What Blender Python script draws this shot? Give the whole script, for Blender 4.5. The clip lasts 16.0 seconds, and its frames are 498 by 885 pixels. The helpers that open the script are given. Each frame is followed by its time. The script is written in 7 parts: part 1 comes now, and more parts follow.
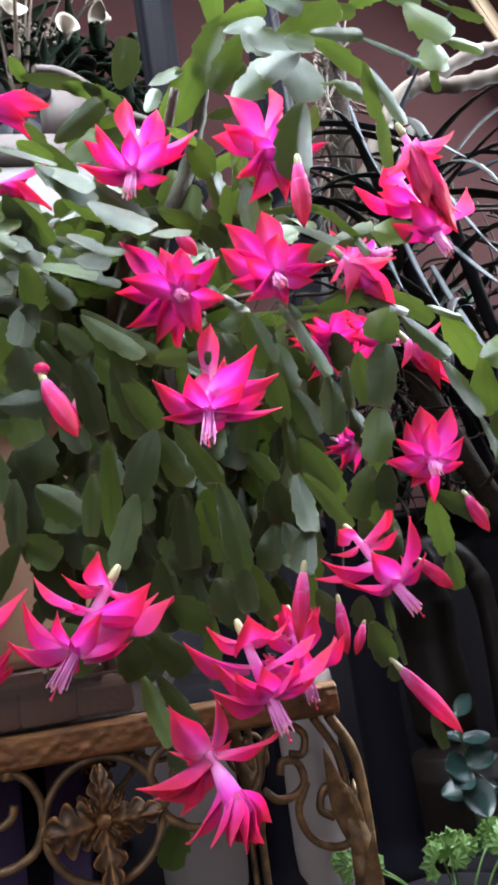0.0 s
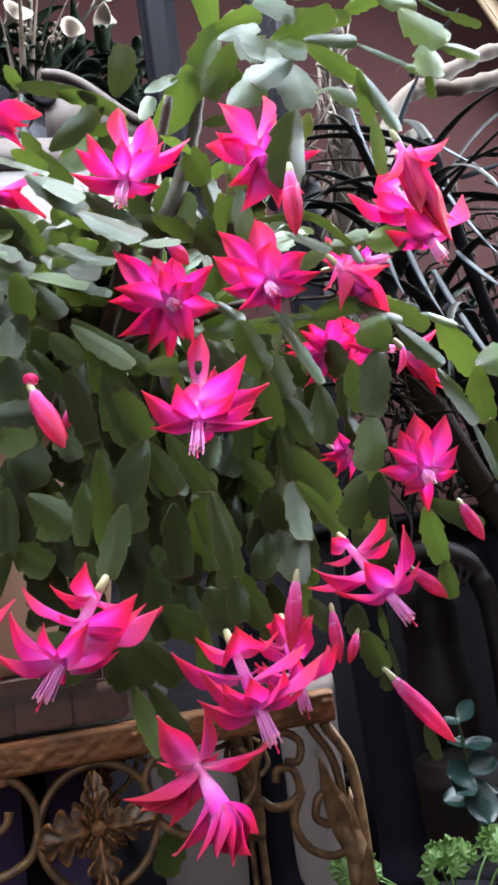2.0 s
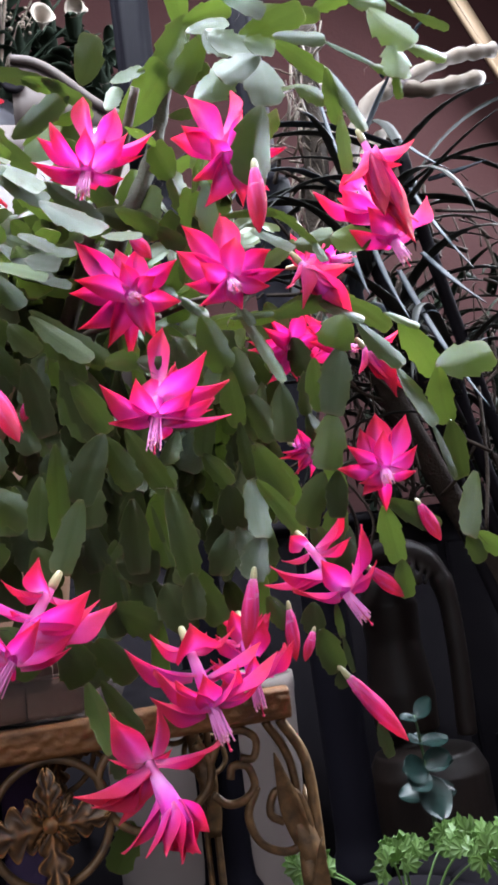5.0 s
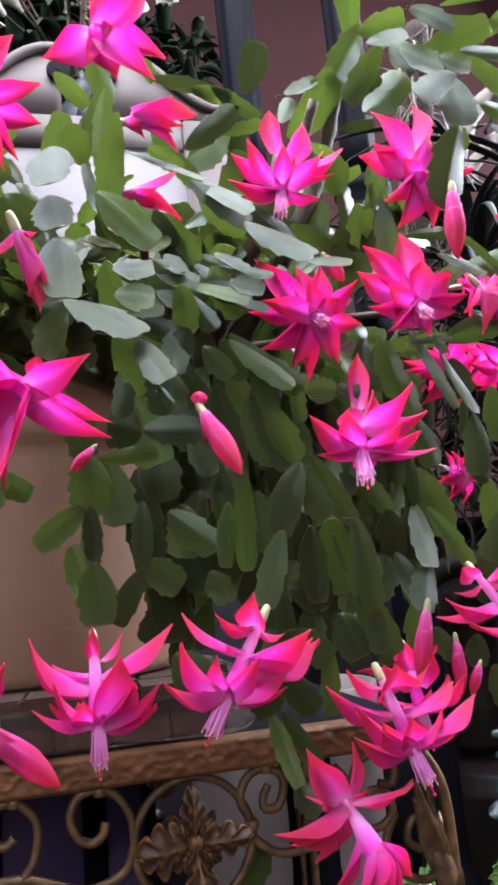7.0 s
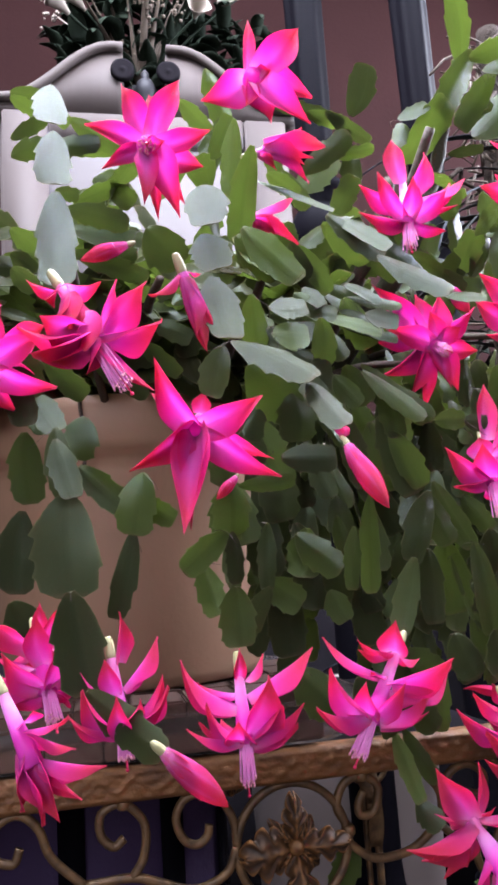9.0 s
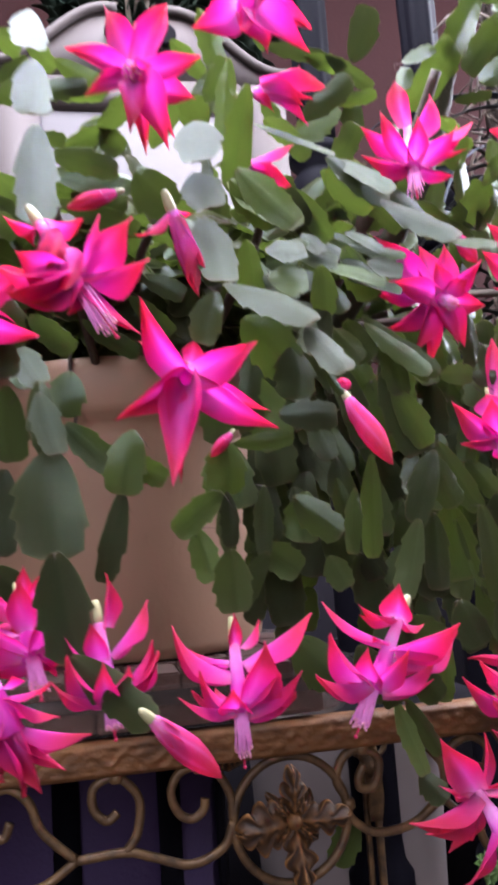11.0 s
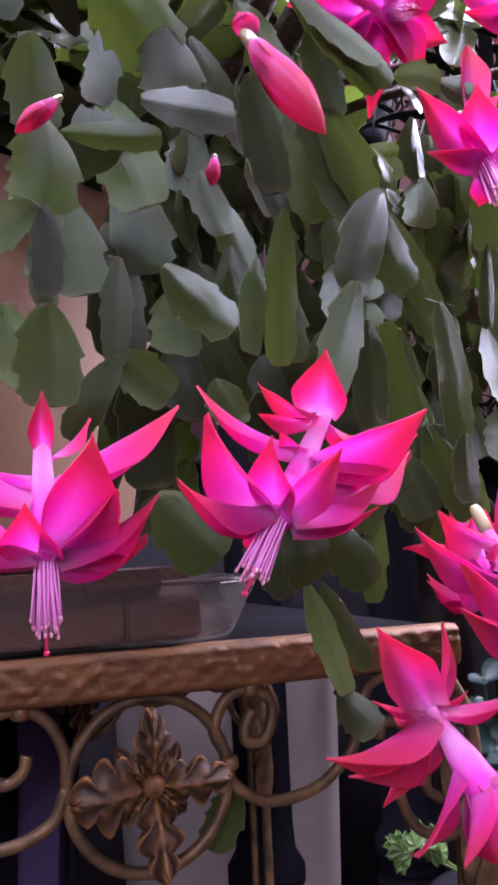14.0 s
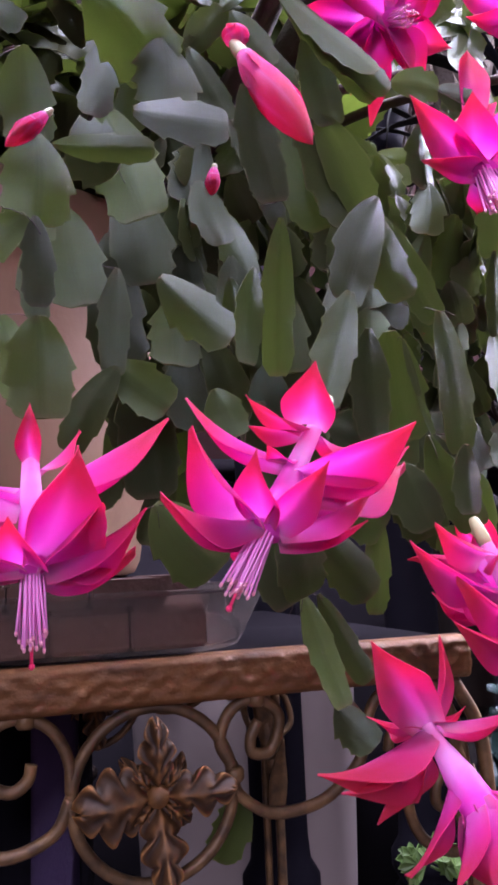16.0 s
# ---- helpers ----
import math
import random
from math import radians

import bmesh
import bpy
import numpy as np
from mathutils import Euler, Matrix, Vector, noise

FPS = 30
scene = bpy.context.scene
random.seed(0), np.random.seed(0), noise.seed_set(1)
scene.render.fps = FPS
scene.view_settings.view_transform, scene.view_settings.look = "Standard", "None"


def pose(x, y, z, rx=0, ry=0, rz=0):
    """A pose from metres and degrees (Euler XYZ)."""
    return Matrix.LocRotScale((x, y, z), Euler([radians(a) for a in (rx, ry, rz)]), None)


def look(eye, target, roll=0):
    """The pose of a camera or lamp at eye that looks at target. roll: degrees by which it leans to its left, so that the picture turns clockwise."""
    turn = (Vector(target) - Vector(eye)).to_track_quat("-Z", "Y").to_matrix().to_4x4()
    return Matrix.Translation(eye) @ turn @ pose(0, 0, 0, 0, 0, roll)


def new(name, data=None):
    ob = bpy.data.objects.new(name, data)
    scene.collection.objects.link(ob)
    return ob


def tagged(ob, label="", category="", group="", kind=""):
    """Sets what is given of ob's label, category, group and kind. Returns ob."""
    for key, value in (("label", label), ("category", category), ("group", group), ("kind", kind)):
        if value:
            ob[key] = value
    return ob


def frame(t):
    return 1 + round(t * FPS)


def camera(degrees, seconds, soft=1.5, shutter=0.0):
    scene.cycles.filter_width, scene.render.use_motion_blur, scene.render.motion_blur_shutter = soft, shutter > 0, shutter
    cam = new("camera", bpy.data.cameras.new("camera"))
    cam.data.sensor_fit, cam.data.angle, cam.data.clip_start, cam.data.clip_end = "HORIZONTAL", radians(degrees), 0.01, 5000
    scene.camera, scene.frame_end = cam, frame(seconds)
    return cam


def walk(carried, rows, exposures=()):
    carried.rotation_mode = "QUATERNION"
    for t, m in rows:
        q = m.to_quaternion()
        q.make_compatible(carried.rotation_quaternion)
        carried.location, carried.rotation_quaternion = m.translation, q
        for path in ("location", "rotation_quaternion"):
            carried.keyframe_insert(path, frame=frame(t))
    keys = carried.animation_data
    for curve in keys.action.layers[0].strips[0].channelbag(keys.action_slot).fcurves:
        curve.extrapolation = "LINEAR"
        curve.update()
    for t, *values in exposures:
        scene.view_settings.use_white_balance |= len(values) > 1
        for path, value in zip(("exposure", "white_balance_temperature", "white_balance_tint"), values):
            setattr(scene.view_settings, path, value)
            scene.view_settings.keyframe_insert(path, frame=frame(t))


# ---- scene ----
cam = camera(35.23, 16.0, 3.1, 0.5)
walk(cam, [
    (0.0, pose(0.0014, -0.6479, 0.8266, 102.31, 8.29, -11.37)),
    (0.5, pose(0.0067, -0.6545, 0.8308, 103.45, 8.04, -10.08)),
    (1.0, pose(0.0098, -0.6543, 0.8326, 103.55, 7.97, -10.11)),
    (1.5, pose(0.0110, -0.6513, 0.8320, 102.86, 8.19, -10.50)),
    (2.0, pose(0.0140, -0.6508, 0.8306, 102.41, 8.08, -10.59)),
    (2.5, pose(0.0113, -0.6506, 0.8315, 102.47, 7.43, -11.77)),
    (3.0, pose(0.0130, -0.6505, 0.8327, 102.74, 6.90, -13.28)),
    (3.2, pose(0.0138, -0.6496, 0.8324, 102.72, 6.95, -13.73)),
    (5.3, pose(0.0200, -0.6506, 0.8307, 101.65, 7.58, -13.10)),
    (5.5, pose(0.0144, -0.6483, 0.8298, 101.61, 7.61, -13.45)),
    (6.0, pose(-0.0136, -0.6250, 0.8269, 101.04, 6.99, -13.49)),
    (6.5, pose(-0.0484, -0.6168, 0.8518, 100.58, 5.90, -12.53)),
    (7.0, pose(-0.0736, -0.6246, 0.8684, 100.93, 5.06, -11.82)),
    (7.5, pose(-0.0849, -0.6260, 0.8718, 100.44, 4.87, -11.05)),
    (8.0, pose(-0.1101, -0.6256, 0.8789, 99.94, 4.53, -10.67)),
    (8.5, pose(-0.1337, -0.6302, 0.8928, 99.77, 3.99, -10.64)),
    (8.7, pose(-0.1396, -0.6309, 0.8945, 99.97, 3.89, -10.71)),
    (10.8, pose(-0.1416, -0.6198, 0.8889, 99.09, 3.66, -10.20)),
    (11.0, pose(-0.1341, -0.6062, 0.8852, 98.56, 3.94, -10.68)),
    (11.5, pose(-0.1136, -0.5471, 0.8571, 96.80, 3.48, -11.85)),
    (12.0, pose(-0.1015, -0.4943, 0.8066, 95.97, 2.21, -12.97)),
    (12.5, pose(-0.0727, -0.4627, 0.7843, 95.35, 3.06, -15.67)),
    (13.0, pose(-0.0637, -0.4451, 0.7784, 95.67, 3.00, -16.83)),
    (13.5, pose(-0.0625, -0.4466, 0.8050, 96.93, 3.44, -17.73)),
    (14.0, pose(-0.0845, -0.4379, 0.8092, 98.44, 2.83, -18.40)),
    (14.5, pose(-0.0826, -0.4418, 0.8114, 99.41, 1.77, -17.97)),
    (15.0, pose(-0.0797, -0.4413, 0.8067, 99.28, 1.95, -17.30)),
    (15.5, pose(-0.0774, -0.4410, 0.8084, 98.95, 2.32, -17.10)),
    (16.0, pose(-0.0737, -0.4398, 0.8112, 98.88, 2.55, -16.59)),
], exposures=[(0.0, 0.56, 6100, 9), (1.0, 0.62, 6100, 9), (2.5, 0.56, 6100, 10), (6.0, 0.52, 6100, 13), (7.5, 0.48, 6050, 18), (11.0, 0.56, 6050, 22), (12.0, 0.50, 6000, 29), (13.0, 0.74, 5930, 33), (14.0, 0.73, 5900, 40), (16.0, 0.71, 5900, 40)])

# ---- daylight: a roof window over the plants, a window in the right wall, and an added front fill ----
world = bpy.data.worlds.new("sky")
scene.world = world
world.use_nodes = True
wn = world.node_tree
sky = wn.nodes.new("ShaderNodeTexSky")
sky.sky_type = "NISHITA"
sky.sun_disc = False
sky.sun_elevation, sky.sun_rotation = radians(50), radians(200)
wn.links.new(sky.outputs[0], wn.nodes["Background"].inputs[0])
wn.nodes["Background"].inputs[1].default_value = 0.1


def window_light(name, m, w, h, watts, colour):
    data = bpy.data.lights.new(name, "AREA")
    data.shape, data.size, data.size_y, data.energy, data.color = "RECTANGLE", w, h, watts, colour
    ob = new(name, data)
    ob.matrix_world = m
    return ob


window_light("roof_window_light", look((-0.05, -0.20, 2.62), (-0.05, -0.22, 0.9)), 1.4, 1.0, 180, (0.90, 0.96, 1.0))
# unseen lamp in an opening of the front wall, added to lift the shadows
window_light("wall_window_light", look((-0.9, -2.38, 1.75), (0.0, 0.0, 1.0)), 1.1, 1.2, 28, (0.93, 0.97, 1.0))
window_light("side_window_light", look((1.48, 0.35, 1.95), (0.0, -0.1, 1.1)), 1.0, 1.0, 125, (0.90, 0.95, 1.0))


# ---- materials ----
class Mat:
    """A node material under construction."""

    def __init__(self, name, rough=0.5, metal=0.0, spec=0.5):
        self.m = bpy.data.materials.new(name)
        self.m.use_nodes = True
        self.t = self.m.node_tree
        self.b = self.t.nodes["Principled BSDF"]
        self.b.inputs["Roughness"].default_value = rough
        self.b.inputs["Metallic"].default_value = metal
        self.b.inputs["Specular IOR Level"].default_value = spec

    def node(self, kind, **inputs):
        n = self.t.nodes.new(kind)
        for k, v in inputs.items():
            self.plug(v, n.inputs[k.replace("_", " ")])
        return n

    def plug(self, v, socket):
        if hasattr(v, "is_output"):
            self.t.links.new(v, socket)
        else:
            socket.default_value = v

    def noise(self, scale, detail=4.0, rough=0.55, coords="Object", stretch=(1, 1, 1)):
        co = self.t.nodes.new("ShaderNodeTexCoord").outputs[coords]
        if stretch != (1, 1, 1):
            mp = self.node("ShaderNodeMapping", Vector=co, Scale=stretch)
            co = mp.outputs[0]
        n = self.node("ShaderNodeTexNoise", Vector=co, Scale=scale, Detail=detail, Roughness=rough)
        return n.outputs[0]

    def ramp(self, fac, *stops):
        r = self.node("ShaderNodeValToRGB", Fac=fac)
        e = r.color_ramp.elements
        while len(e) < len(stops):
            e.new(0.5)
        for el, (p, c) in zip(e, stops):
            el.position, el.color = p, (*c, 1)
        return r.outputs[0]

    def mix(self, fac, a, b, mode="MIX"):
        n = self.t.nodes.new("ShaderNodeMix")
        n.data_type, n.blend_type = "RGBA", mode
        self.plug(fac, n.inputs[0])
        for v, s in ((a, n.inputs[6]), (b, n.inputs[7])):
            self.plug((*v, 1) if isinstance(v, tuple) else v, s)
        return n.outputs[2]

    def maths(self, op, a, b=0.0):
        n = self.t.nodes.new("ShaderNodeMath")
        n.operation = op
        self.plug(a, n.inputs[0])
        self.plug(b, n.inputs[1])
        return n.outputs[0]

    def uv(self):
        u = self.t.nodes.new("ShaderNodeUVMap")
        s = self.node("ShaderNodeSeparateXYZ", Vector=u.outputs[0])
        return s.outputs[0], s.outputs[1]

    def random(self):
        return self.t.nodes.new("ShaderNodeObjectInfo").outputs["Random"]

    def colour(self, c):
        self.plug((*c, 1) if isinstance(c, tuple) else c, self.b.inputs["Base Color"])
        return self

    def bump(self, height, strength=0.3, dist=0.001):
        n = self.node("ShaderNodeBump", Height=height, Strength=strength, Distance=dist)
        self.t.links.new(n.outputs[0], self.b.inputs["Normal"])
        return self

    def soft_tone(self, c, power=0.5):
        g = self.t.nodes.new("ShaderNodeGamma")
        self.plug((*c, 1) if isinstance(c, tuple) else c, g.inputs[0])
        g.inputs[1].default_value = power
        return g.outputs[0]

    def thin(self, colour, share):
        """Light passes through the blade, as through a leaf or a petal."""
        tr = self.node("ShaderNodeBsdfTranslucent")
        self.plug((*colour, 1) if isinstance(colour, tuple) else colour, tr.inputs[0])
        mx = self.t.nodes.new("ShaderNodeMixShader")
        mx.inputs[0].default_value = share
        self.t.links.new(self.b.outputs[0], mx.inputs[1])
        self.t.links.new(tr.outputs[0], mx.inputs[2])
        self.t.links.new(mx.outputs[0], self.t.nodes["Material Output"].inputs[0])
        return self


def plain(name, c1, c2, scale, rough=0.5, metal=0.0, bump=0.2, dist=0.001, spec=0.5, fine=8.0):
    """Two colours mottled at one scale, with relief at a finer one."""
    k = Mat(name, rough, metal, spec)
    k.colour(k.mix(k.maths("MULTIPLY", k.noise(scale), 1.0), c1, c2))
    k.bump(k.noise(scale * fine), bump, dist)
    return k.m


def leaf_material(joined=False):
    # joined: the inner shoots' copy, with shade put into its darker, duller colour
    k = Mat("shaded_inner_leaf" if joined else "cactus_leaf", 0.48, 0, 0.10 if joined else 0.23)
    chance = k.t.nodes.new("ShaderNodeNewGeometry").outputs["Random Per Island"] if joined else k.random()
    u, v = k.uv()
    rib = k.maths("ABSOLUTE", k.maths("SUBTRACT", u, 0.5))
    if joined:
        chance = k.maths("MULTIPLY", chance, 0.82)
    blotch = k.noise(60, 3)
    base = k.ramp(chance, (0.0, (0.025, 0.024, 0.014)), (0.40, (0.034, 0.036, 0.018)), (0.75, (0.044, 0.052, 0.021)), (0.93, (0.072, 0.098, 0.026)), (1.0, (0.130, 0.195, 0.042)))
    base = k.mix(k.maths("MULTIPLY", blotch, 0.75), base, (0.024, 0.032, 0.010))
    base = k.mix(k.ramp(k.noise(14, 3), (0.52, (0, 0, 0)), (0.72, (0.45, 0.45, 0.45))), base, (0.050, 0.034, 0.020))
    furrow = k.ramp(rib, (0.0, (0.2, 0.2, 0.2)), (0.025, (0.8, 0.8, 0.8)), (0.07, (0.0, 0.0, 0.0)))
    base = k.mix(k.maths("MULTIPLY", furrow, 0.6), base, (0.012, 0.016, 0.007))
    edge = k.ramp(rib, (0.44, (0.0, 0.0, 0.0)), (0.49, (1.0, 1.0, 1.0)))
    base = k.mix(k.maths("MULTIPLY", edge, 0.32), base, (0.160, 0.150, 0.070))
    tip = k.ramp(v, (0.0, (0.5, 0.5, 0.5)), (0.06, (0, 0, 0)), (0.95, (0, 0, 0)), (1.0, (0.6, 0.6, 0.6)))
    base = k.mix(tip, base, (0.13, 0.085, 0.05))
    k.colour(base)
    k.plug(k.ramp(k.noise(90, 2), (0.3, (0.19, 0.19, 0.19)), (0.75, (0.32, 0.32, 0.32))), k.b.inputs["Roughness"])
    k.b.inputs["Coat Weight"].default_value = 0.01 if joined else 0.02
    k.b.inputs["Specular Tint"].default_value = (0.60, 0.92, 0.58, 1)
    k.b.inputs["Coat Roughness"].default_value = 0.3
    k.bump(k.mix(0.35, k.mix(0.5, k.noise(300, 3), k.noise(45, 3)), k.maths("MULTIPLY", furrow, -1.0)), 0.5, 0.0022)
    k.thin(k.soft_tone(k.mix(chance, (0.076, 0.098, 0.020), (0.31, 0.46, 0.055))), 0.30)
    return k.m


def petal_material(outer=False):
    """Inner petals are magenta with coral tips; the outer ones are coral for most of their length."""
    k = Mat("outer_petal" if outer else "petal", 0.5, 0, 0.1)
    u, v = k.uv()
    rib = k.maths("ABSOLUTE", k.maths("SUBTRACT", u, 0.5))
    stops = ((0.0, (0.93, 0.50, 0.76)), (0.15, (0.89, 0.19, 0.52)), (0.34, (0.84, 0.072, 0.29)), (0.55, (0.78, 0.060, 0.125)), (0.76, (0.71, 0.066, 0.055)), (1.0, (0.62, 0.078, 0.030))) if outer else (
        (0.0, (0.95, 0.56, 0.90)), (0.16, (0.92, 0.23, 0.78)), (0.38, (0.88, 0.076, 0.53)), (0.58, (0.83, 0.058, 0.27)), (0.77, (0.76, 0.060, 0.085)), (1.0, (0.66, 0.078, 0.034)))
    drift = k.maths("ADD", k.maths("MULTIPLY", k.maths("SUBTRACT", k.noise(160, 2), 0.5), 0.2), k.maths("MULTIPLY", k.maths("SUBTRACT", k.random(), 0.5), 0.16))
    along = k.ramp(k.maths("ADD", v, drift), *stops)
    c = k.mix(k.ramp(rib, (0.30, (0, 0, 0)), (0.5, (0.55, 0.55, 0.55))), along, (0.79, 0.062, 0.085) if outer else (0.85, 0.046, 0.16))
    c = k.mix(k.maths("MULTIPLY", k.ramp(rib, (0.0, (0.62, 0.62, 0.62)), (0.10, (0.34, 0.34, 0.34)), (0.26, (0, 0, 0))), k.ramp(v, (0.38, (1, 1, 1)), (0.82, (0, 0, 0)))), c, (0.96, 0.26, 0.82))
    streak = k.noise(40, 3, 0.6, "UV", (26, 1.2, 1))
    c = k.mix(k.ramp(streak, (0.42, (0, 0, 0)), (0.70, (0.55, 0.55, 0.55))), c, (0.96, 0.11, 0.66))
    vein = k.noise(30, 2, 0.5, "UV", (44, 0.8, 1))
    c = k.mix(k.ramp(vein, (0.50, (0, 0, 0)), (0.66, (0.30, 0.30, 0.30))), c, (0.72, 0.022, 0.17))
    k.colour(c)
    k.bump(k.mix(0.5, streak, vein), 0.8, 0.0010)
    k.thin(k.soft_tone(c, 0.80), 0.62)
    return k.m


def rod_material():
    k = Mat("bronzed_iron", 0.5, 0.3, 0.45)
    n = k.noise(70, 5)
    k.colour(k.ramp(n, (0.3, (0.040, 0.024, 0.013)), (0.5, (0.105, 0.058, 0.025)), (0.72, (0.200, 0.110, 0.045))))
    k.bump(k.noise(300, 4), 0.4, 0.0008)
    return k.m


def gilt_material():
    k = Mat("worn_gilt_bar", 0.6, 0.15, 0.4)
    n = k.noise(45, 6, 0.6, "Object", (0.5, 1, 1.6))
    k.colour(k.ramp(n, (0.3, (0.050, 0.021, 0.0070)), (0.5, (0.135, 0.055, 0.016)), (0.75, (0.235, 0.100, 0.030))))
    k.bump(k.mix(0.35, k.noise(120, 2, 0.5, "Object", (0.6, 1, 1.3)), k.noise(420, 4)), 0.8, 0.0024)
    return k.m


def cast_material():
    """Dark gilded bronze; ridge highlights and hollow shade are put into the colour."""
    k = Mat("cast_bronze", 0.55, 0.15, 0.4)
    ridged = k.t.nodes.new("ShaderNodeNewGeometry").outputs["Pointiness"]
    ridged = k.maths("ADD", ridged, k.maths("MULTIPLY", k.maths("SUBTRACT", k.noise(90, 4), 0.5), 0.10))
    k.colour(k.ramp(ridged, (0.45, (0.020, 0.009, 0.004)), (0.53, (0.066, 0.029, 0.009)), (0.63, (0.300, 0.130, 0.034))))
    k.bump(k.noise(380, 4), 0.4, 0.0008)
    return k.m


def clay_material():
    k = Mat("cream_planter", 0.55, 0, 0.4)
    big = k.noise(5, 5)
    c = k.mix(big, (0.285, 0.162, 0.098), (0.355, 0.212, 0.134))
    stain = k.noise(16, 6, 0.65, "Object", (1, 1, 0.35))
    c = k.mix(k.ramp(stain, (0.55, (0, 0, 0)), (0.8, (0.6, 0.6, 0.6))), c, (0.165, 0.090, 0.052))
    k.colour(c)
    k.bump(k.noise(150, 4), 0.2, 0.001)
    return k.m


def brick_material():
    k = Mat("brick", 0.85)
    c = k.ramp(k.random(), (0.0, (0.058, 0.027, 0.018)), (0.5, (0.076, 0.036, 0.024)), (1.0, (0.104, 0.052, 0.036)))
    k.colour(k.mix(k.noise(60, 5), c, (0.080, 0.042, 0.030)))
    k.bump(k.noise(220, 5), 0.5, 0.002)
    return k.m


def clear_material(name, tint, rough=0.08):
    k = Mat(name, rough)
    k.colour(tint)
    k.b.inputs["Transmission Weight"].default_value = 0.975
    k.b.inputs["IOR"].default_value = 1.12
    k.plug(k.ramp(k.noise(40, 5), (0.5, (rough, rough, rough)), (0.9, (0.32, 0.32, 0.32))), k.b.inputs["Roughness"])
    return k.m


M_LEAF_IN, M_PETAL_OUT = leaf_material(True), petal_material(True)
M_LEAF, M_PETAL, M_ROD, M_GILT, M_CLAY, M_BRICK = leaf_material(), petal_material(), rod_material(), gilt_material(), clay_material(), brick_material()
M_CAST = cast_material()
M_TRAY = clear_material("clear_plastic", (0.66, 0.58, 0.55), 0.20)
M_OVARY = plain("pale_ovary", (0.26, 0.25, 0.11), (0.40, 0.36, 0.20), 90, 0.45)
M_FILAMENT = plain("filament", (0.90, 0.22, 0.68), (0.93, 0.40, 0.80), 200, 0.4)
M_ANTHER = plain("anther", (0.84, 0.42, 0.54), (0.74, 0.24, 0.38), 400, 0.7)
M_STIGMA = plain("stigma", (0.75, 0.02, 0.12), (0.60, 0.02, 0.10), 300, 0.4)
M_TUBE = Mat("flower_tube", 0.4, 0, 0.2)
tube_rise = M_TUBE.node("ShaderNodeSeparateXYZ")
M_TUBE.plug(M_TUBE.node("ShaderNodeTexCoord").outputs["Object"], tube_rise.inputs[0])
tube_rise = M_TUBE.maths("ADD", M_TUBE.maths("MULTIPLY", tube_rise.outputs[2], 34.0), M_TUBE.maths("MULTIPLY", M_TUBE.noise(120), 0.3))
tube_tone = M_TUBE.ramp(M_TUBE.maths("ADD", tube_rise, 0.95), (0.0, (0.90, 0.30, 0.66)), (0.2, (0.95, 0.48, 0.90)), (0.42, (0.93, 0.30, 0.84)), (0.72, (0.90, 0.090, 0.64)))
M_TUBE.colour(tube_tone)
M_TUBE = M_TUBE.thin(M_TUBE.soft_tone(tube_tone, 0.8), 0.5).m
M_TWIG = plain("woody_stem", (0.032, 0.020, 0.013), (0.075, 0.050, 0.030), 40, 0.8, bump=0.6, dist=0.002)
M_TRUNK = plain("green_woody_stem", (0.020, 0.017, 0.010), (0.046, 0.044, 0.022), 60, 0.75, bump=0.6, dist=0.002, spec=0.2)
M_BARK = plain("dark_bark", (0.010, 0.007, 0.006), (0.034, 0.024, 0.018), 30, 0.9, bump=0.8, dist=0.003, spec=0.1)
M_SOIL = plain("potting_soil", (0.020, 0.014, 0.010), (0.060, 0.040, 0.026), 60, 0.95, bump=0.9, dist=0.006)
M_BLACK = plain("black_lacquer", (0.0026, 0.0023, 0.0036), (0.0044, 0.0038, 0.0058), 8, 0.62, bump=0.08, spec=0.02)
M_SOOT = plain("dull_black", (0.0060, 0.0052, 0.0064), (0.0088, 0.0075, 0.0092), 20, 0.9, spec=0.02)
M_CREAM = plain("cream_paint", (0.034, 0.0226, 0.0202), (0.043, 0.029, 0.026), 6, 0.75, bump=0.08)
M_GREYPANEL = plain("grey_panel", (0.050, 0.042, 0.043), (0.068, 0.057, 0.058), 9, 0.75)
M_WALL = plain("dark_red_wall", (0.0105, 0.0034, 0.0034), (0.0180, 0.0057, 0.0054), 3, 0.95, bump=0.25, dist=0.002, spec=0.1, fine=40)
M_CEIL = plain("ceiling_paint", (0.12, 0.09, 0.08), (0.15, 0.115, 0.10), 3, 0.8)
M_FLOOR = plain("dark_wood_floor", (0.026, 0.015, 0.010), (0.050, 0.030, 0.019), 6, 0.45)
# brownish mottling stands in for the gradient of light over the tall planter
M_PALE = plain("pale_grey_glaze", (0.120, 0.095, 0.086), (0.225, 0.184, 0.176), 5, 0.5, bump=0.1)
M_PURPLE = plain("purple_cloth", (0.020, 0.008, 0.040), (0.032, 0.014, 0.060), 22, 0.8, bump=0.5, dist=0.002)
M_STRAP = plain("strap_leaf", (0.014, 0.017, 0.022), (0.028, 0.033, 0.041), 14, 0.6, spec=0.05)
# near-black green: the background foliage's shade is put into this colour
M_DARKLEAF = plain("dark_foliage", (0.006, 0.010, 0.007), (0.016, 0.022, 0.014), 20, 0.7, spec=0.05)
# copy of the strap leaf with shade put into its colour, for most blades
M_SHADESTRAP = plain("shaded_strap_leaf", (0.010, 0.011, 0.010), (0.022, 0.022, 0.020), 14, 0.6, spec=0.06)
M_STRAPG = plain("green_strap_leaf", (0.030, 0.060, 0.022), (0.055, 0.095, 0.035), 14, 0.4)
M_JADE = plain("jade_leaf", (0.007, 0.019, 0.017), (0.014, 0.031, 0.027), 30, 0.25)
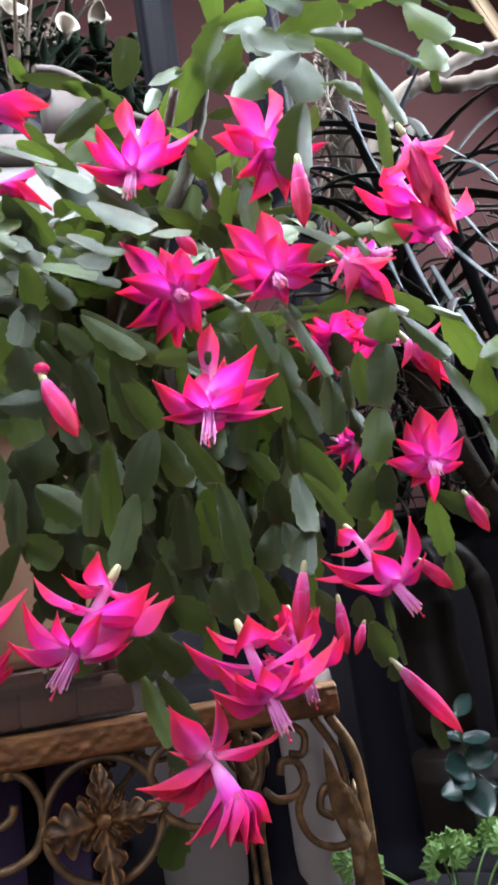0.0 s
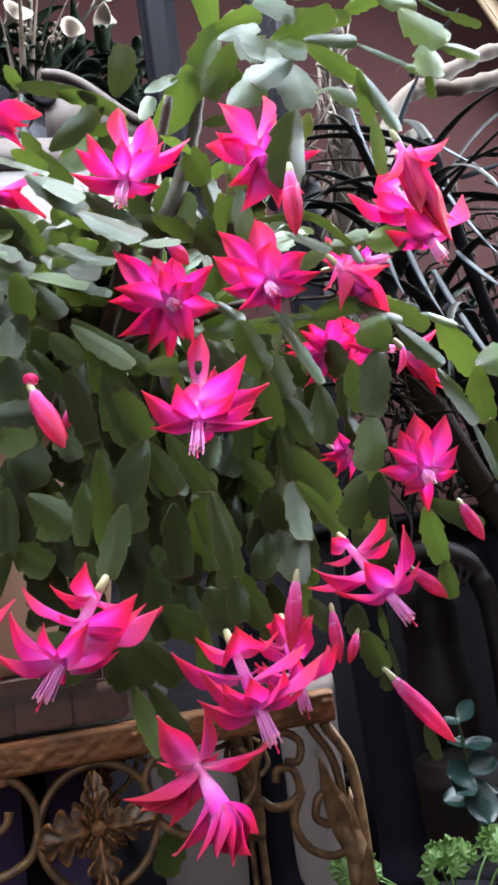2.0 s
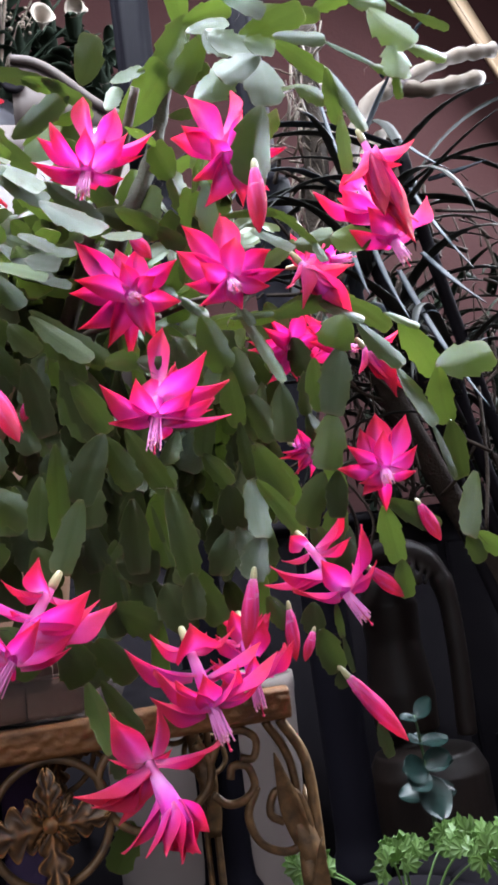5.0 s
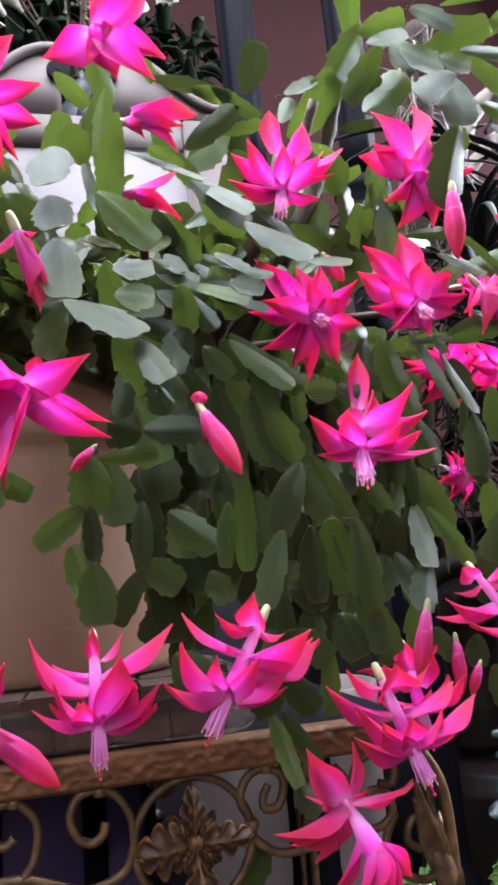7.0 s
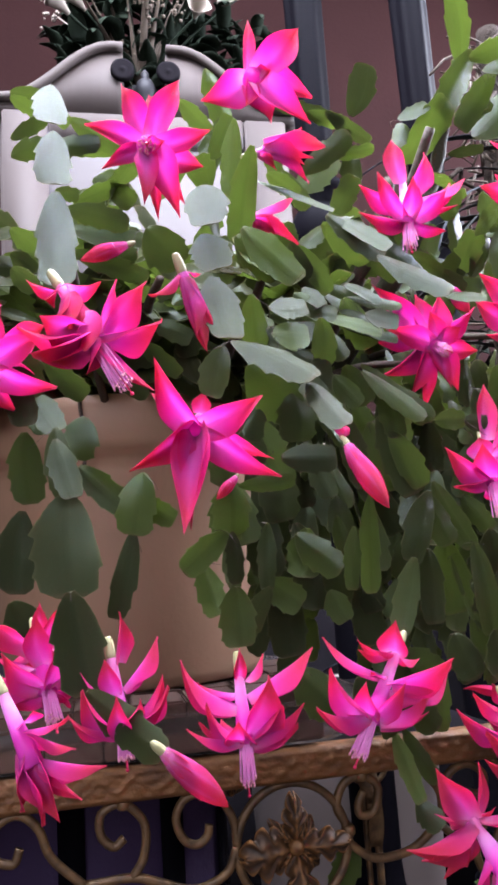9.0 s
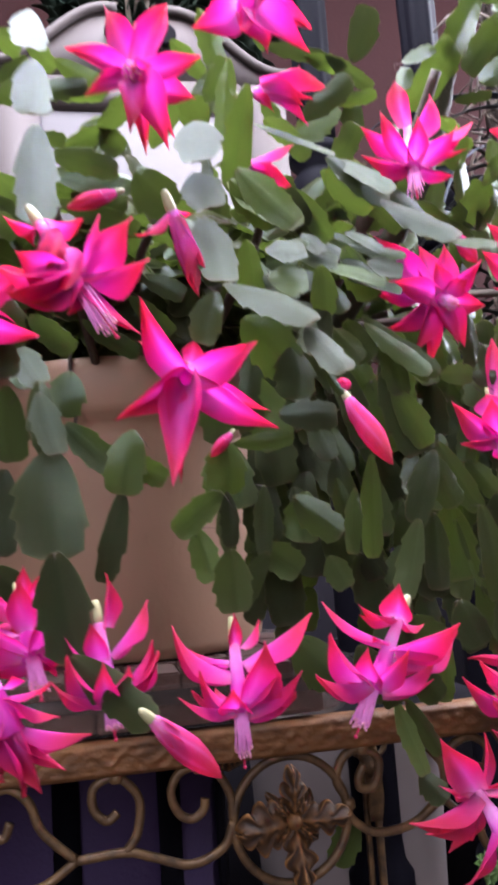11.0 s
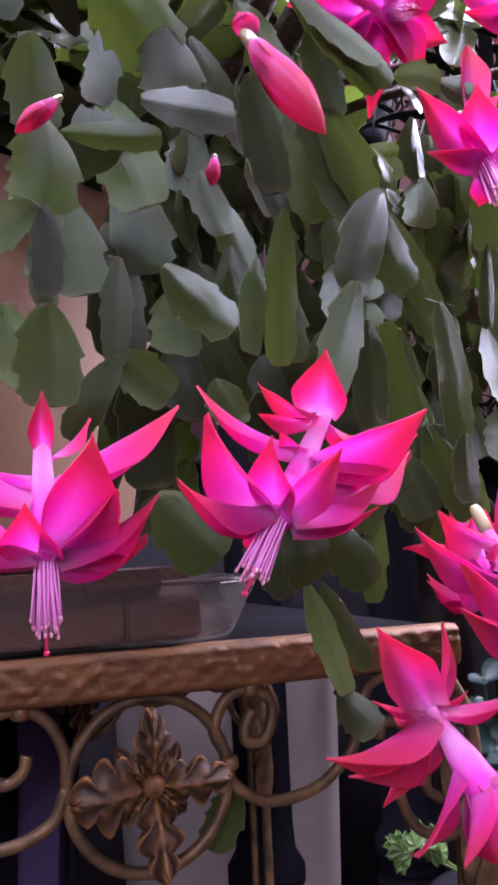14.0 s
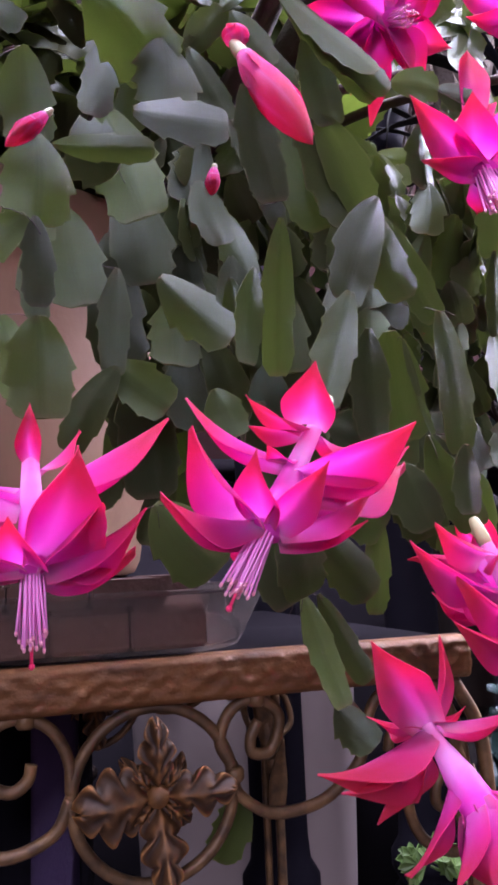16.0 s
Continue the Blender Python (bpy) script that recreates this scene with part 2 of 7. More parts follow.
M_PARSLEY = Mat("parsley_leaf", 0.45)
M_PARSLEY.colour(M_PARSLEY.mix(M_PARSLEY.noise(40), (0.060, 0.115, 0.028), (0.11, 0.18, 0.045)))
M_PARSLEY = M_PARSLEY.thin((0.17, 0.32, 0.05), 0.3).m
M_BRONZE = plain("dark_bronze", (0.004, 0.0033, 0.0034), (0.014, 0.008, 0.006), 14, 0.5, 0.0, bump=0.3, spec=0.2)
M_WHITE = plain("white_blossom", (0.17, 0.145, 0.12), (0.25, 0.21, 0.18), 50, 0.7, spec=0.2)
M_DRIED = plain("dry_stalk", (0.045, 0.031, 0.022), (0.095, 0.068, 0.048), 30, 0.8)
M_PINE = plain("pale_wood", (0.55, 0.38, 0.24), (0.66, 0.48, 0.32), 12, 0.5)
M_GLASSDARK = plain("dark_glaze", (0.010, 0.010, 0.013), (0.03, 0.028, 0.032), 12, 0.45, spec=0.10)


# ---- mesh helpers ----
def mesh_of(name, bm, material, smooth=True):
    me = bpy.data.meshes.new(name)
    bmesh.ops.recalc_face_normals(bm, faces=bm.faces)
    for f in bm.faces:
        f.smooth = smooth
    bm.to_mesh(me)
    bm.free()
    me.materials.append(material)
    return me


def part(name, bm, material, parent=None, label="", smooth=True):
    """Links a bmesh (or a finished mesh) as one object, under a thing where one is given."""
    me = bm if isinstance(bm, bpy.types.Mesh) else mesh_of(name, bm, material, smooth)
    ob = new(name, me)
    if parent:
        ob.parent = parent
    return tagged(ob, label)


def thing(name, label, category, group="", at=(0, 0, 0)):
    ob = new(name)
    ob.location = at
    ob.empty_display_size = 0.02
    return tagged(ob, label, category, group)


def box_bm(x0, y0, z0, x1, y1, z1, bevel=0.0, bm=None):
    own = bm is None
    bm = bm or bmesh.new()
    vs = [bm.verts.new(p) for p in ((x0, y0, z0), (x1, y0, z0), (x1, y1, z0), (x0, y1, z0), (x0, y0, z1), (x1, y0, z1), (x1, y1, z1), (x0, y1, z1))]
    for q in ((3, 2, 1, 0), (4, 5, 6, 7), (0, 1, 5, 4), (1, 2, 6, 5), (2, 3, 7, 6), (3, 0, 4, 7)):
        bm.faces.new([vs[i] for i in q])
    if bevel and own:
        bmesh.ops.bevel(bm, geom=bm.edges[:], offset=bevel, segments=2, affect="EDGES")
    return bm


def lathe_bm(profile, n=40, bm=None, at=(0, 0, 0), flutes=0, depth=0.0, span=(0, 0)):
    """A turned solid from (radius, height) pairs; flutes are cut between the heights of span."""
    bm = bm or bmesh.new()
    rings = []
    for r, z in profile:
        ring = []
        for i in range(n):
            a = 2 * math.pi * i / n
            rr = r - (depth * (0.5 + 0.5 * math.cos(flutes * a)) if flutes and span[0] <= z <= span[1] else 0)
            ring.append(bm.verts.new((at[0] + rr * math.cos(a), at[1] + rr * math.sin(a), at[2] + z)))
        rings.append(ring)
    for a, b in zip(rings, rings[1:]):
        for i in range(n):
            bm.faces.new((a[i], a[(i + 1) % n], b[(i + 1) % n], b[i]))
    bm.faces.new(rings[0][::-1])
    bm.faces.new(rings[-1])
    return bm


def tube_bm(points, radius, n=8, bm=None, close=False):
    """A rod swept along points; radius may be a number or one for each point."""
    bm = bm or bmesh.new()
    pts = [Vector(p) for p in points]
    rad = radius if isinstance(radius, (list, tuple)) else [radius] * len(pts)
    rings, side = [], None
    for i, p in enumerate(pts):
        a, b = pts[max(i - 1, 0)], pts[min(i + 1, len(pts) - 1)]
        if close:
            a, b = pts[i - 1], pts[(i + 1) % len(pts)]
        t = (b - a).normalized()
        if side is None:
            side = t.cross(Vector((0.3, 1, 0.2))).normalized()
        side = (side - t * side.dot(t)).normalized()
        up = t.cross(side)
        rings.append([bm.verts.new(p + rad[i] * (math.cos(q) * side + math.sin(q) * up)) for q in (2 * math.pi * k / n for k in range(n))])
    pairs = list(zip(rings, rings[1:])) + ([(rings[-1], rings[0])] if close else [])
    for a, b in pairs:
        for k in range(n):
            bm.faces.new((a[k], a[(k + 1) % n], b[(k + 1) % n], b[k]))
    if not close:
        bm.faces.new(rings[0][::-1])
        bm.faces.new(rings[-1])
    return bm


def smooth_path(ctrl, steps=6):
    """A Catmull-Rom line through a few control points."""
    p = [Vector(c) for c in ctrl]
    p = [2 * p[0] - p[1]] + p + [2 * p[-1] - p[-2]]
    out = []
    for i in range(1, len(p) - 2):
        for k in range(steps):
            t = k / steps
            a, b, c, d = p[i - 1 : i + 3]
            out.append(0.5 * (2 * b + (c - a) * t + (2 * a - 5 * b + 4 * c - d) * t * t + (3 * b - a - 3 * c + d) * t**3))
    out.append(p[-2])
    return out


def blade_bm(length, width, droop, thick=0.0006, rows=10, fold=0.12, bm=None, m=None):
    """A long narrow strap leaf that starts upright along z and droops towards -y."""
    bm = bm or bmesh.new()
    grid = []
    y = z = 0.0
    for i in range(rows + 1):
        v = i / rows
        ang = droop * v
        if i:
            y -= math.sin(ang) * length / rows
            z += math.cos(ang) * length / rows
        w = width * (0.55 + 0.45 * math.sin(math.pi * min(1, v * 1.2 + 0.15))) * (1 - v**5) * 0.5 + 0.0003
        n = Vector((0, -math.cos(ang), -math.sin(ang)))
        for s in (-1, 1):
            for u in (-1, 0, 1):
                p = Vector((u * w, y, z)) + n * (s * thick * 0.5 - fold * w * (1 - abs(u)))
                grid.append(bm.verts.new(m @ p if m else p))
    def at(i, s, u):
        return grid[i * 6 + s * 3 + u]
    for i in range(rows):
        for u in (0, 1):
            bm.faces.new((at(i, 0, u), at(i, 0, u + 1), at(i + 1, 0, u + 1), at(i + 1, 0, u)))
            bm.faces.new((at(i, 1, u + 1), at(i, 1, u), at(i + 1, 1, u), at(i + 1, 1, u + 1)))
        bm.faces.new((at(i, 1, 0), at(i, 0, 0), at(i + 1, 0, 0), at(i + 1, 1, 0)))
        bm.faces.new((at(i, 0, 2), at(i, 1, 2), at(i + 1, 1, 2), at(i + 1, 0, 2)))
    for i in (0, rows):
        bm.faces.new((at(i, 0, 0), at(i, 0, 1), at(i, 1, 1), at(i, 1, 0)))
        bm.faces.new((at(i, 0, 1), at(i, 0, 2), at(i, 1, 2), at(i, 1, 1)))
    return bm


def structure(name, bm, material, smooth=False):
    return tagged(part(name, bm, material, smooth=smooth), kind="structure")


# ---- the room ----
structure("floor", box_bm(-2.2, -2.5, -0.1, 2.2, 1.2, 0.0), M_FLOOR)
structure("wall_back", box_bm(-2.2, 1.02, 0, 2.2, 1.17, 2.75), M_WALL)
bm = bmesh.new()
for b in ((1.5, -2.5, 0, 1.65, 1.02, 1.40), (1.5, -2.5, 2.5, 1.65, 1.02, 2.75), (1.5, -2.5, 1.40, 1.65, -0.2, 2.5), (1.5, 0.9, 1.40, 1.65, 1.02, 2.5)):
    box_bm(*b, bm=bm)
structure("wall_right", bm, M_WALL)
structure("wall_left", box_bm(-2.2, -2.5, 0, -2.05, 1.02, 2.75), M_WALL)
bm = bmesh.new()
for b in ((-2.05, -2.5, 0, 1.5, -2.4, 1.1), (-2.05, -2.5, 2.4, 1.5, -2.4, 2.75), (-2.05, -2.5, 1.1, -1.5, -2.4, 2.4), (-0.3, -2.5, 1.1, 1.5, -2.4, 2.4)):
    box_bm(*b, bm=bm)
structure("wall_front", bm, M_CEIL)
bm = bmesh.new()
for b in ((-2.2, -2.5, 2.65, 2.2, -0.72, 2.75), (-2.2, 0.32, 2.65, 2.2, 1.2, 2.75), (-2.2, -0.72, 2.65, -0.77, 0.32, 2.75), (0.67, -0.72, 2.65, 2.2, 0.32, 2.75)):
    box_bm(*b, bm=bm)
structure("ceiling", bm, M_CEIL)


# ---- cream cabinet with a broken pediment ----
def cabinet():
    t = thing("cabinet", "cream-painted wall cabinet with a curved broken pediment", "cabinet")
    cx, y = -0.03, 0.62
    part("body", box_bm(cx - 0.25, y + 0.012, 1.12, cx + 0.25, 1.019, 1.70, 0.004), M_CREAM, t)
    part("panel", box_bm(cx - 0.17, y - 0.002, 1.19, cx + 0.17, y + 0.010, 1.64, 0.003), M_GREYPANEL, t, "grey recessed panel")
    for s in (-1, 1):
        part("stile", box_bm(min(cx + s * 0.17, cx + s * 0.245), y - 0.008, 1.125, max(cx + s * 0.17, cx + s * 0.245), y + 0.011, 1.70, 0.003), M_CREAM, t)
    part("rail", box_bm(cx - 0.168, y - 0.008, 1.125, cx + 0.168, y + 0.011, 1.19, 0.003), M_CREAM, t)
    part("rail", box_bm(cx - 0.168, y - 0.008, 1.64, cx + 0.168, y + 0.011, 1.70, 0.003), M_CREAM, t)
    for s in (-1, 1):
        # the scrolled half of the pediment: a board under a curved moulding
        curve = []
        for i in range(17):
            v = i / 16
            x = 0.27 - 0.232 * v
            curve.append((s * x + cx, 1.722 + 0.108 * (0.5 - 0.5 * math.cos(math.pi * min(1, max(0, (v - 0.12) / 0.8))))))
        bm = bmesh.new()
        lo = [[bm.verts.new((x, yy, 1.702)) for x, z in curve] for yy in (y, y + 0.03)]
        hi = [[bm.verts.new((x, yy, z)) for x, z in curve] for yy in (y, y + 0.03)]
        for i in range(16):
            bm.faces.new((lo[0][i], lo[0][i + 1], hi[0][i + 1], hi[0][i]))
            bm.faces.new((lo[1][i + 1], lo[1][i], hi[1][i], hi[1][i + 1]))
            bm.faces.new((hi[0][i], hi[0][i + 1], hi[1][i + 1], hi[1][i]))
            bm.faces.new((lo[0][i + 1], lo[0][i], lo[1][i], lo[1][i + 1]))
        for i in (0, 16):
            bm.faces.new((lo[0][i], hi[0][i], hi[1][i], lo[1][i]))
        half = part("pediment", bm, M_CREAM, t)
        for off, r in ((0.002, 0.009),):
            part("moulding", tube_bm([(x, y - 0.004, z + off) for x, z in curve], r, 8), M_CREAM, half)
    for s in (-1, 1):
        part("roundel", lathe_bm([(0.021, 0.0), (0.021, 0.006), (0.016, 0.009), (0.010, 0.006), (0.004, 0.009), (0.001, 0.010)], 24), M_SOOT, t, "black carved roundel").matrix_basis = pose(cx + s * 0.040, y - 0.003, 1.785, 90, 0, 0)
    part("finial", lathe_bm([(0.004, 0), (0.014, 0.004), (0.012, 0.02), (0.007, 0.03), (0.016, 0.045), (0.019, 0.06), (0.014, 0.075), (0.005, 0.082), (0.008, 0.09), (0.002, 0.1)], 20, at=(cx, y + 0.014, 1.702)), M_GLASSDARK, t, "black turned finial")
    return t


cabinet()


# ---- dark vase of white calla lilies and dried sprays ----
def calla_bm(m):
    bm = bmesh.new()
    n, rows = 16, 7
    grid = []
    for i in range(rows + 1):
        v = i / rows
        for k in range(n):
            a = 2 * math.pi * k / n
            r = 0.0035 + 0.016 * v**1.6
            z = 0.038 * v + (0.018 * v * v * max(0, math.cos(a)) ** 2)
            grid.append(bm.verts.new(m @ Vector((r * math.cos(a) * (1 + 0.3 * v), r * math.sin(a), z))))
    for i in range(rows):
        for k in range(n):
            bm.faces.new((grid[i * n + k], grid[i * n + (k + 1) % n], grid[(i + 1) * n + (k + 1) % n], grid[(i + 1) * n + k]))
    return bm


def calla_vase(at, spread, spots, seed):
    count = len(spots)
    rng = random.Random(seed)
    t = thing("vase_of_callas", "dark glazed vase of white calla lilies and dried sprays", "vase", at=at)
    part("vase", lathe_bm([(0.03, 0), (0.05, 0.01), (0.062, 0.05), (0.055, 0.09), (0.035, 0.115), (0.042, 0.13), (0.036, 0.129)], 28), M_GLASSDARK, t)
    for i in range(count):
        a = rng.uniform(-0.9, 0.9) + 1.57 * (1 if spots[i][0] > 0 else -1) - 1.57
        top = Vector(spots[i])
        path = smooth_path([(0, 0, 0.11), tuple(top * 0.45 + Vector((0, 0, 0.09))), tuple(top)], 6)
        stem = part("stalk", tube_bm(path, 0.0025, 6), M_DARKLEAF, t)
        aim = Vector((rng.uniform(-1.0, 1.0), -1.0, rng.uniform(-0.5, 0.6))).to_track_quat("Z", "X").to_matrix().to_4x4()
        me = mesh_of("calla", calla_bm(Matrix.Translation(top) @ Matrix.Scale(1.05, 4) @ aim @ Matrix.Rotation(rng.uniform(0, 6), 4, "Z")), M_WHITE)
        bloom = part("bloom", me, M_WHITE, stem, "white calla bloom")
        s = bloom.modifiers.new("thickness", "SOLIDIFY")
        s.thickness = 0.0012
    for i in range(16):
        a, out = rng.uniform(0, 6.28), spread * rng.uniform(0.3, 1.1)
        top = Vector((out * math.cos(a), out * math.sin(a) * 0.6, 0.12 + rng.uniform(0.0, 0.24)))
        bm = tube_bm(smooth_path([(0, 0, 0.10), tuple(top * 0.5 + Vector((0, 0, 0.08))), tuple(top)], 4), 0.0016, 5)
        for k in range(14):
            p = top + Vector((rng.gauss(0, 0.012), rng.gauss(0, 0.012), rng.gauss(0, 0.014)))
            bmesh.ops.create_icosphere(bm, subdivisions=1, radius=rng.uniform(0.002, 0.005), matrix=Matrix.Translation(p))
        part("dried_spray", bm, M_DRIED if i % 3 else M_WHITE, t)
    bm = bmesh.new()
    for i in range(20):
        m = Matrix.Translation((0, 0, 0.10)) @ Matrix.Rotation(rng.uniform(0, 6.28), 4, "Z") @ Matrix.Rotation(rng.uniform(0.05, 0.5), 4, "X")
        part("dry_blade", blade_bm(rng.uniform(0.20, 0.32), rng.uniform(0.008, 0.014), rng.uniform(0.1, 0.8), m=m), M_DRIED, t)
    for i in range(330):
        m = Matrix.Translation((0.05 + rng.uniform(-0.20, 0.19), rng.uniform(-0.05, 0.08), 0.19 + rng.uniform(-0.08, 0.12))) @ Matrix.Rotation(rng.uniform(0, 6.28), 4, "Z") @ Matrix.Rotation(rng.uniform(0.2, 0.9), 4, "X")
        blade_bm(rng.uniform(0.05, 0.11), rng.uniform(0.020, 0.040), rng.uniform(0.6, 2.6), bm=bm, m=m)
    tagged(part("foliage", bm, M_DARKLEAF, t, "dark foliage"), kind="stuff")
    return t


calla_vase((-0.03, 0.76, 1.701), 0.17, ((0.10, -0.10, 0.235), (0.19, -0.08, 0.300), (0.03, -0.09, 0.335), (0.08, -0.10, 0.350), (-0.02, -0.08, 0.29), (-0.13, -0.10, 0.225), (-0.10, -0.08, 0.250), (0.15, -0.06, 0.35)), 3)


# ---- black turned posts ----
def post(x, y):
    t = thing("turned_post", "black lacquered turned post with a fluted shaft and rings", "post", "black posts", (x, y, 0))
    part("lower_shaft", lathe_bm([(0.036, 0), (0.036, 0.40), (0.032, 0.42), (0.040, 0.435), (0.040, 0.45), (0.033, 0.46), (0.041, 0.475), (0.041, 0.49), (0.032, 0.505), (0.030, 0.53), (0.031, 0.9), (0.033, 1.30)], 32), M_BLACK, t)
    part("collar", lathe_bm([(0.033, 1.301), (0.040, 1.31), (0.042, 1.325), (0.034, 1.34), (0.046, 1.36), (0.048, 1.39), (0.040, 1.41), (0.030, 1.425), (0.043, 1.44), (0.043, 1.452), (0.028, 1.465)], 32), M_BLACK, t)
    prof = [(0.027 + 0.008 * i / 14, 1.466 + 0.85 * i / 14) for i in range(15)]
    part("fluted_shaft", lathe_bm(prof, 96, flutes=7, depth=0.0030, span=(1.48, 2.4)), M_BLACK, t)
    part("cap", lathe_bm([(0.040, 2.317), (0.055, 2.33), (0.055, 2.36), (0.03, 2.40), (0.005, 2.42)], 32), M_BLACK, t)
    return t


# ---- low black chest along the wall ----
def black_chest():
    t = thing("black_chest", "low black lacquered chest behind the posts", "chest")
    part("body", box_bm(-0.75, 0.70, 0.05, 1.45, 1.00, 0.94, 0.004), M_SOOT, t)
    part("top", box_bm(-0.78, 0.68, 0.941, 1.47, 1.01, 0.97, 0.006), M_SOOT, t)
    part("plinth", box_bm(-0.73, 0.72, 0.0, 1.43, 0.99, 0.049, 0.003), M_SOOT, t)
    for i in range(6):
        x = -0.73 + 0.362 * i
        d = part("door", box_bm(x, 0.686, 0.10, x + 0.345, 0.699, 0.90, 0.004), M_SOOT, t)
        part("knob", lathe_bm([(0.004, 0), (0.005, 0.012), (0.011, 0.018), (0.010, 0.026), (0.002, 0.030)], 16), M_BRONZE, d).matrix_basis = pose(x + 0.03, 0.685, 0.55, 90, 0, 0)
    return t


black_chest()
post(0.197, 0.40)
post(0.370, 0.40)


# ---- pots on the floor behind the stand ----
def pale_planter():
    t = thing("tall_planter", "tall pale grey glazed planter standing behind the stand", "planter", at=(0.205, 0.55, 0))
    part("body", lathe_bm([(0.10, 0), (0.105, 0.01), (0.125, 0.30), (0.142, 0.70), (0.144, 0.712), (0.143, 0.730), (0.134, 0.730), (0.132, 0.69)], 56), M_PALE, t)
    part("soil", lathe_bm([(0.001, 0.692), (0.131, 0.695), (0.001, 0.700)], 32), M_SOIL, t)
    rng = random.Random(5)
    for i in range(9):
        m = pose(rng.uniform(-0.08, 0.08), rng.uniform(-0.08, 0.08), 0.695, 0, 0, rng.uniform(-70, 70)) @ Matrix.Rotation(rng.uniform(0.3, 1.0), 4, "X")
        part("leaf", blade_bm(rng.uniform(0.12, 0.2), 0.05, rng.uniform(1.2, 2.4), 0.001, 10, 0.15, m=m), M_STRAP, t)
    return t


def purple_planter():
    t = thing("purple_planter", "dark purple cloth-wrapped planter with a black band", "planter", at=(-0.15, 0.42, 0))
    part("body", lathe_bm([(0.13, 0), (0.135, 0.02), (0.15, 0.35), (0.155, 0.72), (0.150, 0.735), (0.140, 0.72)], 56, flutes=24, depth=0.004, span=(0.03, 0.71)), M_PURPLE, t)
    part("band", lathe_bm([(0.149, 0.455), (0.154, 0.458), (0.155, 0.487), (0.150, 0.49)], 56), M_BLACK, t, "black band")
    for a in (-100, -60, -25):
        x, y = 0.158 * math.cos(radians(a)), 0.158 * math.sin(radians(a))
        part("strap", box_bm(-0.014, -0.002, 0, 0.014, 0.002, 0.715, 0.001), M_BLACK, t, "black strap").matrix_basis = pose(x, y, 0.002, 0, 0, a + 90)
    part("soil", lathe_bm([(0.001, 0.705), (0.14, 0.71), (0.001, 0.715)], 32), M_SOIL, t)
    return t


pale_planter()
purple_planter()


# ---- wrought-iron plant stand ----
def acanthus_bm(ln, wd, lift, seed, rows=30, cols=16):
    """A cast leaf along y: lobed edges swept forwards, ribs running into the lobes, and a tip that curls up."""
    bm = bmesh.new()
    lobes = 3.0
    vs = []
    for s in (0, 1):
        for i in range(rows + 1):
            v = i / rows
            ph = (v * lobes) % 1.0
            deep = 0.58 + 0.42 * math.sin(math.pi * ph) ** 0.8
            w = wd * 0.5 * (0.30 + 0.70 * math.sin(math.pi * min(1, 0.10 + 0.84 * v)) ** 0.8) * (deep if v < 0.98 else 0.3) * (1 - 0.5 * v ** 3)
            for j in range(cols + 1):
                u = 2 * j / cols - 1
                rib = math.cos(2 * math.pi * (lobes * (v - 0.30 * abs(u)) - 0.5))
                h = lift * v ** 3 + 0.006 * math.sin(math.pi * v) - 0.005 * u * u + 0.0020 * rib * abs(u) ** 0.5 + 0.0022 * math.exp(-(u / 0.16) ** 2) + 0.0008 * noise.noise(Vector((u * 4, v * 9, seed))) + (0.002 if s else 0)
                vs.append(bm.verts.new((u * w, 0.004 + ln * (v + 0.10 * abs(u) ** 1.5), h)))
    def at(s, i, j):
        return vs[s * (rows + 1) * (cols + 1) + i * (cols + 1) + j]
    for i in range(rows):
        for j in range(cols):
            bm.faces.new((at(1, i, j), at(1, i, j + 1), at(1, i + 1, j + 1), at(1, i + 1, j)))
            bm.faces.new((at(0, i, j + 1), at(0, i, j), at(0, i + 1, j), at(0, i + 1, j + 1)))
        for j in (0, cols):
            bm.faces.new((at(0, i, j), at(1, i, j), at(1, i + 1, j), at(0, i + 1, j)))
    for i in (0, rows):
        for j in range(cols):
            bm.faces.new((at(0, i, j), at(0, i, j + 1), at(1, i, j + 1), at(1, i, j)))
    return bm


def rosette(parent, cx, cz, y):
    """Four large cast leaves round a boss, the lower one curling forwards, with short leaves between them."""
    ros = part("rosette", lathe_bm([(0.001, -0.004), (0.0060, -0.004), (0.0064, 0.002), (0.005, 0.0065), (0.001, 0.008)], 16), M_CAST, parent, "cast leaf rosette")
    ros.matrix_basis = pose(cx, y - 0.008, cz, 90, 0, 0)
    for k, (turn, ln, wd, lift) in enumerate(((2, 0.034, 0.022, 0.006), (93, 0.037, 0.042, 0.003), (184, 0.039, 0.027, 0.012), (272, 0.036, 0.027, 0.004), (45, 0.019, 0.014, -0.004), (135, 0.018, 0.014, -0.004), (228, 0.020, 0.014, -0.004), (316, 0.018, 0.013, -0.004))):
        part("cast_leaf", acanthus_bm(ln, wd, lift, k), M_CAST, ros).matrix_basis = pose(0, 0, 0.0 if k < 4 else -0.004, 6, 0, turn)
    return ros


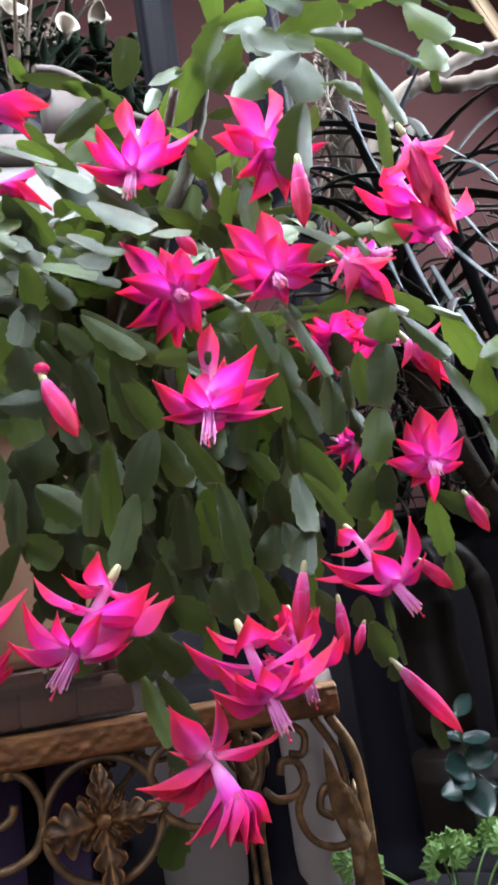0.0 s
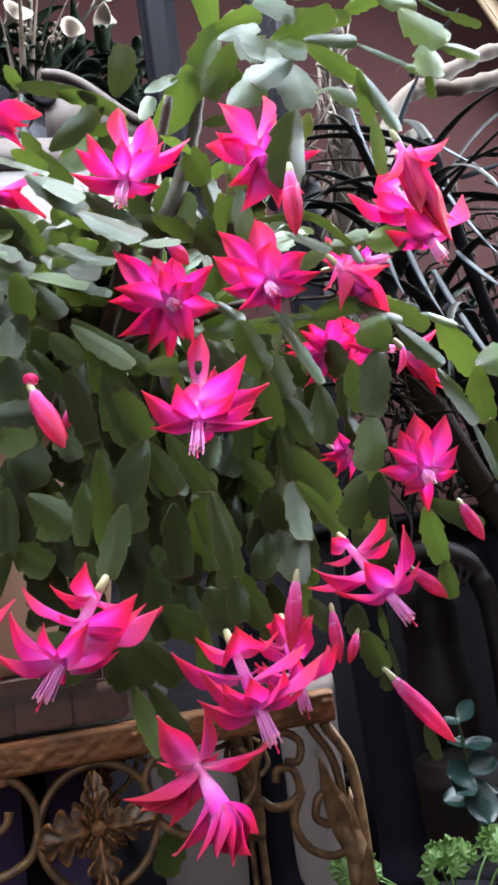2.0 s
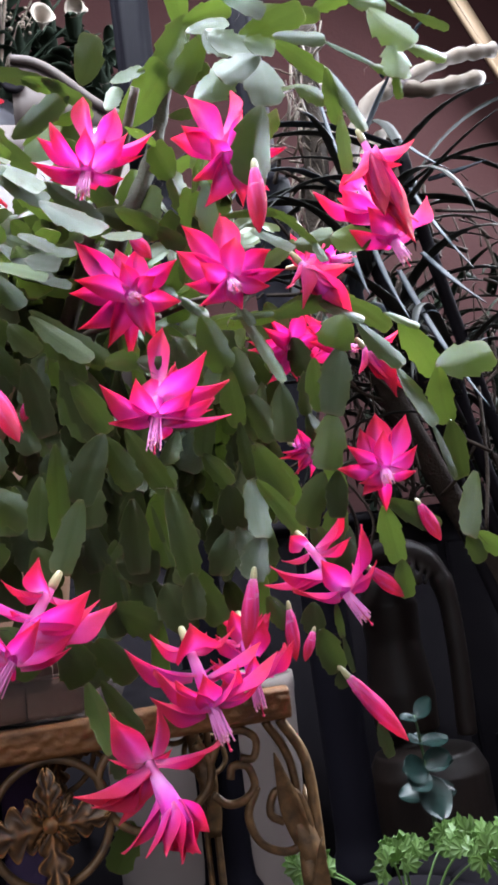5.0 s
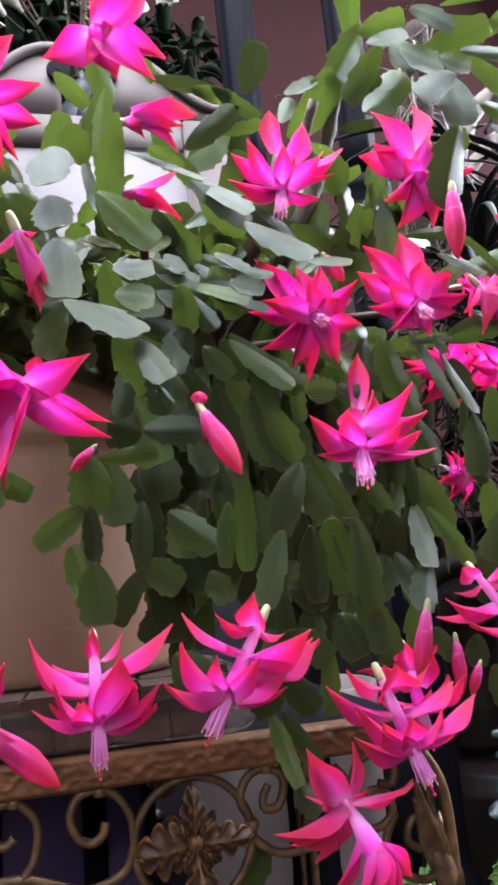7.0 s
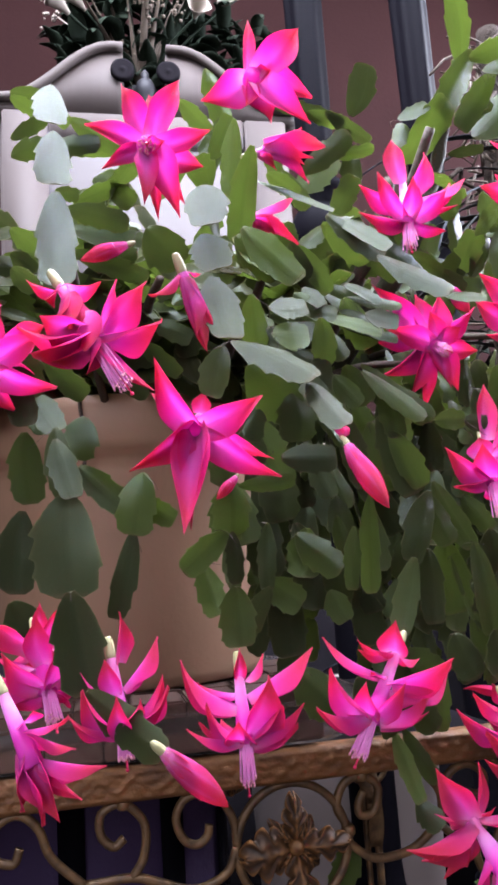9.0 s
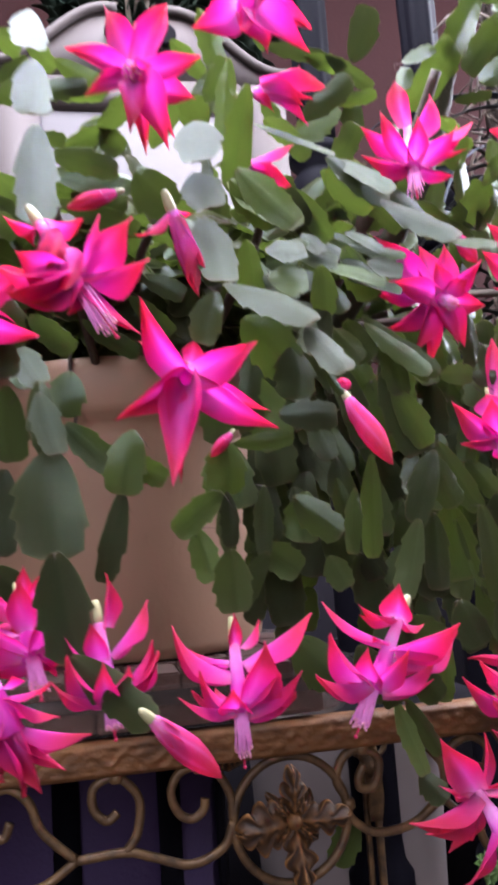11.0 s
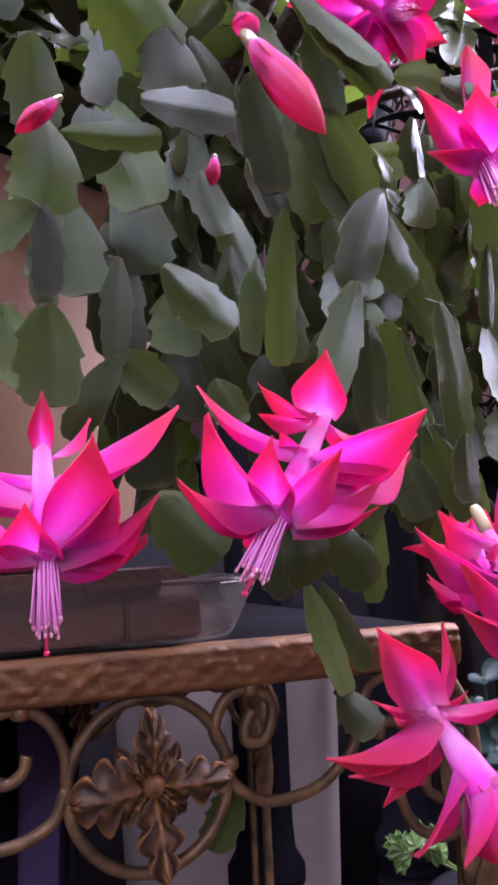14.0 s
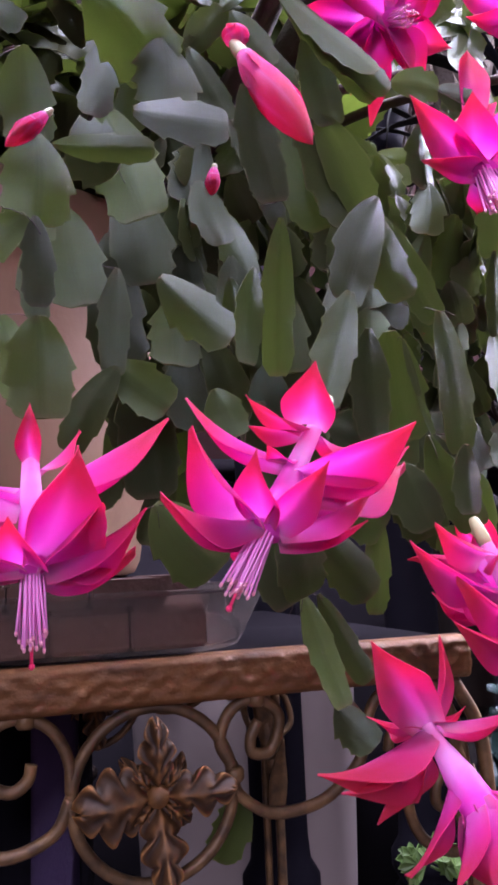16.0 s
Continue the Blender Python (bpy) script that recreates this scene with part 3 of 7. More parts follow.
def plant_stand():
    t = thing("plant_stand", "bronzed wrought-iron plant stand with scrolls and an embossed top bar", "plant stand")
    x0, x1, yb = -0.42, 0.194, 0.36

    def bar(name, a, b):
        bm = bmesh.new()
        n, m = int((b - a) / 0.0018), 18
        rings = []
        for i in range(n + 1):
            s = a + (b - a) * i / n
            vine = 0.7505 + 0.0044 * math.sin(s * 2 * math.pi / 0.031 + 2.4 * noise.noise(Vector((s * 22, 0, 5))))
            ring = [bm.verts.new((s, 0.012, 0.738))]
            for q in range(m + 1):
                v = q / m
                z = 0.738 + 0.025 * v
                d = 0.0052 * min(1, math.sin(math.pi * (0.04 + 0.92 * v)) * 2.2)
                e = 0.0010 * math.exp(-(((z - vine) / 0.0021) ** 2))
                leafy = math.sin(s * 2 * math.pi / 0.0155 + 1.3) * math.sin((z - 0.738) * 2 * math.pi / 0.0125)
                e += 0.0011 * max(0, leafy) + 0.0012 * noise.noise(Vector((s * 240, z * 240, 3)))
                edge = min(1, 6 * min(v, 1 - v))
                ring.append(bm.verts.new((s, -d - e * edge, z)))
            ring.append(bm.verts.new((s, 0.012, 0.763)))
            rings.append(ring)
        k = m + 3
        for p, q in zip(rings, rings[1:]):
            for j in range(k):
                bm.faces.new((p[j], p[(j + 1) % k], q[(j + 1) % k], q[j]))
        bm.faces.new(rings[0])
        bm.faces.new(rings[-1][::-1])
        return part(name, bm, M_GILT, t, "embossed worn gilt bar")

    bar("front_bar", x0, x1)
    part("side_bar", box_bm(x1 - 0.014, 0.0125, 0.742, x1 - 0.002, yb, 0.758, 0.002), M_SOOT, t)
    part("back_bar", box_bm(x0, yb + 0.001, 0.742, x1, yb + 0.013, 0.758, 0.002), M_SOOT, t)
    part("shelf_board", box_bm(x0 + 0.002, 0.0125, 0.752, x1 - 0.015, yb - 0.001, 0.7635, 0.001), M_SOOT, t, "dull black shelf board")
    r = 0.0034
    y = 0.004
    ring = part("ring", tube_bm([(0.044 * math.cos(a), y, 0.692 + 0.045 * math.sin(a)) for a in (2 * math.pi * k / 40 for k in range(40))], r, 8, close=True), M_ROD, t)
    rosette(ring, 0.0, 0.693, y)
    back_ring = part("ring", tube_bm([(0.044 * math.cos(a), yb - 0.008, 0.692 + 0.045 * math.sin(a)) for a in (2 * math.pi * k / 40 for k in range(40))], r, 8, close=True), M_ROD, t)
    rosette(back_ring, 0.0, 0.693, yb - 0.008)
    # scrolls beside the ring
    for ctrl in (
        ((0.044, 0.697), (0.047, 0.686), (0.065, 0.674), (0.090, 0.675), (0.107, 0.683), (0.122, 0.698), (0.124, 0.716), (0.114, 0.730)),
        ((0.044, 0.701), (0.037, 0.715), (0.044, 0.731), (0.059, 0.736), (0.072, 0.726), (0.067, 0.708), (0.056, 0.707), (0.055, 0.715), (0.060, 0.724)),
        ((0.124, 0.690), (0.135, 0.681), (0.149, 0.682), (0.158, 0.691), (0.154, 0.706), (0.142, 0.708), (0.139, 0.699)),
        ((0.160, 0.690), (0.150, 0.669), (0.159, 0.647), (0.181, 0.638), (0.199, 0.651), (0.192, 0.678), (0.174, 0.683), (0.168, 0.668), (0.178, 0.660)),
        ((0.125, 0.714), (0.134, 0.730), (0.150, 0.735), (0.163, 0.726), (0.160, 0.712), (0.149, 0.713)),
        ((-0.044, 0.697), (-0.045, 0.713), (-0.053, 0.729), (-0.067, 0.737), (-0.082, 0.734), (-0.089, 0.721), (-0.084, 0.706), (-0.074, 0.701), (-0.066, 0.706), (-0.064, 0.714)),
        ((-0.044, 0.695), (-0.053, 0.678), (-0.077, 0.670), (-0.103, 0.678), (-0.123, 0.684), (-0.158, 0.683)),
        ((-0.123, 0.684), (-0.114, 0.698), (-0.113, 0.721), (-0.128, 0.736), (-0.144, 0.731), (-0.145, 0.716), (-0.136, 0.707), (-0.128, 0.712)),
        ((-0.158, 0.683), (-0.181, 0.705), (-0.190, 0.726), (-0.205, 0.737), (-0.222, 0.728), (-0.222, 0.710), (-0.208, 0.704), (-0.203, 0.714)),
        ((-0.158, 0.683), (-0.185, 0.668), (-0.215, 0.672), (-0.240, 0.690), (-0.250, 0.715), (-0.240, 0.734)),
    ):
        for yy in (y, yb - 0.008):
            part("scroll", tube_bm(smooth_path([(x, yy, z) for x, z in ctrl], 7), r), M_ROD, t)
    for x in (-0.128, -0.067, 0.045, 0.059):
        part("rod_tie", lathe_bm([(0.004, -0.004), (0.0055, -0.002), (0.0055, 0.002), (0.004, 0.004)], 12), M_ROD, t).matrix_basis = pose(x, y, 0.736 if x != 0.045 else 0.697)

    def leg(name, x, yy, bow):
        path = smooth_path([(x - 0.002, yy, 0.737), (x + bow * 0.9, yy, 0.705), (x + bow * 1.1, yy, 0.66), (x + bow, yy, 0.60), (x + bow * 0.8, yy, 0.45), (x, yy, 0.2), (x + bow * 1.5, yy, 0.006)], 8)
        lg = part(name, tube_bm(path, 0.0045, 8), M_ROD, t)
        part("leg_rod", tube_bm([(p[0] - 0.012, p[1] + 0.004, p[2]) for p in path], 0.0036, 8), M_ROD, lg)
        for k, (dz, tilt) in enumerate(((0.0, -14), (-0.035, -6), (-0.07, 4), (-0.02, 16))):
            b = part("cast_blade", blade_bm(0.075, 0.018, 0.35, 0.002, 8, 0.3), M_ROD, lg, "cast acanthus leaf")
            b.matrix_basis = pose(x + bow * (0.4 + 0.2 * k) - 0.004, yy - 0.006, 0.645 + dz, 0, tilt, 180 if k % 2 else 0)
        return lg

    leg("front_leg", 0.188, 0.006, 0.016)
    leg("back_leg", 0.172, yb - 0.03, 0.004)
    leg("front_leg", -0.405, 0.006, -0.016)
    leg("back_leg", -0.405, yb - 0.03, -0.004)
    return t


plant_stand()


# ---- bricks in a clear tray, and the planter on them ----
def tray():
    t = thing("drip_tray", "clear plastic drip tray with rounded corners on the stand", "drip tray", at=(-0.117, 0.186, 0.7642))
    hx, hy = 0.183, 0.192

    def outline(inset):
        r = 0.046 - inset
        pts = []
        for k, (sx, sy) in enumerate(((1, 1), (-1, 1), (-1, -1), (1, -1))):
            for i in range(9):
                a = math.pi / 2 * (k + i / 8)
                pts.append((sx * (hx - 0.046) + r * math.cos(a), sy * (hy - 0.046) + r * math.sin(a)))
        return pts

    bm = bmesh.new()
    rings = [[bm.verts.new((x, y, z)) for x, y in outline(d)] for d, z in ((0.012, 0.0), (0.008, 0.001), (0.005, 0.005), (-0.0095, 0.0325), (-0.0080, 0.0330), (0.0066, 0.0062), (0.0092, 0.0035), (0.013, 0.003))]
    for p, q in zip(rings, rings[1:]):
        for i in range(36):
            bm.faces.new((p[i], p[(i + 1) % 36], q[(i + 1) % 36], q[i]))
    bm.faces.new(rings[0][::-1])
    bm.faces.new(rings[-1])
    dish = part("dish", bm, M_TRAY, t)
    dish.visible_shadow = False
    part("rim", tube_bm([(x, y, 0.0342) for x, y in outline(-0.0100)], 0.0016, 8, close=True), M_TRAY, t, "rolled clear rim")
    return t


tray()
PLANTER = (-0.105, 0.19, 0.8067)


def planter():
    t = thing("planter", "large round cream clay planter with a thick rim", "planter", at=PLANTER)
    part("body", lathe_bm([(0.114, 0.0), (0.123, 0.003), (0.127, 0.012), (0.142, 0.113), (0.152, 0.188), (0.155, 0.201), (0.166, 0.204), (0.171, 0.212), (0.174, 0.240), (0.172, 0.249), (0.163, 0.252), (0.150, 0.249), (0.147, 0.213), (0.145, 0.203)], 72), M_CLAY, t)
    part("soil", lathe_bm([(0.001, 0.213), (0.146, 0.218), (0.10, 0.227), (0.001, 0.231)], 48), M_SOIL, t)
    part("dark_twig", tube_bm(smooth_path([(-0.045, -0.168, 0.258), (-0.046, -0.172, 0.238), (-0.042, -0.172, 0.213), (-0.044, -0.166, 0.188)], 5), [0.0015] * 15 + [0.003], 6), M_TWIG, t, "dark withered shoot")
    return t


planter()
bricks = thing("brick_base", "low base of brown bricks under the planter", "brick base", at=(0, 0, 0))
brick_me = mesh_of("brick", box_bm(-0.0212, -0.0308, -0.0096, 0.0212, 0.0308, 0.0096, 0.0016), M_BRICK, False)
for row in range(2):
    for i in range(7):
        for j in range(4):
            x = -0.105 + (i - 3 + 0.5 * (row - 0.5)) * 0.0432
            y = 0.19 + (j - 1.5) * 0.063
            if math.hypot(x + 0.105, y - 0.19) < 0.150:
                b = part("brick", brick_me, M_BRICK, bricks)
                b.matrix_basis = pose(x, y, 0.7771 + 0.0197 * row, 0, 0, 0.6 * math.sin(7 * i + 3 * j))


# ---- holiday cactus ----
def set_uv(me, coords):
    layer = me.uv_layers.new(name="UVMap")
    for lp in me.loops:
        layer.data[lp.index].uv = coords[lp.vertex_index]


def sheet_mesh(name, material, rows, cols, place, thick):
    """A closed thin blade: place(u, v) gives the middle surface for u in -1..1 and v in 0..1, thick(u, v) half its thickness."""
    verts, uvs, faces = [], [], []
    pts = [[Vector(place(2 * j / cols - 1, i / rows)) for j in range(cols + 1)] for i in range(rows + 1)]
    for s in (1, -1):
        for i in range(rows + 1):
            for j in range(cols + 1):
                a, b = pts[max(i - 1, 0)][j], pts[min(i + 1, rows)][j]
                c, d = pts[i][max(j - 1, 0)], pts[i][min(j + 1, cols)]
                n = (d - c).cross(b - a)
                n = n.normalized() if n.length > 1e-12 else Vector((0, 0, 1))
                verts.append(pts[i][j] + n * s * thick(2 * j / cols - 1, i / rows))
                uvs.append((j / cols, i / rows))
    w, h = cols + 1, (rows + 1) * (cols + 1)
    for i in range(rows):
        for j in range(cols):
            q = (i * w + j, i * w + j + 1, (i + 1) * w + j + 1, (i + 1) * w + j)
            faces += [q, tuple(h + k for k in reversed(q))]
    rim = [i * w for i in range(rows + 1)] + [rows * w + j for j in range(1, cols + 1)] + [i * w + cols for i in range(rows - 1, -1, -1)] + [j for j in range(cols - 1, 0, -1)]
    first = len(verts)
    for k in rim:
        verts += [verts[k], verts[h + k]]
        uvs += [uvs[k], uvs[k]]
    for k in range(len(rim)):
        n = (k + 1) % len(rim)
        faces.append((first + 2 * k, first + 2 * n, first + 2 * n + 1, first + 2 * k + 1))
    me = bpy.data.meshes.new(name)
    me.from_pydata([tuple(v) for v in verts], [], faces)
    for p in me.polygons:
        p.use_smooth = True
    me.materials.append(material)
    set_uv(me, uvs)
    me.update()
    return me


def leaf_mesh(seed):
    """A flat stem joint, one unit long and one wide, with a few blunt teeth along both edges and a raised midrib."""
    rng = random.Random(seed)
    end, shoulder, narrow = rng.uniform(0.44, 0.66), rng.uniform(0.84, 0.97), rng.uniform(0.16, 0.24)
    teeth = [[t + rng.uniform(-0.05, 0.05) for t in rng.choice(((0.40, 0.64, 0.86), (0.50, 0.78), (0.62, 0.86), (0.74,)))] for _ in (0, 1)]
    bend, curl, wave = rng.uniform(-0.24, 0.24), rng.choice((-1, -1, 1)) * rng.uniform(0.15, 0.9), rng.uniform(0, 6)
    lean = rng.uniform(-0.08, 0.08)
    knots = ((0.0, narrow), (0.05, narrow + 0.16), (0.16, 0.70), (0.30, 0.90), (0.55, 1.0), (0.80, shoulder + 0.02), (0.93, shoulder - 0.06), (0.975, end + 0.12), (1.0, end - 0.04))

    def half(v, side):
        w = knots[-1][1]
        for (a, p), (b, q) in zip(knots, knots[1:]):
            if a <= v <= b:
                w = p + (q - p) * (v - a) / (b - a)
                break
        # each tooth swells slowly towards the tip and drops back at once
        last = 0.12
        for t in teeth[side]:
            if last < v <= t:
                w += 0.23 * ((v - last) / (t - last)) ** 2.4 - 0.055
            last = t
        return max(0.5 * w, 0.05)

    def place(u, v):
        w = half(v, u > 0)
        z = bend * (v - v * v) + curl * u * u * w * w * 0.5 + 0.025 * math.sin(8 * v + wave) * u
        return (u * w + lean * math.sin(math.pi * v), v, z)

    return sheet_mesh("leaf", M_LEAF, 28, 8, place, lambda u, v: (0.026 * (1 - abs(u)) ** 5 + 0.018 * (1 - abs(u)) + 0.009) * (0.5 + 0.5 * math.sin(math.pi * min(1, max(0, 0.1 + 0.8 * v)))))


LEAVES = [leaf_mesh(40 + k) for k in range(9)]
CACTUS = thing("holiday_cactus", "large holiday cactus with drooping flat green joints and magenta flowers", "houseplant", at=(-0.02, 0.10, 1.03))
HOME = Vector((-0.02, 0.10, 1.03))
leaf_rng = random.Random(77)


def turn_along(axis, face, twist=0.0):
    """A turn whose Y runs along axis and whose Z faces as nearly as may be along face."""
    y = Vector(axis).normalized()
    z = Vector(face)
    z = z - y * z.dot(y)
    z = z.normalized() if z.length > 1e-4 else y.orthogonal().normalized()
    m = Matrix((y.cross(z), y, z)).transposed().to_4x4()
    return m @ Matrix.Rotation(radians(twist), 4, "Y")


def leaf(a, b, width, twist=0, sky=0):
    """A joint from a to b. sky: 1 or so leans it so that its face catches the sky, -1 so that it shows its underside with the light behind it."""
    a, b = Vector(a), Vector(b)
    d = b - a
    a = a - d * 0.02
    high = min(1.0, max(0.0, (a.z - 0.97) / 0.09))
    chance = leaf_rng.random()
    if sky == 0 and chance < 0.40 * high:
        sky = -1
    face = Vector((leaf_rng.uniform(-0.28, 0.28), -1, leaf_rng.uniform(-0.30, 0.06) + 0.18 * high))
    sway, lean = leaf_rng.uniform(-9, 9), leaf_rng.uniform(-0.20, 0.08)
    if sky > 0:
        lean, sway = sky * (0.10 + 0.38 * high - 0.33 * min(1.0, max(0.0, (a.z - 1.14) / 0.05))) + leaf_rng.uniform(-0.06, 0.06), sway * 0.4
        face.z = lean
    elif sky < 0:
        lean = -leaf_rng.uniform(0.25, 0.55)
        face.z = -leaf_rng.uniform(0.5, 1.0)
    # lean it about its middle, the lower end towards or away from the window
    shift = Vector((0, 0.5 * lean * d.z, 0))
    a, d = a - shift, d + 2 * shift
    ob = part("leaf", leaf_rng.choice(LEAVES), M_LEAF, CACTUS)
    ob.matrix_basis = Matrix.Translation(a - HOME) @ turn_along(d, face, twist + sway) @ Matrix.Diagonal((width * 1.06, d.length * 1.06, min(width, 0.026), 1))
    return ob


# the old woody stems
for path, r in (
    (((0.0, 0.12, 1.02), (0.03, 0.02, 1.07), (0.06, -0.06, 1.11), (0.085, -0.13, 1.155), (0.10, -0.16, 1.20)), 0.0065),
    (((0.02, 0.06, 1.03), (0.055, -0.06, 1.10), (0.072, -0.105, 1.14), (0.085, -0.115, 1.185)), 0.0085),
    (((-0.10, 0.14, 1.02), (-0.10, 0.04, 1.07), (-0.10, -0.08, 1.09), (-0.095, -0.15, 1.09)), 0.0050),
    (((-0.06, 0.10, 1.02), (-0.03, -0.02, 1.08), (-0.02, -0.10, 1.10), (-0.025, -0.16, 1.105)), 0.0050),
    (((0.0, 0.16, 1.02), (0.06, 0.06, 1.07), (0.13, -0.04, 1.08), (0.18, -0.12, 1.06)), 0.0045),
    (((-0.02, 0.08, 1.03), (0.05, -0.06, 1.05), (0.10, -0.15, 1.03)), 0.0040),
    (((-0.12, 0.10, 1.03), (-0.14, -0.06, 1.07), (-0.15, -0.2, 1.08)), 0.0040),
):
    part("woody_stem", tube_bm([Vector(p) - HOME for p in smooth_path(path, 6)], [r * (1 - 0.45 * i / (6 * (len(path) - 1))) for i in range(6 * (len(path) - 1) + 1)], 8), M_TWIG, CACTUS)

trunk = smooth_path(((0.04, 0.04, 1.03), (0.066, -0.07, 1.08), (0.084, -0.112, 1.112), (0.103, -0.118, 1.147), (0.117, -0.12, 1.183), (0.128, -0.125, 1.22), (0.134, -0.135, 1.262)), 6)
part("trunk", tube_bm([p - HOME for p in trunk], [0.0085 - 0.0062 * (i / (len(trunk) - 1)) ** 2 + 0.0006 * math.sin(1.9 * i) for i in range(len(trunk))], 10), M_TRUNK, CACTUS, "dark green woody trunk")

# the joints of the hanging shoots
leaf((0.004, -0.220, 1.103), (0.027, -0.227, 1.076), 0.0118, 0, 1)
leaf((0.027, -0.227, 1.076), (0.059, -0.233, 1.048), 0.0149, 0, 1)
leaf((0.059, -0.233, 1.048), (0.080, -0.240, 1.043), 0.0077, 0, 1)
leaf((0.032, -0.200, 1.099), (0.062, -0.200, 1.074), 0.0146)
leaf((0.014, -0.200, 1.059), (0.045, -0.200, 1.053), 0.0095, 0, 1)
leaf((0.011, -0.200, 1.040), (0.040, -0.200, 1.031), 0.0088, 0, 1)
leaf((0.028, -0.200, 1.006), (0.058, -0.200, 0.983), 0.0107)
leaf((0.056, -0.210, 0.979), (0.074, -0.210, 0.979), 0.0115)
leaf((0.074, -0.210, 0.979), (0.091, -0.210, 0.976), 0.0106)
leaf((0.033, -0.180, 0.988), (0.052, -0.180, 0.942), 0.0206)
leaf((0.051, -0.202, 0.938), (0.035, -0.203, 0.900), 0.0181, 0, 0.2)
leaf((0.035, -0.209, 0.900), (0.021, -0.212, 0.862), 0.0140, 0, 0.2)
leaf((0.053, -0.190, 0.939), (0.068, -0.185, 0.909), 0.0149, -12)
leaf((-0.005, -0.130, 0.925), (-0.009, -0.130, 0.895), 0.0211)
leaf((0.014, -0.170, 0.922), (0.009, -0.170, 0.886), 0.0121)
leaf((0.010, -0.180, 0.990), (0.020, -0.180, 0.947), 0.0153)
leaf((0.105, -0.170, 1.007), (0.114, -0.170, 0.987), 0.0176)
leaf((0.127, -0.160, 1.025), (0.143, -0.143, 0.993), 0.0201)
leaf((0.143, -0.143, 0.993), (0.152, -0.127, 0.957), 0.0150)
leaf((0.152, -0.127, 0.957), (0.159, -0.110, 0.921), 0.0105)
leaf((0.160, -0.109, 0.920), (0.159, -0.120, 0.877), 0.0176, 0, 0.5)
leaf((0.159, -0.120, 0.877), (0.146, -0.130, 0.848), 0.0178, 0, 0.5)
leaf((0.158, -0.130, 0.914), (0.185, -0.130, 0.875), 0.0125)
leaf((0.158, -0.140, 1.038), (0.183, -0.140, 0.983), 0.0096)
leaf((0.149, -0.160, 1.098), (0.181, -0.160, 1.105), 0.0056)
leaf((0.181, -0.160, 1.105), (0.205, -0.160, 1.095), 0.0057)
leaf((0.205, -0.160, 1.095), (0.216, -0.160, 1.075), 0.0057)
leaf((0.165, -0.200, 1.068), (0.183, -0.200, 1.052), 0.0088, 0, 1)
leaf((0.138, -0.130, 1.030), (0.188, -0.130, 1.035), 0.0106)
leaf((0.188, -0.130, 1.035), (0.218, -0.130, 1.048), 0.0125)
leaf((0.218, -0.130, 1.048), (0.251, -0.130, 1.044), 0.0144)
leaf((0.312, -0.155, 0.902), (0.294, -0.160, 0.859), 0.0178)
leaf((0.299, -0.150, 0.859), (0.306, -0.150, 0.840), 0.0119)
leaf((0.306, -0.150, 0.860), (0.321, -0.150, 0.845), 0.0119)
leaf((0.168, -0.100, 0.946), (0.186, -0.100, 0.904), 0.0209)
leaf((0.167, -0.100, 0.986), (0.183, -0.100, 0.950), 0.0190)
leaf((0.243, -0.140, 0.886), (0.250, -0.140, 0.848), 0.0166)
leaf((0.250, -0.140, 0.848), (0.252, -0.140, 0.823), 0.0141)
leaf((0.247, -0.140, 0.890), (0.284, -0.140, 0.868), 0.0144)
leaf((0.198, -0.140, 0.825), (0.200, -0.140, 0.803), 0.0053)
leaf((0.200, -0.140, 0.803), (0.203, -0.140, 0.780), 0.0045)
leaf((0.184, -0.140, 0.809), (0.194, -0.140, 0.782), 0.0172)
leaf((0.194, -0.140, 0.782), (0.198, -0.140, 0.771), 0.0112)
leaf((0.216, -0.140, 0.746), (0.220, -0.140, 0.724), 0.0096)
leaf((0.088, -0.130, 0.911), (0.096, -0.130, 0.865), 0.0263)
leaf((0.100, -0.140, 0.863), (0.119, -0.140, 0.824), 0.0190)
leaf((0.050, -0.130, 0.841), (0.079, -0.130, 0.824), 0.0203)
leaf((0.086, -0.140, 0.851), (0.096, -0.140, 0.824), 0.0210)
leaf((0.073, -0.120, 0.861), (0.075, -0.120, 0.827), 0.0164)
leaf((0.039, -0.160, 0.823), (0.058, -0.160, 0.798), 0.0168)
leaf((0.024, -0.120, 0.827), (0.040, -0.120, 0.795), 0.0216)
leaf((0.197, -0.120, 0.880), (0.205, -0.120, 0.853), 0.0160)
leaf((0.157, -0.120, 0.835), (0.170, -0.120, 0.814), 0.0131)
leaf((0.192, -0.110, 0.827), (0.191, -0.110, 0.806), 0.0159)
leaf((0.234, -0.090, 0.880), (0.215, -0.090, 0.846), 0.0254)
leaf((0.126, -0.100, 0.824), (0.135, -0.100, 0.815), 0.0157)
leaf((-0.061, -0.200, 0.947), (-0.030, -0.200, 0.949), 0.0088)
leaf((-0.069, -0.190, 0.945), (-0.068, -0.192, 0.916), 0.0169)
leaf((-0.068, -0.192, 0.916), (-0.066, -0.193, 0.891), 0.0094)
leaf((-0.066, -0.193, 0.891), (-0.065, -0.195, 0.860), 0.0197)
leaf((-0.054, -0.130, 0.959), (-0.046, -0.130, 0.919), 0.0230)
leaf((-0.026, -0.120, 0.972), (-0.019, -0.120, 0.933), 0.0256)
leaf((-0.034, -0.140, 0.929), (-0.036, -0.140, 0.889), 0.0138)
leaf((-0.035, -0.140, 0.889), (-0.053, -0.140, 0.858), 0.0135)
leaf((-0.034, -0.130, 0.893), (-0.013, -0.130, 0.877), 0.0195)
leaf((-0.020, -0.160, 0.920), (0.006, -0.160, 0.898), 0.0189, 0, 0.2)
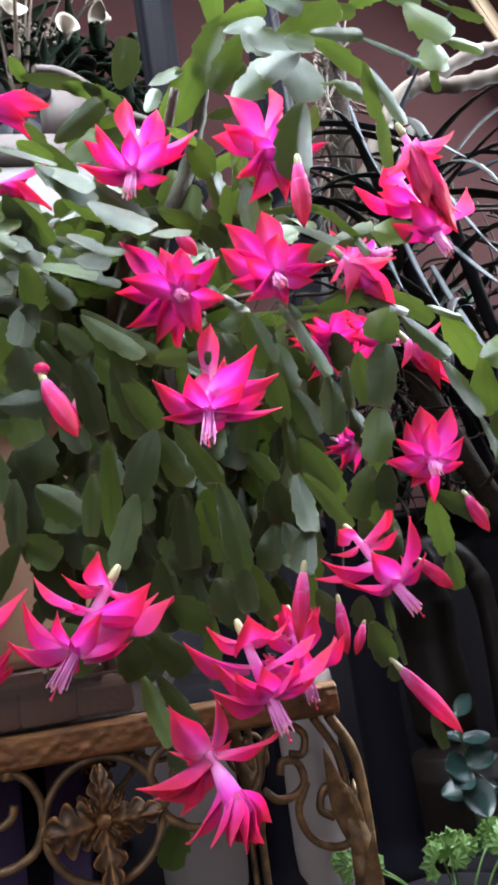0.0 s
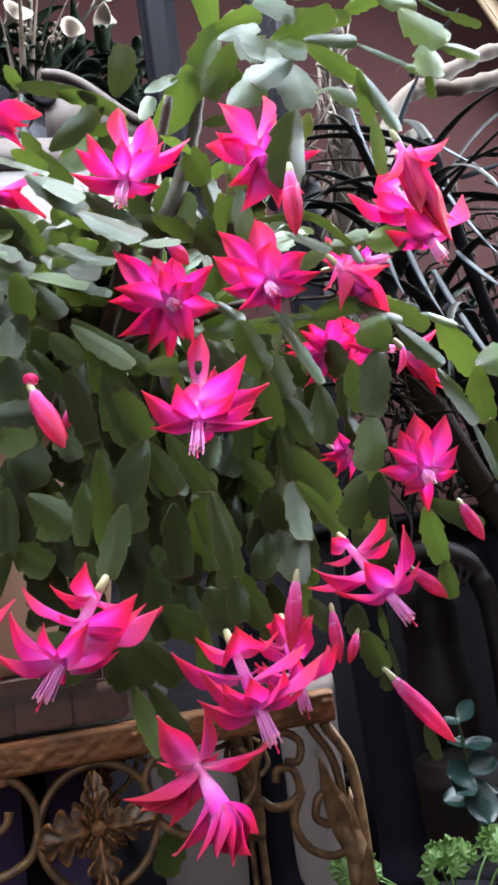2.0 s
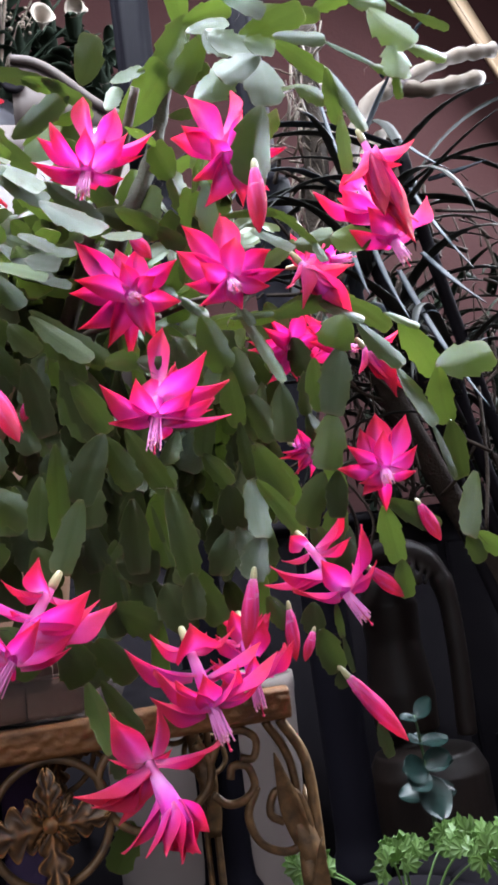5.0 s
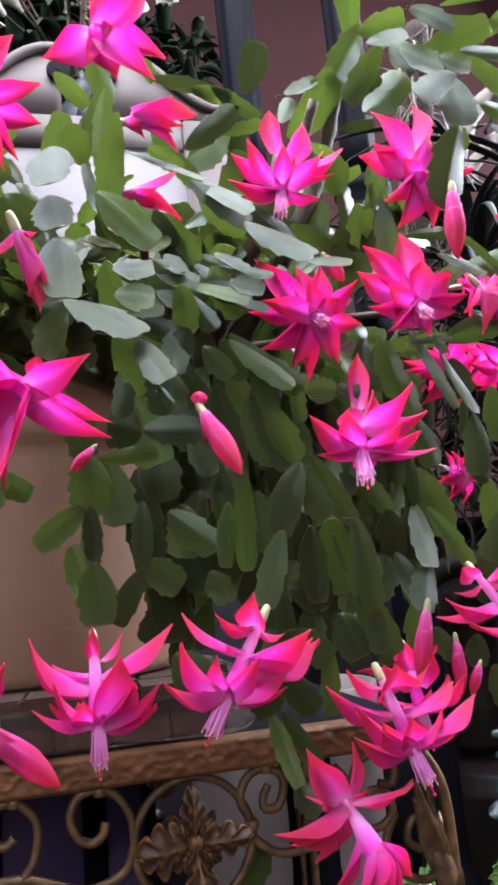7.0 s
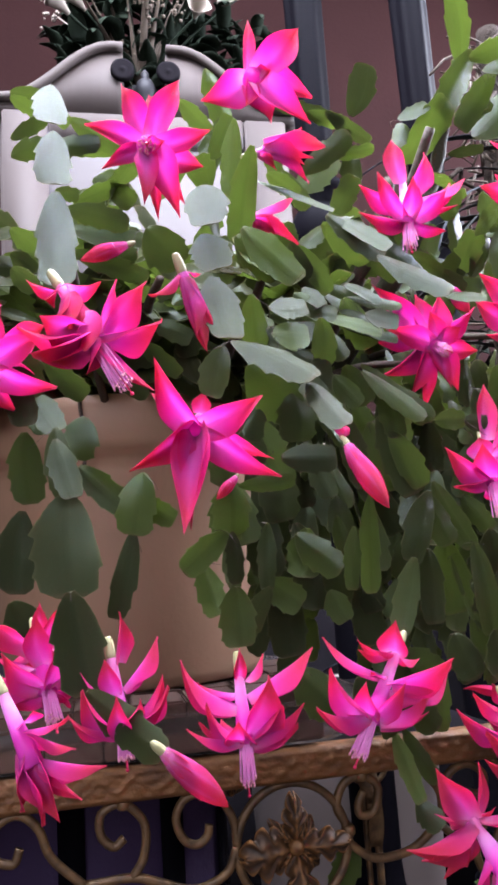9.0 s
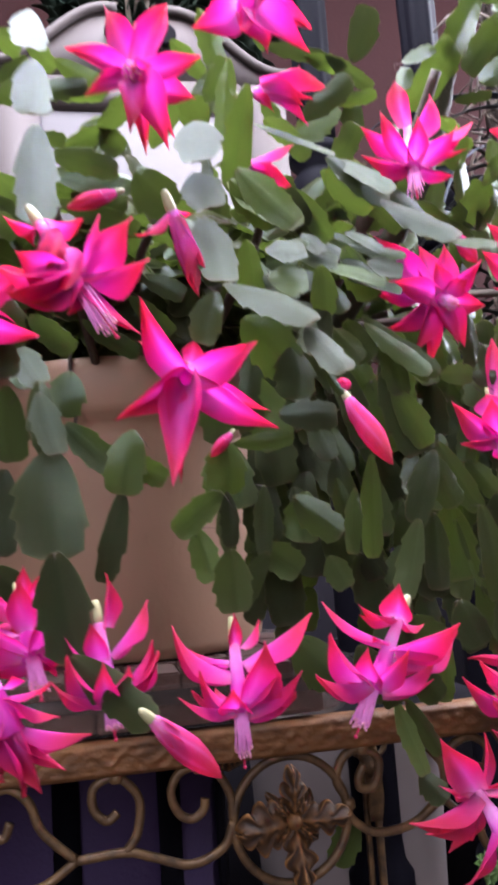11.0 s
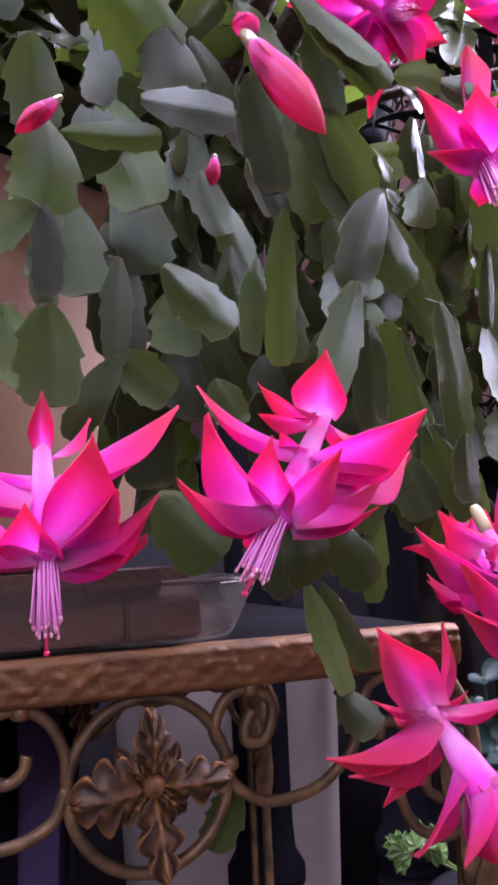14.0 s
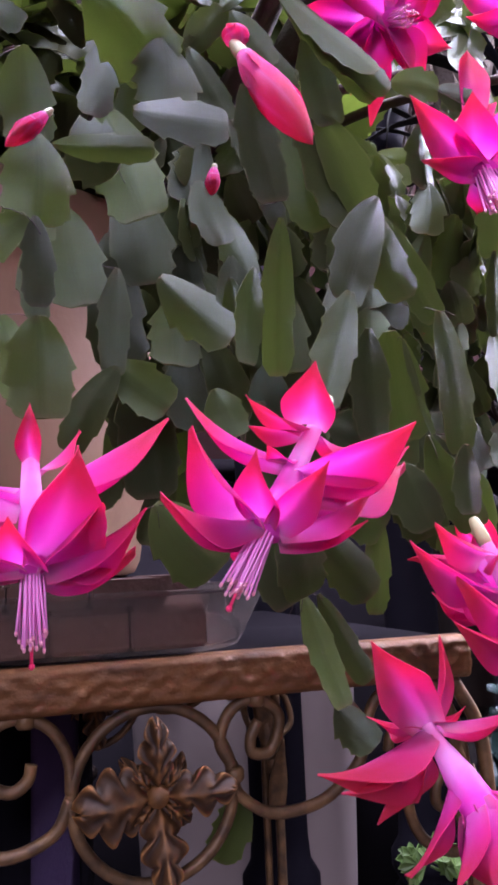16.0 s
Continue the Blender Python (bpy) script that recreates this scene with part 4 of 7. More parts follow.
leaf((-0.035, -0.200, 0.962), (-0.004, -0.200, 0.961), 0.0168)
leaf((-0.009, -0.170, 1.009), (0.008, -0.170, 0.982), 0.0110)
leaf((0.008, -0.170, 0.982), (0.024, -0.170, 0.940), 0.0105)
leaf((0.024, -0.170, 0.940), (0.023, -0.170, 0.884), 0.0120)
leaf((0.037, -0.185, 0.977), (0.055, -0.185, 0.945), 0.0155, 20)
leaf((0.018, -0.120, 0.967), (0.027, -0.120, 0.939), 0.0152)
leaf((0.015, -0.130, 0.932), (0.023, -0.130, 0.904), 0.0106)
leaf((0.010, -0.110, 0.912), (0.022, -0.110, 0.876), 0.0177)
leaf((0.069, -0.150, 0.906), (0.069, -0.150, 0.861), 0.0179)
leaf((0.068, -0.170, 0.947), (0.090, -0.170, 0.907), 0.0141)
leaf((0.090, -0.170, 0.907), (0.098, -0.170, 0.854), 0.0176)
leaf((0.098, -0.170, 0.854), (0.099, -0.170, 0.828), 0.0147)
leaf((0.002, -0.100, 0.909), (0.006, -0.100, 0.873), 0.0231)
leaf((0.080, -0.160, 0.900), (0.085, -0.160, 0.877), 0.0032)
leaf((0.085, -0.160, 0.877), (0.090, -0.160, 0.861), 0.0032)
leaf((0.090, -0.160, 0.861), (0.105, -0.160, 0.846), 0.0032)
leaf((0.020, -0.170, 0.824), (0.028, -0.170, 0.800), 0.0204)
leaf((-0.019, -0.130, 0.836), (0.004, -0.130, 0.810), 0.0248)
leaf((0.080, -0.120, 0.834), (0.080, -0.120, 0.789), 0.0115)
leaf((0.088, -0.130, 0.850), (0.100, -0.130, 0.820), 0.0174)
leaf((0.051, -0.130, 0.868), (0.054, -0.130, 0.824), 0.0145)
leaf((0.040, -0.100, 0.903), (0.046, -0.100, 0.868), 0.0211)
leaf((0.032, -0.190, 1.007), (0.041, -0.190, 0.975), 0.0140)
leaf((-0.078, -0.150, 0.905), (-0.070, -0.150, 0.876), 0.0165)
leaf((-0.071, -0.200, 0.978), (-0.068, -0.200, 0.949), 0.0163)
leaf((-0.040, -0.170, 1.011), (-0.046, -0.170, 0.978), 0.0126)
leaf((0.007, -0.130, 0.884), (0.016, -0.130, 0.865), 0.0165)
leaf((-0.005, -0.100, 0.931), (0.002, -0.100, 0.904), 0.0155)
leaf((-0.156, -0.270, 1.146), (-0.155, -0.270, 1.118), 0.0152, 0, 1)
leaf((-0.155, -0.270, 1.121), (-0.155, -0.270, 1.086), 0.0160, 0, 1)
leaf((-0.155, -0.270, 1.089), (-0.154, -0.270, 1.036), 0.0180, 0, 0.6)
leaf((-0.171, -0.200, 1.002), (-0.160, -0.210, 0.980), 0.0158)
leaf((-0.160, -0.210, 0.980), (-0.155, -0.220, 0.944), 0.0153)
leaf((-0.155, -0.220, 0.944), (-0.154, -0.230, 0.894), 0.0305)
leaf((-0.154, -0.230, 0.894), (-0.147, -0.240, 0.848), 0.0232)
leaf((-0.147, -0.240, 0.848), (-0.115, -0.250, 0.819), 0.0162)
leaf((-0.180, -0.220, 1.025), (-0.172, -0.220, 0.997), 0.0176)
leaf((-0.079, -0.250, 1.105), (-0.080, -0.255, 1.074), 0.0212, 0, 1)
leaf((-0.080, -0.255, 1.074), (-0.077, -0.260, 1.049), 0.0196, 0, 1)
leaf((-0.077, -0.260, 1.049), (-0.075, -0.265, 1.011), 0.0202, 0, 1)
leaf((-0.076, -0.268, 1.008), (-0.085, -0.265, 0.983), 0.0137, 0, 1)
leaf((-0.074, -0.284, 1.006), (-0.044, -0.299, 0.982), 0.0170, 0, 1.7)
leaf((-0.044, -0.299, 0.981), (-0.036, -0.314, 0.957), 0.0116, 0, 1.7)
leaf((-0.038, -0.300, 0.960), (-0.032, -0.300, 0.951), 0.0035)
leaf((-0.055, -0.230, 1.087), (-0.027, -0.230, 1.059), 0.0188)
leaf((-0.051, -0.262, 1.029), (-0.032, -0.262, 1.030), 0.0150, 0, 1.4)
leaf((-0.051, -0.264, 1.015), (-0.033, -0.264, 1.014), 0.0165, 0, 1.4)
leaf((-0.026, -0.220, 1.053), (-0.011, -0.220, 1.039), 0.0115)
leaf((-0.013, -0.220, 1.036), (-0.010, -0.220, 1.013), 0.0134)
leaf((-0.010, -0.220, 1.013), (-0.021, -0.220, 0.992), 0.0158)
leaf((0.000, -0.200, 1.064), (0.028, -0.200, 1.035), 0.0088, 0, 1)
leaf((0.013, -0.200, 1.068), (0.031, -0.200, 1.054), 0.0096, 0, 1)
leaf((0.017, -0.200, 1.015), (0.054, -0.200, 0.982), 0.0107)
leaf((-0.067, -0.200, 0.949), (-0.067, -0.200, 0.921), 0.0213)
leaf((-0.067, -0.200, 0.921), (-0.066, -0.200, 0.894), 0.0099)
leaf((-0.070, -0.200, 0.921), (-0.094, -0.200, 0.902), 0.0142)
leaf((-0.114, -0.200, 0.956), (-0.121, -0.200, 0.924), 0.0191)
leaf((-0.121, -0.200, 0.924), (-0.132, -0.200, 0.881), 0.0127)
leaf((-0.117, -0.190, 0.942), (-0.098, -0.190, 0.931), 0.0132)
leaf((-0.149, -0.180, 0.964), (-0.125, -0.180, 0.940), 0.0154)
leaf((-0.038, -0.140, 0.999), (-0.023, -0.140, 0.954), 0.0256)
leaf((-0.034, -0.120, 0.953), (-0.030, -0.120, 0.897), 0.0224)
leaf((-0.018, -0.100, 0.901), (-0.015, -0.100, 0.844), 0.0268)
leaf((0.020, -0.120, 0.947), (0.025, -0.120, 0.912), 0.0172)
leaf((0.043, -0.120, 0.934), (0.045, -0.120, 0.896), 0.0191)
leaf((0.037, -0.100, 0.885), (0.045, -0.100, 0.846), 0.0234)
leaf((0.057, -0.130, 0.869), (0.084, -0.130, 0.865), 0.0224)
leaf((0.102, -0.100, 0.869), (0.106, -0.100, 0.834), 0.0199)
leaf((-0.188, -0.130, 1.185), (-0.166, -0.130, 1.192), 0.0136)
leaf((-0.166, -0.130, 1.192), (-0.131, -0.130, 1.197), 0.0138)
leaf((-0.052, -0.120, 1.261), (-0.040, -0.120, 1.225), 0.0164)
leaf((-0.040, -0.120, 1.225), (-0.057, -0.120, 1.180), 0.0162)
leaf((-0.191, -0.100, 1.251), (-0.171, -0.100, 1.249), 0.0122)
leaf((-0.171, -0.100, 1.249), (-0.152, -0.100, 1.230), 0.0122)
leaf((-0.106, -0.200, 1.099), (-0.087, -0.200, 1.081), 0.0230)
leaf((-0.044, -0.170, 1.189), (-0.048, -0.170, 1.141), 0.0132)
leaf((-0.002, -0.220, 1.101), (0.029, -0.220, 1.077), 0.0145)
leaf((0.010, -0.180, 1.114), (0.039, -0.180, 1.095), 0.0199)
leaf((-0.053, -0.200, 1.096), (-0.027, -0.200, 1.075), 0.0208)
leaf((-0.022, -0.200, 1.089), (-0.005, -0.200, 1.057), 0.0149)
leaf((-0.047, -0.180, 1.022), (-0.022, -0.180, 0.993), 0.0273)
leaf((0.001, -0.140, 0.971), (0.010, -0.140, 0.945), 0.0162)
leaf((-0.033, -0.150, 0.971), (-0.053, -0.150, 0.975), 0.0250)
leaf((0.035, -0.160, 0.989), (0.050, -0.160, 0.948), 0.0253)
leaf((-0.182, -0.200, 1.074), (-0.170, -0.200, 1.064), 0.0113)
leaf((0.025, -0.150, 1.006), (0.038, -0.150, 0.983), 0.0163)
leaf((0.020, -0.160, 1.026), (0.036, -0.160, 1.004), 0.0182)
leaf((0.101, -0.120, 1.099), (0.108, -0.120, 1.145), 0.0209)
leaf((0.101, -0.100, 1.169), (0.102, -0.100, 1.121), 0.0261)
leaf((0.239, -0.080, 1.062), (0.270, -0.080, 1.071), 0.0167)
leaf((0.160, -0.110, 1.019), (0.164, -0.110, 0.983), 0.0192)
leaf((0.051, -0.080, 1.159), (0.031, -0.080, 1.135), 0.0202)
leaf((-0.154, -0.100, 1.171), (-0.122, -0.100, 1.170), 0.0161)
leaf((-0.146, -0.100, 1.150), (-0.115, -0.100, 1.157), 0.0185)
leaf((-0.187, -0.080, 1.150), (-0.151, -0.080, 1.142), 0.0180)
leaf((-0.114, -0.100, 1.168), (-0.129, -0.100, 1.189), 0.0203)
leaf((-0.086, -0.100, 1.177), (-0.071, -0.100, 1.214), 0.0182)
leaf((0.010, -0.200, 1.057), (0.025, -0.200, 1.029), 0.0169)
leaf((-0.052, -0.220, 1.050), (-0.048, -0.220, 1.023), 0.0138)
leaf((-0.180, -0.220, 1.012), (-0.175, -0.220, 0.982), 0.0152)
leaf((-0.177, -0.200, 0.980), (-0.175, -0.200, 0.944), 0.0181)
leaf((-0.179, -0.200, 0.938), (-0.182, -0.200, 0.897), 0.0195)
leaf((-0.145, -0.180, 0.993), (-0.152, -0.180, 0.970), 0.0193)
leaf((-0.190, -0.150, 0.891), (-0.178, -0.150, 0.868), 0.0195)
leaf((-0.021, -0.180, 1.004), (-0.019, -0.180, 0.976), 0.0239)

# the crown, the joints against the light, and the arm that bends over beside the stand
leaf((0.031, -0.161, 0.799), (0.042, -0.161, 0.760), 0.0122, 0, 2)
leaf((0.040, -0.149, 0.798), (0.060, -0.149, 0.765), 0.0101, 0, 0)
leaf((0.042, -0.161, 0.758), (0.053, -0.161, 0.744), 0.0140, 0, 4)
leaf((0.062, 0.050, 0.672), (0.046, 0.050, 0.637), 0.0222, 0, 0)
leaf((-0.014, -0.120, 1.255), (-0.005, -0.120, 1.240), 0.0096, 0, -1)
leaf((-0.007, -0.120, 1.239), (0.038, -0.120, 1.233), 0.0104, 0, -1)
leaf((0.037, -0.120, 1.233), (0.070, -0.120, 1.214), 0.0111, 0, -1)
leaf((0.068, -0.100, 1.251), (0.078, -0.100, 1.285), 0.0210, 0, -1)
leaf((0.080, -0.140, 1.194), (0.090, -0.140, 1.216), 0.0109, 0, 1)
leaf((0.086, -0.140, 1.218), (0.110, -0.140, 1.232), 0.0106, 0, 1)
leaf((0.092, -0.130, 1.195), (0.126, -0.130, 1.236), 0.0263, 0, -1)
leaf((0.146, -0.140, 1.275), (0.135, -0.140, 1.316), 0.0191, 0, -1)
leaf((0.148, -0.140, 1.274), (0.125, -0.140, 1.232), 0.0227, 0, -1)
leaf((0.145, -0.150, 1.267), (0.180, -0.150, 1.280), 0.0160, 0, -1)
leaf((0.140, -0.170, 1.239), (0.171, -0.170, 1.252), 0.0128, 0, 1)
leaf((0.157, -0.150, 1.250), (0.133, -0.150, 1.213), 0.0178, 0, -1)
leaf((0.149, -0.190, 1.226), (0.166, -0.190, 1.208), 0.0228, 0, 1)
leaf((0.137, -0.140, 1.221), (0.160, -0.140, 1.234), 0.0094, 0, -1)
leaf((0.152, -0.130, 1.215), (0.183, -0.130, 1.245), 0.0252, 0, 0)
leaf((0.020, -0.110, 1.191), (0.055, -0.110, 1.220), 0.0064, 0, -1)
leaf((0.020, -0.090, 1.187), (0.050, -0.090, 1.214), 0.0222, 0, 0)
leaf((0.004, -0.100, 1.194), (0.025, -0.100, 1.171), 0.0135, 0, -1)
leaf((-0.007, -0.100, 1.211), (0.006, -0.100, 1.191), 0.0116, 0, -1)
leaf((0.032, -0.160, 1.120), (0.064, -0.160, 1.090), 0.0146, 0, 0)
leaf((-0.017, -0.200, 1.089), (0.002, -0.200, 1.064), 0.0120, 0, -1)
leaf((0.020, -0.120, 1.104), (0.038, -0.120, 1.118), 0.0140, 0, -1)
leaf((0.008, -0.120, 1.117), (0.020, -0.120, 1.103), 0.0132, 0, -1)
leaf((0.162, -0.200, 1.246), (0.188, -0.200, 1.231), 0.0164, 0, 1)
leaf((0.173, -0.190, 1.222), (0.220, -0.190, 1.242), 0.0190, 0, -1)
leaf((0.194, -0.200, 1.215), (0.231, -0.200, 1.215), 0.0127, 0, 1)
leaf((0.145, -0.210, 1.205), (0.171, -0.210, 1.192), 0.0223, 0, 1)
leaf((0.166, -0.220, 1.193), (0.185, -0.220, 1.187), 0.0155, 0, 1)
leaf((0.175, -0.220, 1.184), (0.146, -0.220, 1.162), 0.0175, 0, 1)
leaf((0.174, -0.210, 1.190), (0.177, -0.210, 1.150), 0.0249, 0, 1)
leaf((0.171, -0.215, 1.144), (0.159, -0.215, 1.095), 0.0259, 0, 0)
leaf((0.189, -0.190, 1.177), (0.211, -0.190, 1.184), 0.0035, 0, 0)
leaf((0.209, -0.190, 1.185), (0.229, -0.190, 1.170), 0.0139, 0, 1)
leaf((0.188, -0.170, 1.263), (0.244, -0.170, 1.261), 0.0123, 0, -1)
leaf((0.242, -0.170, 1.268), (0.272, -0.170, 1.279), 0.0118, 0, -1)
leaf((0.265, -0.180, 1.269), (0.295, -0.180, 1.263), 0.0150, 0, 1)
leaf((0.210, -0.160, 1.288), (0.259, -0.160, 1.300), 0.0060, 0, -1)
leaf((0.299, -0.170, 1.284), (0.327, -0.170, 1.267), 0.0047, 0, 0)
leaf((0.325, -0.170, 1.266), (0.354, -0.170, 1.258), 0.0070, 0, -1)
leaf((0.272, -0.200, 1.243), (0.299, -0.200, 1.213), 0.0254, 0, 1)
leaf((0.285, -0.200, 1.214), (0.283, -0.200, 1.185), 0.0205, 0, 1)
leaf((0.293, -0.200, 1.213), (0.324, -0.200, 1.203), 0.0130, 0, 1)
leaf((0.235, -0.190, 1.223), (0.270, -0.190, 1.203), 0.0047, 0, 1)
leaf((0.269, -0.190, 1.203), (0.289, -0.190, 1.196), 0.0085, 0, 1)
leaf((0.286, -0.190, 1.196), (0.290, -0.190, 1.179), 0.0070, 0, 0)
leaf((0.193, -0.200, 1.206), (0.228, -0.200, 1.187), 0.0123, 0, -1)
leaf((0.227, -0.200, 1.186), (0.234, -0.200, 1.152), 0.0102, 0, -1)
leaf((0.233, -0.200, 1.151), (0.233, -0.200, 1.111), 0.0093, 0, 0)
leaf((0.229, -0.200, 1.193), (0.249, -0.200, 1.142), 0.0105, 0, 0)
leaf((0.128, -0.130, 1.199), (0.155, -0.130, 1.204), 0.0084, 0, -1)
leaf((0.120, -0.100, 1.167), (0.151, -0.100, 1.182), 0.0103, 0, -1)
leaf((0.139, -0.150, 1.157), (0.146, -0.150, 1.129), 0.0130, 0, 0)
leaf((0.142, -0.160, 1.123), (0.141, -0.160, 1.086), 0.0141, 0, 0)
leaf((0.100, -0.120, 1.126), (0.110, -0.120, 1.103), 0.0175, 0, 0)
leaf((0.111, -0.130, 1.102), (0.123, -0.130, 1.116), 0.0132, 0, -1)
leaf((0.145, -0.180, 1.089), (0.184, -0.180, 1.090), 0.0043, 0, -1)
leaf((0.183, -0.180, 1.090), (0.210, -0.180, 1.069), 0.0051, 0, -1)
leaf((0.209, -0.180, 1.071), (0.212, -0.180, 1.052), 0.0070, 0, 1)
leaf((0.163, -0.190, 1.074), (0.185, -0.190, 1.056), 0.0088, 0, 1)
leaf((0.147, -0.160, 1.023), (0.177, -0.160, 1.025), 0.0047, 0, 0)
leaf((0.177, -0.160, 1.024), (0.219, -0.160, 1.033), 0.0109, 0, -1)
leaf((0.210, -0.170, 1.028), (0.237, -0.170, 1.013), 0.0109, 0, 1)
leaf((0.236, -0.150, 1.037), (0.268, -0.150, 1.016), 0.0130, 0, -1)
leaf((0.232, -0.180, 1.008), (0.255, -0.180, 0.976), 0.0131, 0, 1)
leaf((0.254, -0.180, 0.974), (0.272, -0.180, 0.934), 0.0129, 0, 1)
leaf((0.272, -0.180, 0.933), (0.280, -0.180, 0.897), 0.0064, 0, 1)
leaf((0.267, -0.150, 1.027), (0.289, -0.150, 1.014), 0.0078, 0, 1)
leaf((0.277, -0.140, 1.018), (0.308, -0.140, 0.984), 0.0189, 0, -1)
leaf((0.296, -0.150, 0.980), (0.304, -0.150, 0.943), 0.0192, 0, -1)
leaf((0.305, -0.140, 0.985), (0.352, -0.140, 0.995), 0.0267, 0, 1)
leaf((0.298, -0.150, 0.940), (0.307, -0.150, 0.902), 0.0190, 0, -1)
leaf((0.216, -0.190, 1.009), (0.206, -0.190, 0.989), 0.0221, 0, 0)
leaf((0.211, -0.190, 0.988), (0.197, -0.190, 0.944), 0.0201, 0, 0)
leaf((0.198, -0.190, 0.944), (0.187, -0.190, 0.909), 0.0189, 0, 0)
leaf((0.189, -0.180, 0.907), (0.173, -0.180, 0.876), 0.0174, 0, 0)
leaf((0.198, -0.180, 0.907), (0.195, -0.180, 0.879), 0.0154, 0, 0)
leaf((0.201, -0.160, 0.990), (0.203, -0.160, 0.955), 0.0141, 0, 0)
leaf((0.150, -0.200, 1.004), (0.163, -0.200, 0.964), 0.0078, 0, 1)
leaf((0.163, -0.200, 0.962), (0.161, -0.200, 0.927), 0.0148, 0, 0)
leaf((0.146, -0.200, 1.014), (0.150, -0.200, 1.002), 0.0063, 0, 1)
leaf((-0.189, -0.120, 1.204), (-0.167, -0.120, 1.217), 0.0102, 0, -1)
leaf((-0.149, -0.130, 1.212), (-0.117, -0.130, 1.195), 0.0137, 0, -1)
leaf((-0.156, -0.120, 1.197), (-0.120, -0.120, 1.197), 0.0100, 0, -1)
leaf((-0.189, -0.120, 1.190), (-0.172, -0.120, 1.196), 0.0100, 0, -1)
leaf((-0.189, -0.120, 1.233), (-0.173, -0.120, 1.225), 0.0095, 0, -1)
leaf((-0.075, -0.140, 1.222), (-0.055, -0.140, 1.205), 0.0122, 0, -1)
leaf((-0.055, -0.140, 1.183), (-0.041, -0.140, 1.211), 0.0136, 0, -1)
leaf((-0.153, -0.150, 1.136), (-0.115, -0.150, 1.128), 0.0146, 0, -1)
leaf((-0.160, -0.140, 1.154), (-0.145, -0.140, 1.152), 0.0094, 0, -1)
leaf((-0.148, -0.130, 1.152), (-0.119, -0.130, 1.164), 0.0117, 0, -1)
leaf((-0.123, -0.130, 1.163), (-0.109, -0.130, 1.153), 0.0147, 0, -1)
leaf((-0.153, -0.140, 1.128), (-0.105, -0.140, 1.121), 0.0141, 0, 0)
leaf((0.022, -0.120, 1.233), (0.051, -0.120, 1.227), 0.0107, 0, -1)
leaf((0.013, -0.130, 1.181), (0.048, -0.130, 1.207), 0.0157, 0, -1)
leaf((0.040, -0.120, 1.199), (0.071, -0.120, 1.206), 0.0089, 0, -1)
leaf((0.058, -0.110, 1.207), (0.058, -0.110, 1.182), 0.0172, 0, -1)
leaf((0.041, -0.110, 1.157), (0.056, -0.110, 1.184), 0.0168, 0, -1)
leaf((-0.034, -0.190, 1.141), (0.009, -0.190, 1.118), 0.0063, 0, 1)
leaf((0.013, -0.160, 1.123), (0.047, -0.160, 1.104), 0.0180, 0, 0)
leaf((-0.052, -0.200, 1.099), (-0.020, -0.200, 1.067), 0.0231, 0, 1)
leaf((-0.034, -0.200, 1.094), (-0.001, -0.200, 1.053), 0.0093, 0, -1)
leaf((-0.186, -0.160, 1.116), (-0.166, -0.160, 1.102), 0.0135, 0, -1)
leaf((-0.186, -0.160, 1.101), (-0.173, -0.160, 1.091), 0.0120, 0, -1)
leaf((-0.040, -0.190, 1.154), (-0.047, -0.190, 1.104), 0.0161, 0, 0)
leaf((-0.014, -0.130, 1.176), (0.008, -0.130, 1.164), 0.0129, 0, -1)
leaf((-0.034, -0.190, 1.051), (-0.016, -0.190, 1.051), 0.0131, 0, 0)
leaf((-0.045, -0.210, 1.032), (-0.022, -0.210, 1.029), 0.0159, 0, 1)
leaf((-0.025, -0.220, 1.047), (-0.003, -0.220, 1.040), 0.0123, 0, 1)
leaf((0.004, -0.190, 1.070), (0.024, -0.190, 1.059), 0.0100, 0, 0)
leaf((-0.005, -0.210, 1.043), (0.026, -0.210, 1.032), 0.0108, 0, 1)
leaf((-0.013, -0.220, 1.016), (-0.020, -0.220, 0.988), 0.0141, 0, 1)
leaf((0.020, -0.190, 1.069), (0.035, -0.190, 1.058), 0.0093, 0, 0)
leaf((0.016, -0.210, 1.010), (0.047, -0.210, 0.981), 0.0126, 0, 1)
leaf((0.016, -0.220, 1.041), (0.034, -0.220, 1.035), 0.0145, 0, 1)
leaf((-0.004, -0.190, 1.045), (0.011, -0.190, 1.024), 0.0132, 0, 0)
leaf((-0.024, -0.210, 1.039), (-0.004, -0.210, 1.029), 0.0120, 0, 1)
leaf((-0.019, -0.220, 1.058), (-0.011, -0.220, 1.045), 0.0101, 0, 1)
leaf((-0.034, -0.210, 1.023), (-0.016, -0.210, 1.017), 0.0119, 0, 1)
leaf((-0.058, -0.220, 1.023), (-0.046, -0.220, 1.017), 0.0100, 0, 1)
leaf((0.003, -0.190, 1.012), (0.018, -0.190, 0.995), 0.0141, 0, 0)
leaf((-0.051, -0.210, 1.049), (-0.040, -0.210, 1.036), 0.0116, 0, 1)
leaf((-0.150, -0.120, 1.120), (-0.102, -0.120, 1.104), 0.0144, 0, -1)
leaf((-0.170, -0.100, 1.116), (-0.136, -0.100, 1.104), 0.0126, 0, -1)
leaf((-0.124, -0.080, 1.103), (-0.093, -0.080, 1.086), 0.0137, 0, -1)
leaf((-0.097, -0.090, 1.082), (-0.070, -0.090, 1.069), 0.0140, 0, 0)
leaf((-0.138, -0.100, 1.046), (-0.104, -0.100, 1.026), 0.0128, 0, -1)
leaf((-0.167, -0.160, 1.030), (-0.145, -0.160, 1.012), 0.0140, 0, 0)
